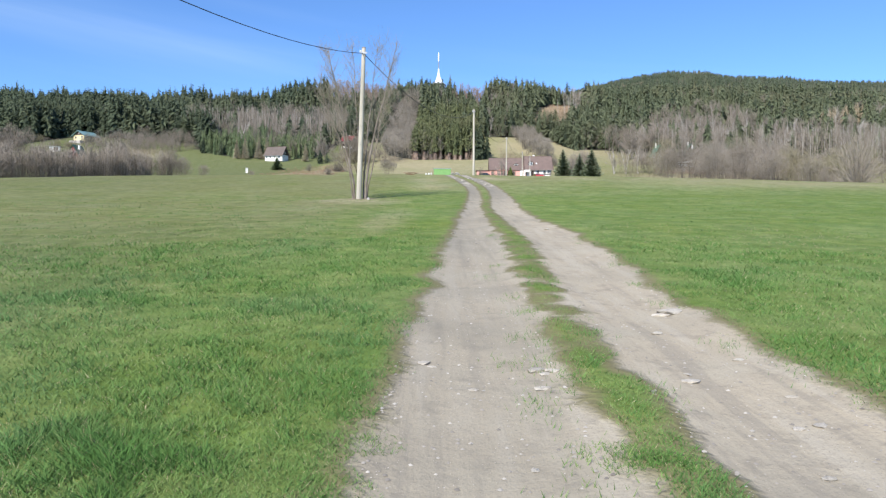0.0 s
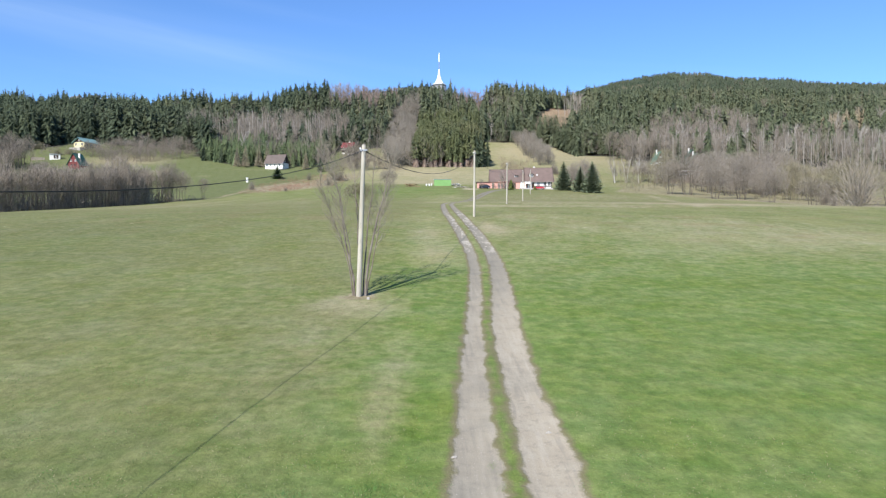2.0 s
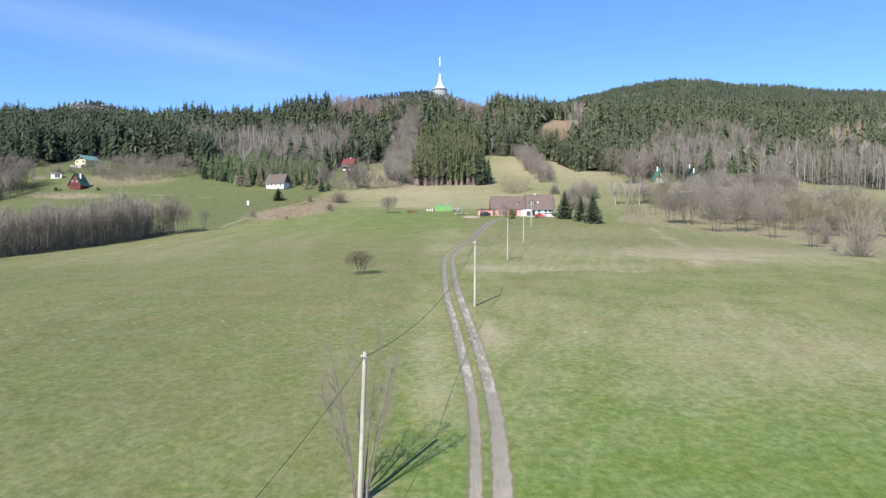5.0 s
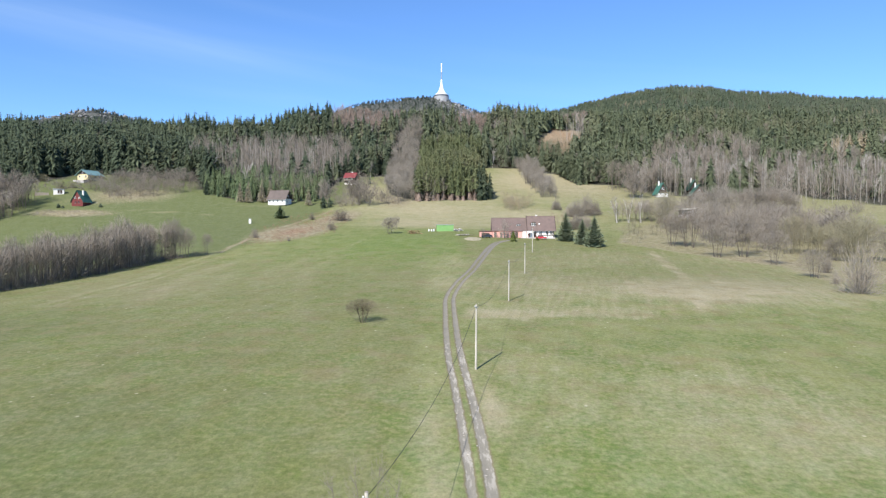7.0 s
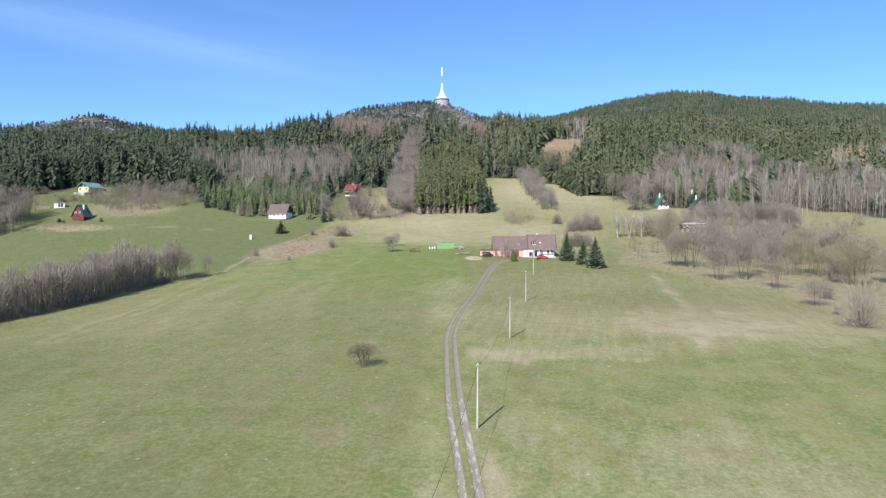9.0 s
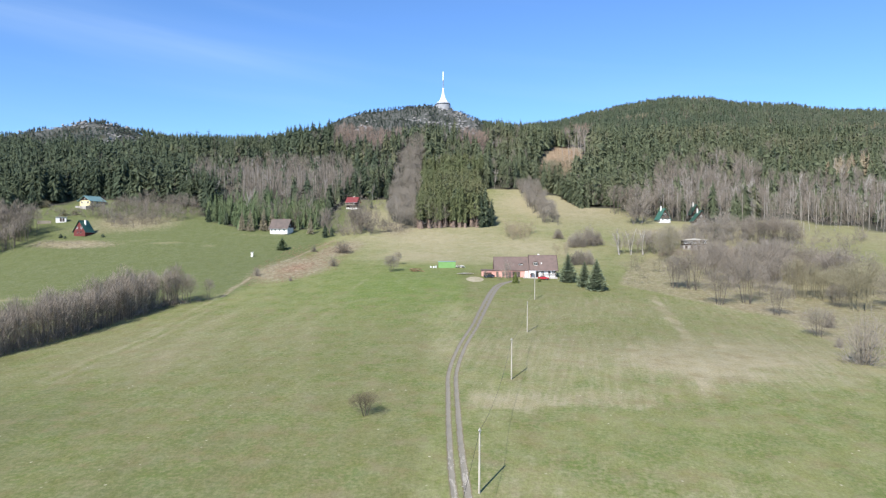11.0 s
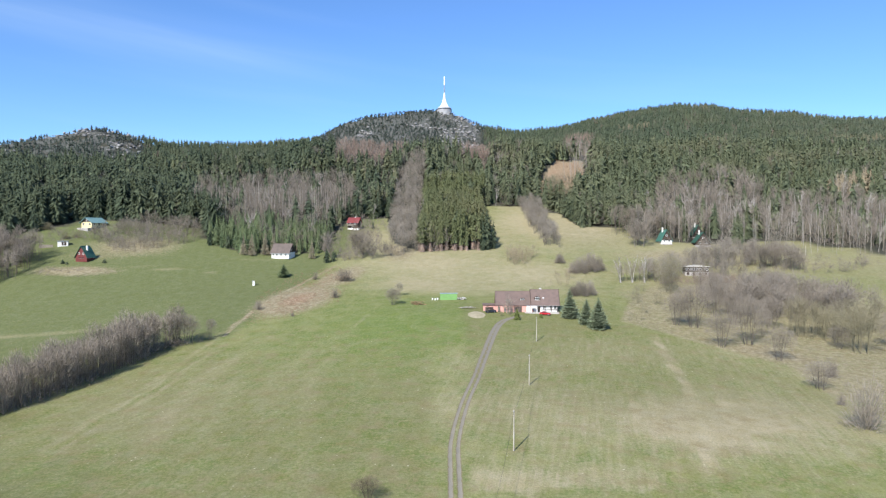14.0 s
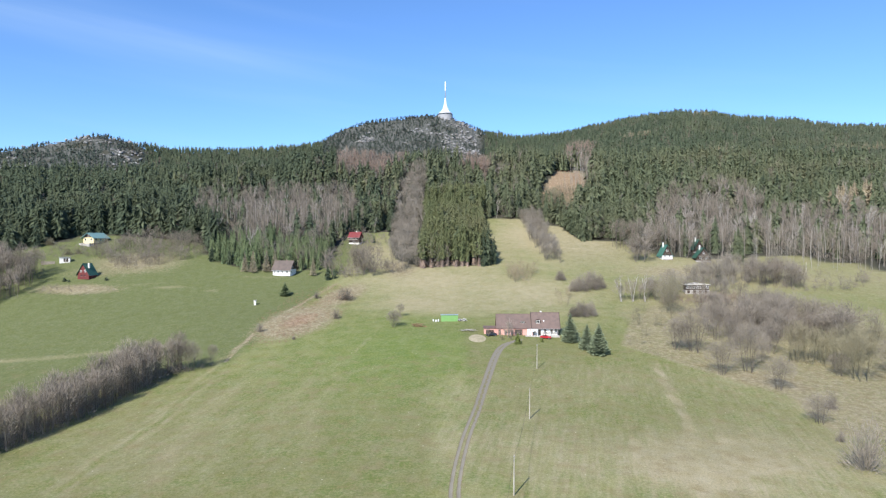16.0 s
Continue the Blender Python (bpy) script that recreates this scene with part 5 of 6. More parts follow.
door = part("door", Shape().box(-1.5, -0.5, -4.58, -4.5, -0.1, 2.05), DARK_WOOD, farm)
part("door_handle", Shape().box(-0.65, -0.6, -4.64, -4.58, 1.0, 1.15), STEEL, door)
porch = part("porch", Shape().box(-4.6, -1.9, -6.6, -4.5, 2.3, 2.45).box(-4.55, -4.35, -6.55, -6.4, -0.6, 2.3).box(-2.1, -1.95, -6.55, -6.4, -0.6, 2.3).box(-4.35, -2.1, -6.55, -6.45, 1.75, 2.3), WHITE, farm, "small open white porch")
part("terrace", Shape().box(-6.8, 6.8, -6.9, -4.4, -1.2, -0.12, 0.04), CONCRETE, farm, "pale concrete terrace")
chimney(farm, -0.1, 0.4, 7.5, 1.6, WHITE, 0.7)
part("satellite_dish", Shape().lathe([(0.02, 0.0), (0.25, 0.04), (0.42, 0.14), (0.43, 0.15), (0.24, 0.06), (0.02, 0.02)], 18), PLASTIC, farm, "white satellite dish", pose(0.8, -2.9, 5.4, 70, 0, -15) @ Matrix.Scale(0.7, 4))


def dormer(root, x, y, z, w=1.9):
    arch = [(-w / 2, 0)] + [(w / 2 * math.cos(a), 1.0 + 0.75 * math.sin(a)) for a in np.linspace(math.pi, 0, 9)] + [(w / 2, 0)]
    d = part("dormer", Shape().prism(arch, -0.1, 2.6), DARK_WOOD, root, "arched timber dormer", pose(x, y, z) @ Matrix.Scale(1.0, 4))
    cap = [(-w / 2 - 0.15, 0.8)] + [((w / 2 + 0.15) * math.cos(a), 1.02 + 0.9 * math.sin(a)) for a in np.linspace(math.pi, 0, 9)] + [(w / 2 + 0.15, 0.8)]
    inner = [((w / 2 + 0.02) * math.cos(a), 1.0 + 0.77 * math.sin(a)) for a in np.linspace(0, math.pi, 9)]
    part("dormer_roof", Shape().prism(cap + inner, -0.35, 2.6), ROOF_BROWN, d)
    window(d, 0, -0.12, 0.3, 1.5, 1.15, "front")


for vx in (-4.3, 7.3):
    s = Shape().prism([(-5.25, 2.15), (0, 8.25), (5.25, 2.15), (5.25, 2.75), (0, 8.85), (-5.25, 2.75)], -0.09, 0.09)
    s.v = [(vx + yy, xx, zz) for xx, yy, zz in s.v]
    part("bargeboard", s, DARK_WOOD, farm, "dark verge board")
dormer(farm, -1.6, -3.3, 4.3, 2.2)
part("wing_wall", Shape().add([(x, y, z) for x in (-18.2, -3.55) for y, z in ((-4.5, -1.2), (4.7, -1.2), (4.7, 2.75), (0.1, 7.65), (-4.5, 2.75))],
                              [(0, 1, 2, 3, 4), (9, 8, 7, 6, 5)] + [(i, i + 5, (i + 1) % 5 + 5, (i + 1) % 5) for i in range(5)]), PINK, farm, "salmon rendered wall")
rs = gable_roof(14.0, 9.2, 2.9, 4.9, 0.35)
wing_roof = part("wing_roof", rs, ROOF_BROWN, farm, "", pose(-11.2, 0.1, -0.1))
part("ridge_cap", Shape().tube([(-7.3, 0, 8.0), (7.3, 0, 8.0)], [0.12, 0.12], 8), ROOF_BROWN, wing_roof)
dormer(farm, -7.6, -2.9, 3.6, 2.2)
for x0, x1, mat_, nm in ((-17.6, -16.6, DARK_WOOD, "side_door"), (-15.2, -11.7, GREY_WOOD, "barn_door"), (-10.9, -7.9, DARK_WOOD, "garage_door")):
    g = part(nm, Shape().box(x0, x1, -4.6, -4.48, -0.6, 2.1), mat_, farm)
    for k in range(4):
        bx = x0 + (x1 - x0) * (k + 0.5) / 4
        part("board", Shape().box(bx - 0.06, bx + 0.06, -4.64, -4.6, -0.55, 2.05), GREY_WOOD if mat_ is not GREY_WOOD else PINK, g)
part("wall_panel", Shape().box(-6.0, -4.7, -4.62, -4.48, -0.8, 2.4), WHITE, farm, "white rendered corner")
part("lean_to", Shape().box(-23.4, -18.25, -3.2, 2.8, -1.0, 2.5), PINK, farm, "salmon walled lean-to")
part("lean_to_roof", Shape().box(-23.8, -18.3, -3.7, 3.2, 2.5, 2.68), ROOF_BROWN, farm)
# No hole is cut: a dark panel paints the shaded inside of the lean-to.
part("lean_to_opening", Shape().box(-22.6, -19.4, -3.3, -3.15, -0.8, 1.7), DARK_WOOD, farm)

pergola = part("pergola", Shape().box(-15.6, -11.3, -6.4, -6.2, 2.3, 2.5).box(-15.6, -11.3, -4.7, -4.5, 2.5, 2.7), PINK, farm, "salmon painted timber pergola")
for bx in (-15.5, -14.1, -12.8, -11.5):
    part("post", Shape().box(bx - 0.09, bx + 0.09, -6.39, -6.21, -1.0, 2.3), PINK, pergola)
    part("rafter", Shape().box(bx - 0.06, bx + 0.06, -6.6, -4.5, 2.5, 2.62), GREY_WOOD, pergola)
arch = [(-1.3, 0.0), (-1.3, 1.2)] + [(1.3 * math.cos(a), 1.2 + 0.95 * math.sin(a)) for a in np.linspace(math.pi, 0, 9)] + [(1.3, 1.2), (1.3, 0.0), (0.95, 0.0), (0.95, 1.2)] + [(0.95 * math.cos(a), 1.2 + 0.62 * math.sin(a)) for a in np.linspace(0, math.pi, 9)] + [(-0.95, 1.2), (-0.95, 0.0)]
part("porch_arch", Shape().prism(arch, -6.75, -6.6), WHITE, porch, "white arch of the porch", pose(-3.2, 0, -0.12))

shed = thing("garden_shed", "lime green metal shed with a pale flat roof", "shed", 2.6, 299.5, None, 3)
body = part("body", Shape().box(-3.7, 3.7, -1.4, 1.4, -0.5, 2.55, 0.03), LIME, shed)
for k in range(14):
    rx = -3.5 + k * 0.54
    part("rib", Shape().box(rx - 0.05, rx + 0.05, -1.45, -1.4, 0.0, 2.5), LIME, body)
part("roof", Shape().box(-3.9, 3.9, -1.6, 1.6, 2.55, 2.72, 0.04), ROOF_MIST, shed, "pale blue-green sheet roof")
part("door", Shape().box(2.2, 3.1, -1.47, -1.4, 0.05, 2.0), LIME, shed)

white_cottage = cottage("white cottage with a grey shingled roof below young spruces", -90, 386, -14, 10.6, 7.5, 2.9, 4.6, WHITE, ROOF_GREY, 0.6, gable=DARK_WOOD)
for wx in (-4.2, -2.0, 0.6, 3.4):
    window(white_cottage, wx, -3.77, 0.9, 1.0, 1.2, "front")
window(white_cottage, 5.38, -0.5, 3.6, 0.9, 1.0, "right")
window(white_cottage, 5.32, -1.8, 0.9, 0.9, 1.1, "right")
chimney(white_cottage, 1.2, 0.5, 6.6, 1.5, BRICK)

red_roofed = cottage("small house with a bright red roof and white base", -59, 459, -14, 7.2, 6.4, 4.3, 3.0, DARK_WOOD, ROOF_RED, 0.7, 0.4)
for wx in (-2.0, 1.6):
    window(red_roofed, wx, -3.24, 2.5, 1.1, 1.2, "front")
window(red_roofed, -0.4, -3.29, 0.4, 1.1, 1.1, "front")
part("balcony", Shape().box(-3.6, 1.2, -4.3, -3.2, 1.95, 2.1).box(-3.6, 1.2, -4.3, -4.2, 2.2, 2.9), GREY_WOOD, red_roofed, "grey timber balcony")
window(red_roofed, -3.62, 0, 2.6, 1.1, 1.2, "left")
chimney(red_roofed, 0.6, 0.2, 6.8, 1.3, WHITE)

cabin = cottage("dark red timber cabin with a steep green roof", -195, 373.0, 80, 6.6, 6.8, 2.2, 5.4, RED_WOOD, ROOF_GREEN, 0.6, 0.0, base=CONCRETE, name="cabin", category="cabin")
for wy in (-1.3, 1.3):
    window(cabin, -3.34, wy, 3.2, 1.0, 1.1, "left")
window(cabin, -3.34, -0.9, 0.9, 1.0, 1.0, "left", RED_WOOD)
window(cabin, -3.34, 0.9, 0.9, 1.0, 1.0, "left", RED_WOOD)
chimney(cabin, -0.5, -1.5, 5.2, 2.7, WHITE, 0.75)

yellow_house = cottage("yellow house with a pale blue-green sheet roof", -222.5, 436, 68, 10.5, 9.0, 3.0, 2.7, CREAM, ROOF_BLUEGREEN, 1.2, None, DARK_WOOD, name="villa")
for wy in (-2.6, 2.6):
    window(yellow_house, -5.28, wy, 1.0, 1.6, 1.4, "left")
window(yellow_house, -5.28, 0, 3.7, 1.2, 1.1, "left")
for wx in (-3.5, 0, 3.5):
    window(yellow_house, wx, -4.53, 1.0, 1.3, 1.3, "front")
part("terrace", Shape().box(-8.5, -5.2, -4.6, 4.6, -3.0, -0.7, 0.05), CONCRETE, yellow_house, "white terrace wall")

kiosk = thing("white_outbuilding", "small white outbuilding with a flat grey roof", "shed", -221, 398, None, 24)
part("wall", Shape().box(-2.7, 2.7, -2.0, 2.0, -0.8, 2.6), WHITE, kiosk)
part("roof", Shape().box(-3.1, 3.1, -2.5, 2.4, 2.6, 2.8, 0.03), CONCRETE, kiosk)
# Dark slab on the unbroken wall; its colour is the shade inside the doorway.
part("opening", Shape().box(-0.6, 1.8, -2.06, -1.98, 0.0, 2.1), DARK_WOOD, kiosk)
part("post", Shape().box(0.5, 0.7, -2.12, -2.0, 0.0, 2.1), FRAME_WHITE, kiosk)
wood_fence = thing("timber_fence", "old grey timber fence beside the white outbuilding", "fence", -228, 393, None, 20)
for k in range(14):
    part("board", Shape().box(-3.5 + k * 0.5, -3.06 + k * 0.5, -0.03, 0.03, -0.3, 1.7 + 0.08 * math.sin(k * 2.1)), GREY_WOOD, wood_fence)
for z0 in (0.4, 1.3):
    part("rail", Shape().box(-3.5, 3.45, 0.03, 0.09, z0, z0 + 0.1), GREY_WOOD, wood_fence)


def chalet(label, x, y, rz, w, d, hw, hr, roof, wall, lights, plinth=0.1, base=None):
    c = cottage(label, x, y, rz, d, w, hw, hr, wall, roof, 0.6, plinth, base=base or CONCRETE, name="chalet", category="cabin")
    for u, z0, ww, hh in lights:
        window(c, -d / 2 - 0.04, u, z0, ww, hh, "left")
    part("terrace", Shape().box(-d / 2 - 1.8, -d / 2, -w / 2 + 0.4, w / 2 - 0.4, -2.4, -0.7, 0.05), GREY_WOOD, c, "grey timber terrace")
    part("balcony", Shape().box(-d / 2 - 1.0, -d / 2, -w / 2 + 0.6, w / 2 - 0.6, 2.5, 2.65).box(-d / 2 - 1.0, -d / 2 - 0.92, -w / 2 + 0.6, w / 2 - 0.6, 3.2, 3.3), GREY_WOOD, c, "grey balcony rail")
    chimney(c, 0.8, w * 0.12, hw + hr * 0.75, hr * 0.25 + 1.6, WHITE, 0.7)
    return c


chalet("dark timber chalet with teal roof and white ground floor", 143.0, 440, 97, 7.0, 7.0, 2.0, 6.4, ROOF_TEAL, DARK_WOOD, ((-1.6, 0.9, 1.1, 1.2), (1.6, 0.9, 1.1, 1.2), (0, 4.2, 1.5, 1.2)), 1.9, WHITE)
chalet("dark timber chalet with green roof and white framed windows", 164.5, 434, 88, 9.0, 7.2, 2.3, 5.8, ROOF_GREEN, DARK_WOOD, ((-1.9, 1.1, 1.4, 1.4), (1.9, 1.1, 1.4, 1.4), (0, 4.2, 1.2, 1.1)))
chalet("dark chalet half hidden among the trees", 170, 457, 90, 6.4, 7.0, 2.2, 5.8, ROOF_GREEN, DARK_WOOD, ((0, 1.1, 1.4, 1.4),))

barrack = thing("derelict_building", "low derelict building with a pale sheet roof", "building", 133.5, 360, None, -6)
part("wall", Shape().box(-6.0, 6.0, -3.0, 3.0, -1.5, 4.3), DARK_WOOD, barrack)
part("base_wall", Shape().box(-6.1, 6.1, -3.1, 3.1, -1.5, 1.7), CONCRETE, barrack, "white lower wall")
part("roof", Shape().prism([(-6.6, 4.3), (6.6, 4.3), (6.6, 4.5), (0, 5.3), (-6.6, 4.5)], -3.6, 3.6), ROOF_PALE, barrack)
for k in range(7):
    window(barrack, -5.1 + k * 1.7, -3.02, 2.5, 1.2, 1.2, "front")
# Four dark panels on the solid base wall, painting shade of open doorways.
for k in range(4):
    part("opening", Shape().box(-5.2 + k * 3.0, -3.9 + k * 3.0, -3.14, -3.08, 0.0, 1.5), DARK_WOOD, barrack)
part("eaves_beam", Shape().box(-6.4, 6.4, -3.4, -3.1, 4.0, 4.28), DARK_WOOD, barrack)

hut = thing("meter_hut", "small white concrete hut standing alone in the meadow", "hut", -91.6, 331, None, 10)
part("body", Shape().box(-0.5, 0.5, -0.5, 0.5, -0.3, 2.3, 0.03), WHITE, hut)
part("roof", Shape().box(-0.75, 0.75, -0.75, 0.75, 2.2, 2.35, 0.03), CONCRETE, hut)
part("door", Shape().box(-0.35, 0.35, -0.54, -0.5, 0.0, 1.9), PLASTIC, hut)

# the summit tower
tower = thing("summit_tower", "white flared television tower on the rocky summit", "tower", 5.0, 1558, 343.0)
part("base_ring", Shape().lathe([(17, -12), (17, 3), (16.5, 3.2), (16.5, 7.2), (15, 8.6), (13, 9)], 40), TOWER_GREY, tower, "grey drum of the base storey")
part("window_band", Shape().lathe([(16.7, 4.0), (16.7, 6.2)], 40), GLASS_DARK, tower)
prof = [(0.6 + 12.2 * math.exp(-((z - 9) / 13.0)), z) for z in np.linspace(9, 43, 18)]
part("shaft", Shape().lathe(prof, 40), TOWER_WHITE, tower, "white flared cladding", smoothed=True)
part("terrace", Shape().lathe([(13.4, 8.6), (13.9, 8.8), (13.9, 10.0), (13.4, 10.0)], 40), TOWER_WHITE, tower)
part("mast", Shape().lathe([(0.85, 43), (0.7, 60)], 12), TOWER_GREY, tower, "slender grey steel mast")
for k in range(5):
    part("platform", Shape().lathe([(1.2, 45 + k * 3.4), (1.2, 45.4 + k * 3.4)], 12), TOWER_GREY, tower)
part("antenna", Shape().lathe([(1.1, 60), (1.3, 60.5), (1.3, 79.0), (0.4, 80.5)], 16), TOWER_WHITE, tower, "white cylindrical antenna sleeve")


# ---- vehicles ----
def car(label, x, y, rz, paint):
    c = thing("car", label, "car", x, y, None, rz, "cars by the farmhouse")
    prof = [(-2.1, 0.35), (-2.15, 0.75), (-1.95, 0.92), (-1.0, 1.02), (-0.35, 1.45), (1.05, 1.47), (1.75, 1.05), (2.1, 0.95), (2.12, 0.4)]
    part("body", Shape().prism(prof, -0.84, 0.84), paint, c, smoothed=False)
    for sgn in (-1, 1):
        part("side_window", Shape().prism([(-0.85, 1.03), (-0.3, 1.4), (1.0, 1.4), (1.5, 1.05)], sgn * 0.845 - 0.01, sgn * 0.845 + 0.01), GLASS_DARK, c)
        for wx in (-1.35, 1.35):
            t = part("wheel", Shape().tube([(wx, sgn * 0.66, 0.31), (wx, sgn * 0.86, 0.31)], [0.31, 0.31], 18), RUBBER, c)
            part("rim", Shape().tube([(wx, sgn * 0.85, 0.31), (wx, sgn * 0.88, 0.31)], [0.19, 0.17], 14), STEEL, t)
        part("headlight", Shape().box(-2.14, -2.02, sgn * 0.6 - 0.16, sgn * 0.6 + 0.16, 0.66, 0.8, 0.02), PLASTIC, c)
        part("tail_light", Shape().box(2.05, 2.14, sgn * 0.65 - 0.12, sgn * 0.65 + 0.12, 0.7, 0.9, 0.02), CAR_RED, c)
    part("windscreen", Shape().add([(-0.97, -0.7, 1.05), (-0.97, 0.7, 1.05), (-0.38, 0.62, 1.44), (-0.38, -0.62, 1.44), (-1.0, -0.7, 1.06), (-1.0, 0.7, 1.06), (-0.41, 0.62, 1.46), (-0.41, -0.62, 1.46)],
                                   [(0, 1, 2, 3), (7, 6, 5, 4), (0, 4, 5, 1), (1, 5, 6, 2), (2, 6, 7, 3), (3, 7, 4, 0)]), GLASS_DARK, c)
    part("bumper", Shape().box(-2.2, -2.05, -0.8, 0.8, 0.3, 0.55, 0.03), RUBBER, c)
    return c


car("bright red hatchback parked on the grass before the house", 40.6, 270.2, 165, CAR_RED)
car("dark blue car parked beside the salmon wing", 19.3, 273.8, 10, CAR_DARK)

# ---- single trees, thickets and bushes ----
def plant_mesh(name, shape, material, h, w, tint=0.5):
    v, f, *more = shape
    return mesh_of(name, v * np.array([w, w, h]), f, material, np.full(len(v), tint) + (more[0] if more else 0))


def grow(root, shape, twig, h, w, tint):
    """The branchwork and the twiggy crown of one leafless tree, as two parts."""
    v, f, tone = shape
    wood = tone[f[:, 0]] < -0.5
    for name, k in (("branchwork", wood), ("crown", ~wood)):
        used, tris = np.unique(f[k], return_inverse=True)
        part(name, plant_mesh(name, (v[used], tris.reshape(-1, 3), tone[used]), twig, h, w, tint), twig, root)


def single_conifer(label, x, y, h, spread, needle, group="", boughs=150, bark=None, low=0.02):
    root = thing("spruce", label, "tree", x, y, None, 0, group)
    part("crown", plant_mesh("crown", conifer_shape(rng, boughs * 2, spread * 0.85, low, 0.24 if boughs < 300 else 0.10), needle, h, h, rng.uniform(0, 1)), needle, root)
    part("trunk", Shape().tube([(0, 0, -0.4), (0, 0, h * 0.35), (0, 0, h * 0.9)], [h * 0.016, h * 0.011, 0.02], 8), bark or BARK, root)
    return root


def single_bare(name, label, x, y, h, w, stems, twig, group="", limbs=30, twigs=900, thick=0.008, fine=0.0022, fork=0.15):
    root = thing(name, label, "tree" if h > 5 else "bush", x, y, None, 0, group)
    part("crown", plant_mesh("crown", bare_shape(rng, stems, limbs, twigs, 0.36, thick, fork, fine), twig, h, h * w, rng.uniform(0, 1)), twig, root)
    return root


for px, py, h, w in ((49.6, 266.3, 11.6, 0.31), (53.8, 255.5, 10.0, 0.30), (56.8, 249.0, 11.8, 0.33)):
    root = thing("spruce", "tall blue-green spruce beside the farmhouse", "tree", px, py, None, 0, "spruces by the farmhouse")
    part("crown", plant_mesh("crown", tiered_spruce(rng, 16, 17, w), NEEDLE_BLUE, h, h, 0.5), NEEDLE_BLUE, root)
    part("trunk", Shape().tube([(0, 0, -0.4), (0, 0, h * 0.35), (0, 0, h * 0.9)], [h * 0.016, h * 0.011, 0.02], 8), BARK, root)
single_conifer("small trimmed conical conifer on the lawn", 28.5, 261.6, 4.4, 0.46, NEEDLE_LAWN, "", 260)
single_conifer("low round evergreen shrub by the parked car", 38.2, 265.2, 1.9, 0.6, NEEDLE_LAWN, "", 140)
root = thing("spruce", "lone dark spruce in the meadow below the white cottage", "tree", -81, 348)
part("crown", plant_mesh("crown", tiered_spruce(rng, 11, 15, 0.46), NEEDLE_YOUNG, 7.2, 7.2, 0.2), NEEDLE_YOUNG, root)
part("trunk", Shape().tube([(0, 0, -0.3), (0, 0, 2), (0, 0, 6.5)], [0.12, 0.09, 0.02], 8), BARK, root)
for px, py, h in ((-138, 406, 10), (-126, 401, 9), (-64, 377, 8.5), (-47, 462, 5.5), (155, 384, 9.0), (-61, 380, 6)):
    single_conifer("dark green spruce standing free on the slope", px, py, h, 0.33, NEEDLE, "single spruces", 170)
for px, py, h in ((-204, 366.5, 2.4), (-201, 365.5, 1.6), (-182.5, 369, 2.2)):
    single_conifer("low spreading juniper beside the timber cabin", px, py, h, 0.75, NEEDLE, "junipers", 150)
for px, py, h, w in ((-247, 427, 5.5, 1.6), (-226, 410, 5.0, 1.2), (-221, 413, 4.0, 1.3)):
    root = thing("leafless_bush", "rounded olive brown bush below the forest edge", "bush", px, py, None, 0, "olive bushes")
    part("crown", plant_mesh("crown", dome_shape(rng, 1300, 0.006, 0.2), TWIG_OLIVE, h, h * w, 0.2), TWIG_OLIVE, root)
for px, py, h in ((27, 415, 25), (24, 413, 22), (99, 483, 28), (104, 485, 25), (185, 423, 20), (160, 452, 22), (158, 446, 18), (31, 418, 18)):
    single_conifer("large dark spruce at the corner of the woods", px, py, h, 0.20, NEEDLE_OLIVE if px > 90 else NEEDLE, "edge spruces", 200)
for px, py, h in ((-113, 388, 12), (-108, 387, 13.5), (-96.2, 388.5, 13.5), (-101, 389, 14), (-73.5, 384, 11)):
    root = thing("larch", "pale brown leafless larch beside the white cottage", "tree", px, py, None, 0, "larches")
    part("crown", plant_mesh("crown", larch_shape(rng, 1100, 0.23), TWIG_LARCH, h, h, 0.5), TWIG_LARCH, root)
    part("trunk", Shape().tube([(0, 0, -0.4), (0, 0, h * 0.5), (0, 0, h * 0.97)], [0.2, 0.12, 0.02], 7), BARK, root)
for px, py, h, w in ((94, 151, 12.5, 1.15), (99, 169, 3.2, 1.3), (-77, 285, 4.5, 1.2), (-48, 304, 5, 1.2), (-49, 340, 7.0, 2.0),
                     (-64, 343, 4.2, 1.2), (-60, 272, 2.0, 1.2), (112, 196, 6, 1), (120, 176, 5, 1.1)):
    root = thing("leafless_bush", "leafless grey brown bush in the rough meadow", "bush", px, py, None, 0, "single bushes")
    part("crown", plant_mesh("crown", dome_shape(rng, 1500, 0.0034, 0.1), TWIG, h, h * w * 0.85, rng.uniform(0, 1)), TWIG, root)
    part("branchwork", plant_mesh("branchwork", bare_shape(rng, 10, 40, 300, 0.34, 0.0055, 0.04, 0.002), TWIG, h, h * w * 0.85, 0.6), TWIG, root)
for px, py, h in ((-19.6, 307, 6.5), (-89.0, 235.8, 11.5), (-87.2, 236.4, 10.5), (-82.4, 242.2, 7.6)):
    root = thing("leafless_tree", "slender leafless tree standing at the edge of the meadow", "tree", px, py, None, 0, "slender meadow trees")
    grow(root, twiggy_tree(rng, 2, 18, 1800, 0.33, 0.25, 0.010, 0.0026, 0.07, 13), TWIG, h, h, 0.5)
root = thing("leafless_bush", "rounded grey brown leafless bush on the lawn near the shed", "bush", -21, 288.5)
grow(root, twiggy_tree(rng, 6, 30, 2600, 0.50, 0.10, 0.010, 0.0040, 0.085, 22), TWIG, 7.4, 7.4, 0.45)
root = thing("leafless_tree", "small dark brown leafless tree alone in the meadow", "tree", -12.8, 114.6)
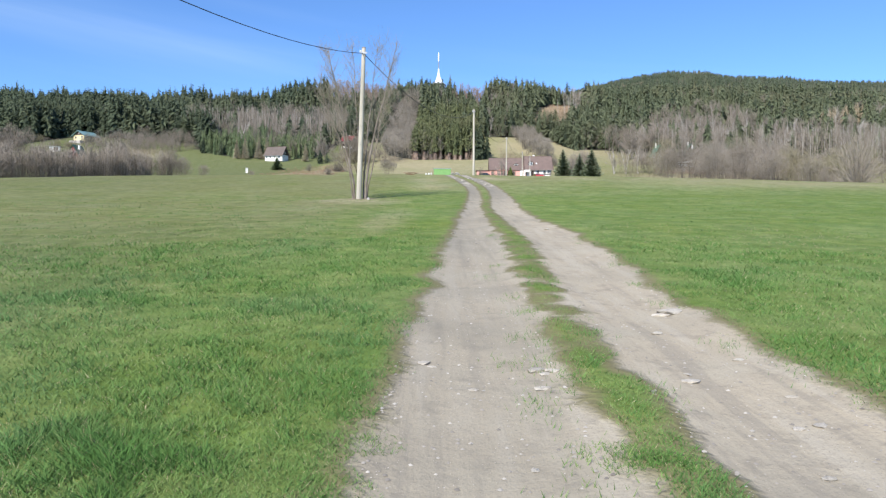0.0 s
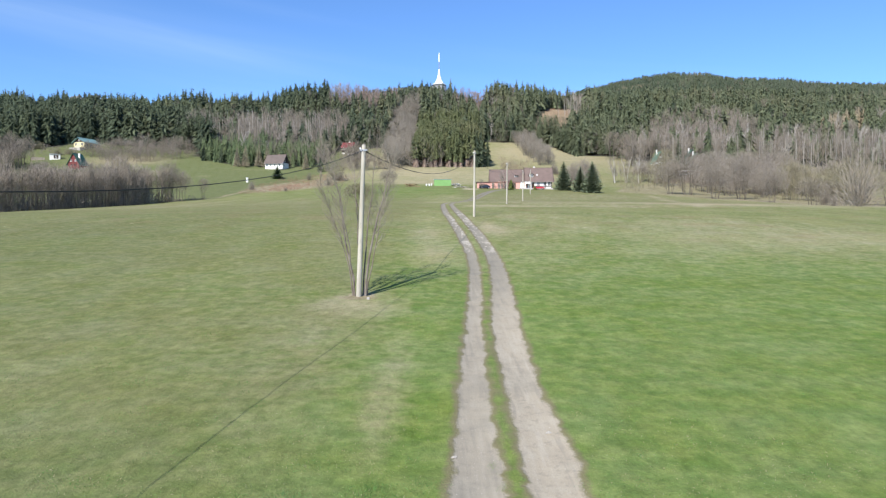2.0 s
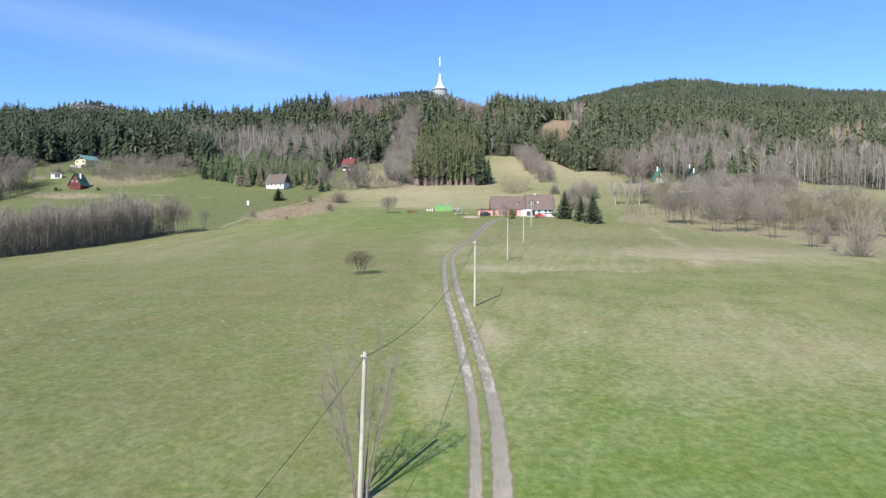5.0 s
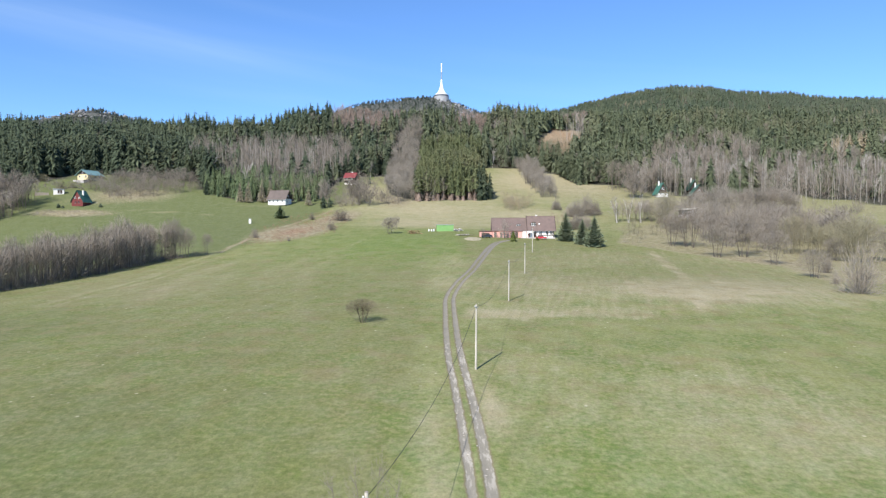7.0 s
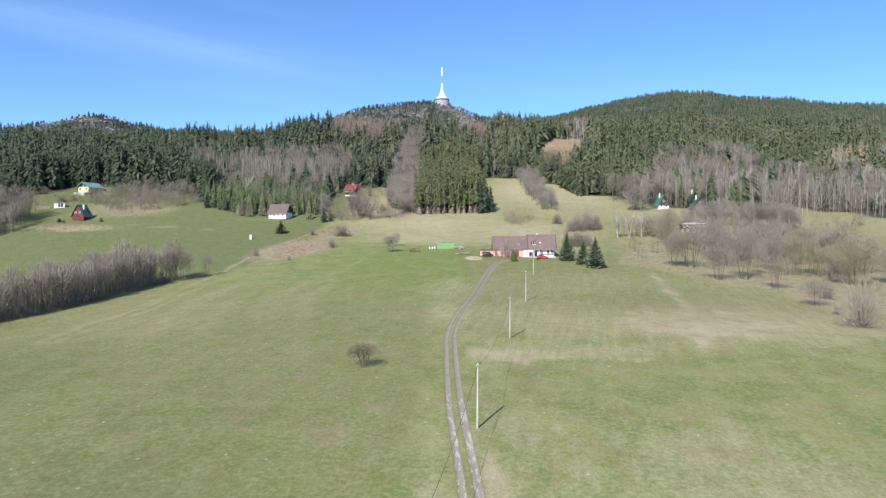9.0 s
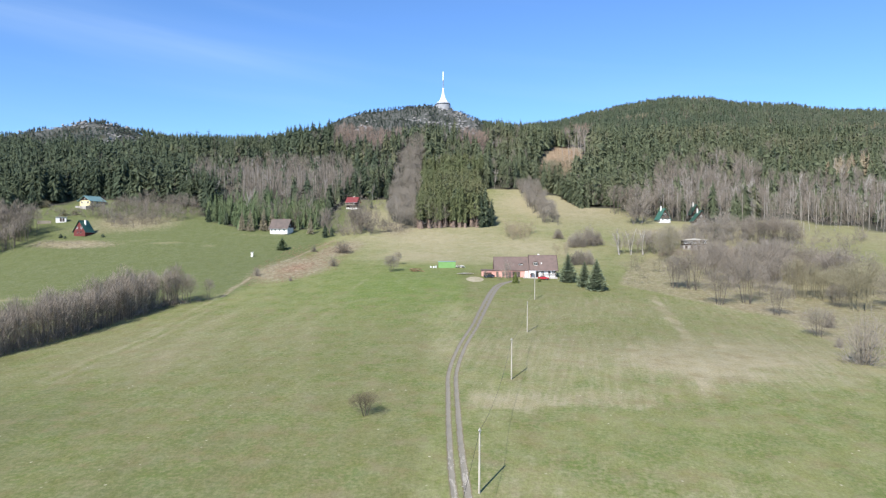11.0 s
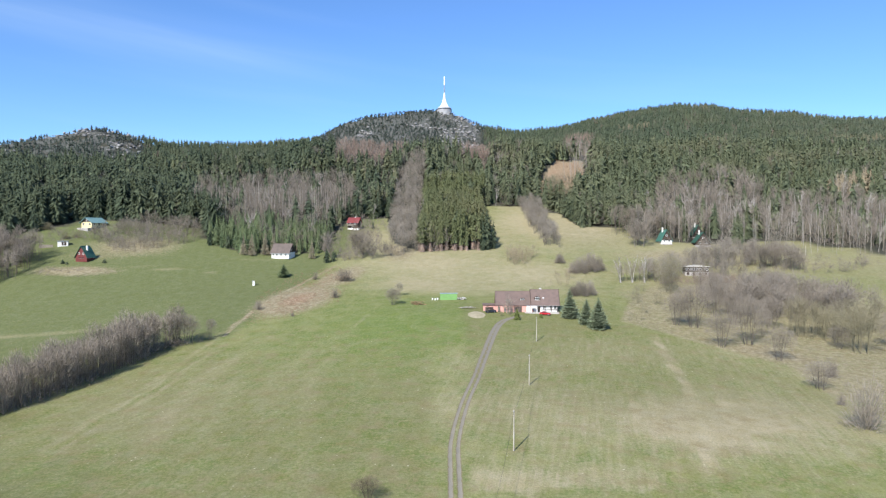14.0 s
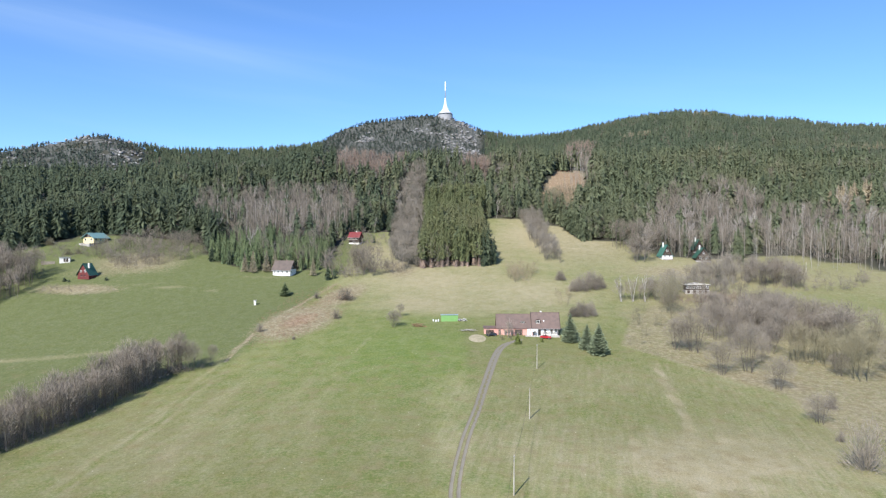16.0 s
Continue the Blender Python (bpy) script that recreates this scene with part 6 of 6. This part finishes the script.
grow(root, twiggy_tree(rng, 5, 36, 3000, 0.55, 0.14, 0.013, 0.0034, 0.085, 24), BUSH_BROWN, 4.1, 5.5, 0.45)
for px, py, h, w in ((62.5, 309, 7.5, 1.1), (67, 311, 7, 1.1), (59, 309, 5.2, 1.1), (73, 362, 9.5, 1.0), (79, 365, 11.5, 0.9), (69, 361, 7, 1.0), (84, 368, 8, 1.1), (66, 384, 6, 1.2)):
    root = thing("leafless_bush", "dense rounded leafless shrub on the slope behind the house", "bush", px, py, None, 0, "dense shrubs")
    part("crown", plant_mesh("crown", dome_shape(rng, 2600, 0.0045), TWIG, h, h * w, rng.uniform(0, 1)), TWIG, root)
    part("branchwork", plant_mesh("branchwork", bare_shape(rng, 9, 14, 60, 0.34, 0.006, 0.05, 0.003), TWIG, h * 0.9, h * w * 0.8, 0.5), TWIG, root)
for px, py, h in ((121, 428, 18), (126, 429, 20), (124, 434, 18), (-45, 388, 16), (-40, 386, 14), (-50, 392, 15), (-66, 386, 15), (-34, 392, 10), (-62, 384, 13)):
    single_bare("leafless_tree", "tall leafless grey tree on the slope", px, py, h, 0.85, 4, TWIG, "slope trees", 50, 1300, 0.006, 0.0024, 0.08)
for px, py, h, ln in ((89, 341, 13.5, -0.05), (89.3, 341.2, 12, -0.34), (95, 342, 12.5, -0.2), (95.3, 341.8, 14, 0.18), (101, 342, 14.5, 0.08), (101.3, 341.5, 13, -0.14), (186, 470, 22, 0.0)):
    root = thing("birch", "leafless birch with a slender white stem", "tree", px, py, None, 0, "birches")
    pts = [(ln * h * (k / 6) ** 1.5, 0.01 * h * math.sin(k), h * k / 6 - 0.3) for k in range(7)]
    part("trunk", Shape().tube(pts, [0.21 - 0.028 * k for k in range(7)], 8), BIRCH, root)
    for j, (u, way) in enumerate(((0.36, -1), (0.48, 1), (0.58, -0.7), (0.66, 0.8), (0.76, -0.6))):
        bx, bz = ln * h * u ** 1.5, h * u - 0.3
        arm = [(bx + way * h * 0.055 * s, 0.03 * h * s * (j - 1), bz + h * (0.33 - 0.04 * j) * s) for s in (0, 0.35, 0.7, 1)]
        part("limb", Shape().tube(arm, [0.075, 0.055, 0.04, 0.018], 6), BIRCH, root)
    part("crown", plant_mesh("crown", bare_shape(rng, 2, 16, 260, 0.26, 0.006, 0.35, 0.002), TWIG, h, h, 1.0), TWIG, root)
for px, py, h in ((25.5, 270.5, 8.0), (18.0, 272, 4.0), (29.0, 270.5, 3.0), (23, 267.5, 3.0), (26.5, 266.8, 2.5)):
    single_bare("fruit_tree", "leafless fruit tree before the salmon wing", px, py, h, 0.95, 2, TWIG, "fruit trees", 40, 900, 0.006, 0.0020, 0.12)


def thicket(name, label, corners, gap, lo, hi, templates, material, width=0.9, least=-0.42, taper=None):
    xs, ys = [p[0] for p in corners], [p[1] for p in corners]
    x, y = sown(min(xs), max(xs), min(ys), max(ys), gap)
    k = inside(x, y, corners) & ~of(x, y, GLADES) & (ripple(x, y, 0.09, 21) > least)
    p = stand(x[k], y[k], lo, hi, width)
    p[:, 3:] *= (1.0 + 0.75 * ripple(x[k], y[k], 0.07, 5))[:, None]
    if taper:
        p[:, 3:] = stand(x[k], y[k], lo, hi, width)[:, 3:] * taper(x[k], y[k])[:, None]
    return stuff(name, templates, p, material, label, "shrubs")


HEDGE = [(-114, 150), (-106, 172), (-102, 186), (-98, 205), (-94, 228), (-89, 236), (-93, 241), (-102, 236), (-108, 211), (-113, 188), (-117, 174), (-125, 150)]
thicket("alder_hedge", "leafless alder hedge along the hollow between two meadows", HEDGE, 2.4, 10.0, 12.5, ALDER_BUSHY, TWIG_DARK, 0.85, -2, lambda x, y: (1.04 + 0.14 * smooth((y - 190) / 30)) * (1 + 0.35 * ripple(x, y, 0.13, 41)))
thicket("bare_scrub", "low leafless scrub at the upper end of the hedge", [(-90, 233.5), (-81, 241), (-83, 244), (-92, 238)], 2.4, 1.2, 2.6, SCRUB, TWIG, 1.1, -2)
thicket("bare_scrub", "low leafless undergrowth along the alder hedge", HEDGE, 2.0, 2.0, 5.0, SCRUB, TWIG_DARK, 1.1, -2)
thicket("bare_thicket", "leafless thicket at the low edge of the meadow", [(-233, 305), (-213, 345), (-222, 380), (-245, 388), (-282, 375), (-282, 305)], 3.8, 11.5, 17, ALDER_TALL, TWIG_DARK, 0.85, -2)
thicket("brown_scrub", "reddish brown scrub below the forest edge", [(-212, 408), (-197, 398), (-180, 383), (-164, 399), (-150, 410), (-146, 420), (-150, 440), (-180, 446), (-205, 444)], 3.6, 5.0, 9.0, SOFT_SCRUB + ALDER_TALL[:4], TWIG, 0.95, -2)
thicket("bramble_scrub", "low brown scrub on the bank below the timber cabin", [(-214, 349), (-190, 344), (-168, 349), (-172, 358), (-208, 361)], 2.2, 0.6, 1.5, SCRUB_FAR, TWIG, 1.8, -0.2)
thicket("brown_scrub", "brown scrub round the timber cabin", [(-240, 400), (-212, 405), (-208, 425), (-240, 428)], 4.0, 2.5, 5, SCRUB, TWIG, 1.1)
for px, py, h, w, stems, twig in ((94.5, 256, 14.2, 1.05, 6, TWIG), (88.5, 258, 10.5, 0.9, 5, TWIG), (93.6, 228.5, 10.2, 1.0, 6, TWIG), (104.3, 232.5, 14.6, 0.78, 6, TWIG), (105.5, 213.5, 9.4, 0.9, 5, TWIG), (101.5, 183.2, 6.9, 1.05, 7, TWIG), (140.2, 228.5, 14.0, 1.05, 9, TWIG_OLIVE),
                                  (138.2, 286, 14.5, 1.1, 6, TWIG), (110.4, 275, 14.5, 0.75, 4, TWIG), (111.9, 262, 10.6, 0.95, 5, TWIG), (115.3, 245.5, 9.2, 0.6, 3, TWIG), (135.6, 232.8, 7.0, 0.95, 6, TWIG), (105.8, 318, 15.5, 0.72, 6, TWIG_OLIVE), (124, 258, 10.5, 0.95, 5, TWIG), (152, 256, 11.5, 1.0, 6, TWIG_OLIVE), (165, 262, 11, 1.1, 6, TWIG_OLIVE), (158, 236, 12, 1.0, 6, TWIG)):
    root = thing("leafless_tree", "many-stemmed leafless willow with a soft twiggy crown in the hollow", "tree", px, py, None, 0, "willows in the hollow")
    grow(root, twiggy_tree(rng, stems + 2, 30, 3400, 0.62, 0.10, 0.0085, 0.0032, 0.075, 26), twig, h * 1.18, h * w, 0.5)
thicket("alder_row", "slender straight-stemmed leafless alders along the ditch", [(123, 244), (139, 240), (150, 246), (168, 262), (150, 262), (126, 250)], 3.1, 8.0, 10.5, ALDER_TALL, TWIG_OLIVE, 0.85, -2)
thicket("willow_thicket", "leafless brown thicket above the ditch", [(112, 286), (120, 266), (148, 266), (182, 282), (172, 312), (152, 338), (124, 330), (108, 304)], 5.2, 8.0, 12.5, WILLOW, TWIG, 0.95, -0.45)
thicket("willow_thicket", "sparse leafless scrub on the dry bank", [(70, 262), (74, 255), (82, 262), (84, 285), (106, 300), (125, 325), (100, 335), (76, 290)], 5.0, 3.5, 7.0, SOFT_SCRUB + ALDER, TWIG_OLIVE, 0.85, -0.1)
thicket("bare_thicket", "leafless thicket round the derelict building", [(82, 333), (104, 316), (122, 352), (146, 352), (168, 374), (205, 414), (163, 420), (128, 372), (100, 352)], 4.6, 6.5, 12, WILLOW[:5] + ALDER_TALL[:4] + SOFT_SCRUB[:2], TWIG_ASH, 0.95, -0.55)
thicket("bare_woods", "leafless trees at the corner of the clearing", [(114, 470), (126, 440), (152, 446), (160, 466), (130, 478)], 4.2, 12, 19, BARE_MID, TWIG, 1.0)
thicket("bare_scrub", "scattered leafless shrubs on the upper pasture", [(178, 360), (230, 365), (250, 385), (215, 395), (180, 385)], 6.0, 4, 8, SHRUB_MID + SCRUB_FINE, TWIG, 1.0)
thicket("bare_thicket", "tall grey leafless trees on the bank below the chalets", [(166, 370), (196, 367), (201, 390), (174, 396)], 5.2, 13, 18, WILLOW, TWIG, 0.85, -2)
thicket("bare_thicket", "slender tan leafless saplings among the birches", [(86, 343), (104, 338), (118, 344), (122, 354), (100, 354), (88, 350)], 3.6, 6, 10.5, ALDER_TALL + STEM_MID[:2], TWIG_OLIVE, 0.8, -2)
thicket("brown_scrub", "low brown scrub before the derelict building", [(108, 338), (150, 336), (162, 352), (140, 351), (118, 352)], 2.8, 2.5, 5.0, SCRUB_FINE, TWIG_RED, 1.1, -2)
thicket("tan_willows", "pale tan leafless willows between the clearings", [(36, 388), (40, 378), (48, 381), (55, 400), (42, 404)], 2.3, 5.5, 9, SHRUB_MID, TWIG_TAN, 0.75, -2)
thicket("tan_willows", "pale tan leafless bushes on the slope behind the house", [(52, 333), (60, 328), (66, 350), (60, 362)], 4.5, 3, 5.5, SHRUB_MID, TWIG_TAN, 0.9, -2)
thicket("bramble_scrub", "low reddish bramble scrub on the bank", [(-76, 259), (-58, 272), (-45, 296), (-46, 355), (-57, 370), (-76, 352), (-84, 306)], 1.8, 0.35, 1.1, SCRUB_FAR, TWIG_BRASH, 1.9, -0.3)
thicket("bare_thicket", "thin leafless scrub below the felled clearing", [(78, 536), (99, 536), (126, 596), (86, 590)], 3.2, 6, 11, ALDER_TALL[:4] + SOFT_SCRUB[:3], TWIG_OLIVE, 0.9, -2)
thicket("bramble_scrub", "low brown brash among the felled stumps", FELLED, 3.0, 0.8, 2.2, SCRUB_FAR, TWIG_BRASH, 1.6)
thicket("bare_thicket", "leafless undergrowth at the foot of the woods", [(-74, 395), (-40, 392), (-36, 420), (-40, 486), (-66, 484)], 5.5, 2.5, 9, SHRUB_MID + SCRUB, TWIG, 0.95)
thicket("bare_scrub", "leafless bushes along the upper edge of the pasture", [(-58, 380), (-22, 394), (-20, 404), (-60, 396)], 3.2, 4, 8, SHRUB_MID + SCRUB, TWIG, 0.9)

# the many-stemmed tree that has grown round the second pole
tree = thing("leafless_tree", "leafless many-stemmed tree grown round a power pole", "tree", -4.1, 37.6)
for k, (bx, by, a, lean, top, thick) in enumerate(((-0.36, 0.05, 2.7, 0.19, 8.4, 0.10), (0.30, -0.10, 0.1, 0.20, 9.0, 0.11), (0.16, 0.25, 1.2, 0.20, 9.2, 0.075), (-0.24, -0.18, 3.9, 0.22, 7.6, 0.07), (-0.05, 0.34, 2.0, 0.16, 8.8, 0.07), (0.36, 0.16, 0.7, 0.25, 7.2, 0.06), (-0.40, 0.2, 3.3, 0.27, 6.6, 0.055))):
    pts = [(bx + lean * math.cos(a) * top * (u ** 1.35) + rng.normal(0, 0.05) * (u > 0), by + lean * math.sin(a) * top * (u ** 1.35) + rng.normal(0, 0.05) * (u > 0), top * u - 0.2) for u in np.linspace(0, 1, 9)]
    st = part("stem", Shape().tube(pts, [0.72 * thick * (1 - 0.11 * q) for q in range(9)], 7), BARK, tree)
    tw = Shape()
    for q in range(32):
        u = rng.uniform(0.3, 1) ** 0.8
        i = min(int(u * 8), 7)
        p = np.array(pts[i]) + (np.array(pts[i + 1]) - np.array(pts[i])) * (u * 8 - i)
        b = a + rng.normal(0, 1.3)
        ln = rng.uniform(0.8, 1.9) * (1.25 - u * 0.6)
        e = p + np.array([math.cos(b) * ln * 0.62, math.sin(b) * ln * 0.62, ln * 0.75])
        m = (p + e) / 2 + rng.normal(0, 0.06, 3)
        tw.tube([p, m, e], [0.012, 0.008, 0.004], 4, False)
        for r in range(11):
            s0 = p + (e - p) * rng.uniform(0.25, 1)
            d = np.array([rng.normal(0, 0.26), rng.normal(0, 0.26), rng.uniform(0.15, 0.75)])
            tw.tube([s0, s0 + d * 0.5 + rng.normal(0, 0.03, 3), s0 + d], [0.0034, 0.0027, 0.0016], 3, False)
    part("spray", tw, SPRAY, st)

# ---- grass and stones near the track ----
def blades(n, r0, r1, lo, hi, width, full=True, dead=False):
    """Grass blades, sown thinner with distance from the foot of the track, none on the wheel tracks."""
    r, g = r0 * (r1 / r0) ** rng.uniform(0, 1, n), rng.uniform(-0.66, 0.66, n) + rng.normal(0, 0.1, n)
    x, y = r * np.sin(g), r * np.cos(g)
    d = ruts(x, y) - 0.24 * gaps(x, y)
    ns = np.array([noise.noise((a * 2.3, b * 2.3, 7)) for a, b in zip(x, y)])
    tuft = np.array([0.7 * noise.noise((a * 1.1, b * 1.1, 11)) + 0.6 * noise.noise((a * 4.2, b * 4.2, 13)) for a, b in zip(x, y)])
    k = d > 0.52 + ns * 0.26
    k &= rng.uniform(0, 1, n) < np.clip(0.78 + 0.6 * tuft, 0.4, 1) * (0.4 + 0.6 * smooth((d - 0.45) / 0.3))
    x, y, r, tuft, d = x[k], y[k], r[k], tuft[k], d[k]
    m = len(x)
    h = rng.uniform(lo, hi, m) * (0.6 + 0.9 * np.clip(tuft + 0.2, 0, 1.2)) * (0.5 + 0.5 * smooth((d - 0.5) / 1.0))
    a, b = rng.uniform(0, 6.28, m), rng.uniform(0, 6.28, m)
    z = floor_z(x, y) - 0.012
    w, lean = (width + 0.00034 * r) * rng.uniform(0.7, 1.3, m), rng.uniform(0.4, 1.7, m) * h
    base = np.stack([x, y, z], 1)
    side = np.stack([np.cos(a) * w, np.sin(a) * w, np.zeros(m)], 1)
    tip = base + np.stack([np.cos(b) * lean, np.sin(b) * lean, h], 1)
    t = np.clip(rng.normal(0.45, 0.25, m) - tuft * 1.0, 0, 1)
    if not full:
        v = np.stack([base - side, base + side, tip], 1).reshape(-1, 3)
        return v, np.arange(3 * m).reshape(-1, 3), np.repeat(t, 3)
    mid = base + np.stack([np.cos(b) * lean * 0.3, np.sin(b) * lean * 0.3, h * 0.6], 1)
    v = np.stack([base - side, base + side, mid + side * 0.7, mid - side * 0.7, tip], 1).reshape(-1, 3)
    o = (np.arange(m) * 5)[:, None]
    f = np.concatenate([o + np.array([[0, 1, 2]]), o + np.array([[0, 2, 3]]), o + np.array([[3, 2, 4]])], 1).reshape(-1, 3)
    return v, f, np.repeat(t, 5)


def turf(name, label, material, *spec, **more):
    v, f, t = blades(*spec, **more)
    tagged(new(name, mesh_of(name, v, f, material, t)), label, "grass", kind="stuff")


turf("grass", "short fresh green meadow grass", GRASS, 330000, 1.7, 15.0, 0.025, 0.095, 0.0025, full=False)
turf("grass", "short fresh green meadow grass", GRASS, 110000, 8.0, 42, 0.02, 0.06, 0.0022, full=False)
turf("dead_grass", "dry straw-coloured blades among the fresh grass", HAY, 45000, 1.7, 20, 0.015, 0.06, 0.0018, full=False)


# small tufts that have come up in the wheel tracks
tx, ty = [], []
for k in range(46):
    cy = 2.4 + 14 * rng.uniform(0, 1) ** 1.5
    side = (0.62, 0.5, 0.75, 2.35, 1.05)[k % 5] + rng.normal(0, 0.12)
    cx = float(curve(np.array([cy]), TY, TX)[0]) + side
    n, w = int(rng.uniform(25, 90)), rng.uniform(0.04, 0.12)
    tx.append(rng.normal(cx, w, n))
    ty.append(rng.normal(cy, w * 1.6, n))
tx, ty = np.concatenate(tx), np.concatenate(ty)
blade = np.array([(-0.045, 0, 0), (0.045, 0, 0), (0.35, 0.25, 0.9)])
h = rng.uniform(0.025, 0.065, len(tx))
v, f, t = many([(blade, np.array([(0, 1, 2)]))], np.stack([tx, ty, floor_z(tx, ty) - 0.004, h, h * 1.2], 1), rng)
tagged(new("grass_tufts", mesh_of("grass_tufts", v, f, GRASS, t)), "small grass tufts growing in the wheel tracks", "grass", kind="stuff")


def stone_shape(rough):
    bm = bmesh.new()
    bmesh.ops.create_icosphere(bm, subdivisions=1, radius=1.0)
    for v in bm.verts:
        v.co *= rng.uniform(1 - rough, 1 + rough)
    me = bpy.data.meshes.new("stone")
    bm.to_mesh(me)
    bm.free()
    me.materials.append(STONE)
    return me


STONES = [stone_shape(0.22) for _ in range(6)]


def stone(x, y, sx, sy, sz, rz, label):
    ob = new("stone", STONES[int(rng.integers(0, 6))])
    ob.matrix_basis = pose(x, y, float(floor_z(np.array([x]), np.array([y]))[0]) + sz * 0.25, 0, 0, rz) @ Matrix.Diagonal((sx, sy, sz, 1))
    tagged(ob, label, "stone", "stones in the wheel tracks")


for sx, sy, w in ((0.86, 4.62, 0.075), (0.97, 4.55, 0.06), (0.91, 4.50, 0.05), (0.85, 4.18, 0.065), (0.04, 4.90, 0.065), (0.10, 4.83, 0.04), (0.39, 4.25, 0.032), (0.45, 4.22, 0.02), (2.61, 6.90, 0.16), (2.48, 6.78, 0.10), (1.92, 4.45, 0.07),
                  (1.96, 4.62, 0.04), (2.35, 3.6, 0.05), (2.2, 3.55, 0.04), (0.62, 3.0, 0.03), (2.5, 5.0, 0.05), (2.15, 5.9, 0.06), (2.62, 3.2, 0.06), (0.55, 16.4, 0.09), (1.0, 14.3, 0.07), (3.1, 18.0, 0.1), (2.9, 12.0, 0.08), (2.0, 2.9, 0.04), (2.45, 4.1, 0.035)):
    stone(sx, sy, w * 1.2, w * 0.8, w * 0.25, rng.uniform(0, 180), "flat pale stone bedded in the dirt track")

for k in range(26):
    sy = rng.uniform(56, 96)
    sx = float(curve(np.array([sy]), TY, TX)[0]) + (1.45 + rng.normal(0, 0.16) if k % 3 else 0.28 + rng.normal(0, 0.14))
    w = rng.uniform(0.06, 0.13)
    stone(sx, sy, w * 1.2, w, w * 0.35, rng.uniform(0, 180), "pale stone lying in the worn track")

px, py = rng.uniform(-0.6, 3.4, 16000), 1.4 + 17 * rng.uniform(0, 1, 16000) ** 1.6
k = ruts(px, py) < 0.55
px, py = px[k], py[k]
r = 0.003 + 0.013 * rng.uniform(0, 1, len(px)) ** 7
ico = np.array([(0, 0, 0.7), (1, 0, 0), (0, 1, 0), (-1, 0, 0), (0, -1, 0)], float)
tri = np.array([(0, 1, 2), (0, 2, 3), (0, 3, 4), (0, 4, 1)])
v, f, t = many([(ico, tri)], np.stack([px, py, floor_z(px, py) + 0.001, r, r * 1.2], 1), rng)
tagged(new("gravel", mesh_of("gravel", v, f, GRAVEL, t)), "loose pale gravel on the dirt track", "gravel", kind="stuff")

# small things
marker = thing("boundary_stone", "small pale grey boundary stone at the foot of the pole", "stone", -3.55, 36.6)
part("block", Shape().box(-0.07, 0.07, -0.07, 0.07, -0.15, 0.11, 0.03), CONCRETE, marker)
sand = Shape().lathe([(3.8, -0.6), (3.6, -0.02), (2.8, 0.12), (1.5, 0.22), (0.3, 0.26)], 28)
tagged(new("sand_heap", sand.mesh("sand_heap", SAND, True)), "low flat heap of pale sand by the track", "sand").matrix_basis = pose(13.4, 270.0, float(land(13.4, 270.0)) - 0.05, math.degrees(math.atan(0.115))) @ Matrix.Diagonal((1.1, 1.95, 0.8, 1))
heap = thing("timber_pile", "low heap of reddish brown brushwood on the lawn", "wood pile", -10.5, 289)
for k in range(26):
    a = rng.uniform(0, 180)
    part("log", Shape().tube([(-1.4, 0, 0), (1.4, 0, 0)], [0.10, 0.06], 6), BRUSHWOOD, heap, "", pose(rng.normal(0, 1.0), rng.normal(0, 0.5), 0.08 + 0.05 * k, rng.uniform(-5, 5), rng.uniform(-8, 8), a))
for bx, by, w, h, mt, lb in ((-3.2, 297.5, 0.7, 0.9, PLASTIC, "white plastic barrel by the shed"), (-2.2, 297.8, 0.6, 1.0, PLASTIC, "white plastic barrel by the shed"), (-4.4, 298.2, 0.6, 0.8, PLASTIC, "white plastic barrel by the shed"), (8.0, 298.5, 0.6, 0.9, CONCRETE, "grey barrel beside the shed"), (9.0, 299.2, 0.8, 1.1, CONCRETE, "grey barrel beside the shed")):
    b = thing("barrel", lb, "barrel", bx, by, None, 0, "barrels by the shed")
    part("drum", Shape().lathe([(w * 0.42, 0), (w * 0.5, h * 0.15), (w * 0.5, h * 0.85), (w * 0.42, h)], 16), mt, b)
    part("lid", Shape().lathe([(w * 0.44, h), (w * 0.44, h + 0.04)], 16), mt, b)
planks = thing("plank_heap", "pale sawn planks and rubble beside the sandy patch", "wood pile", 10.3, 282.0)
for k in range(22):
    w, ln = rng.uniform(0.08, 0.2), rng.uniform(0.7, 2.4)
    part("plank", Shape().box(-ln, ln, -w, w, -0.03, 0.03), (ROOF_PALE, STONE, GREY_WOOD)[k % 3], planks, "", pose(rng.normal(0, 2.0), rng.normal(0, 0.9), 0.08 + 0.02 * k, rng.uniform(-6, 6), rng.uniform(-6, 6), rng.uniform(-40, 40)))
scrap = thing("scrap_heap", "white boards and scrap leaning beside the green shed", "clutter", 8.6, 298.4)
for k in range(12):
    w, ln = rng.uniform(0.2, 0.5), rng.uniform(0.4, 1.0)
    part("board", Shape().box(-ln, ln, -w, w, -0.04, 0.04), (PLASTIC, CONCRETE, ROOF_PALE)[k % 3], scrap, "", pose(rng.normal(0, 1.1), rng.normal(0, 0.4), 0.25 + 0.05 * k, rng.uniform(-50, 50), rng.uniform(-30, 30), rng.uniform(0, 180)))
far_post = thing("power_pole", "pale wooden pole on the upper pasture", "pole", 214, 402)
part("post", Shape().tube([(0, 0, -0.4), (0, 0, 7.2)], [0.16, 0.12], 10), POLE, far_post)
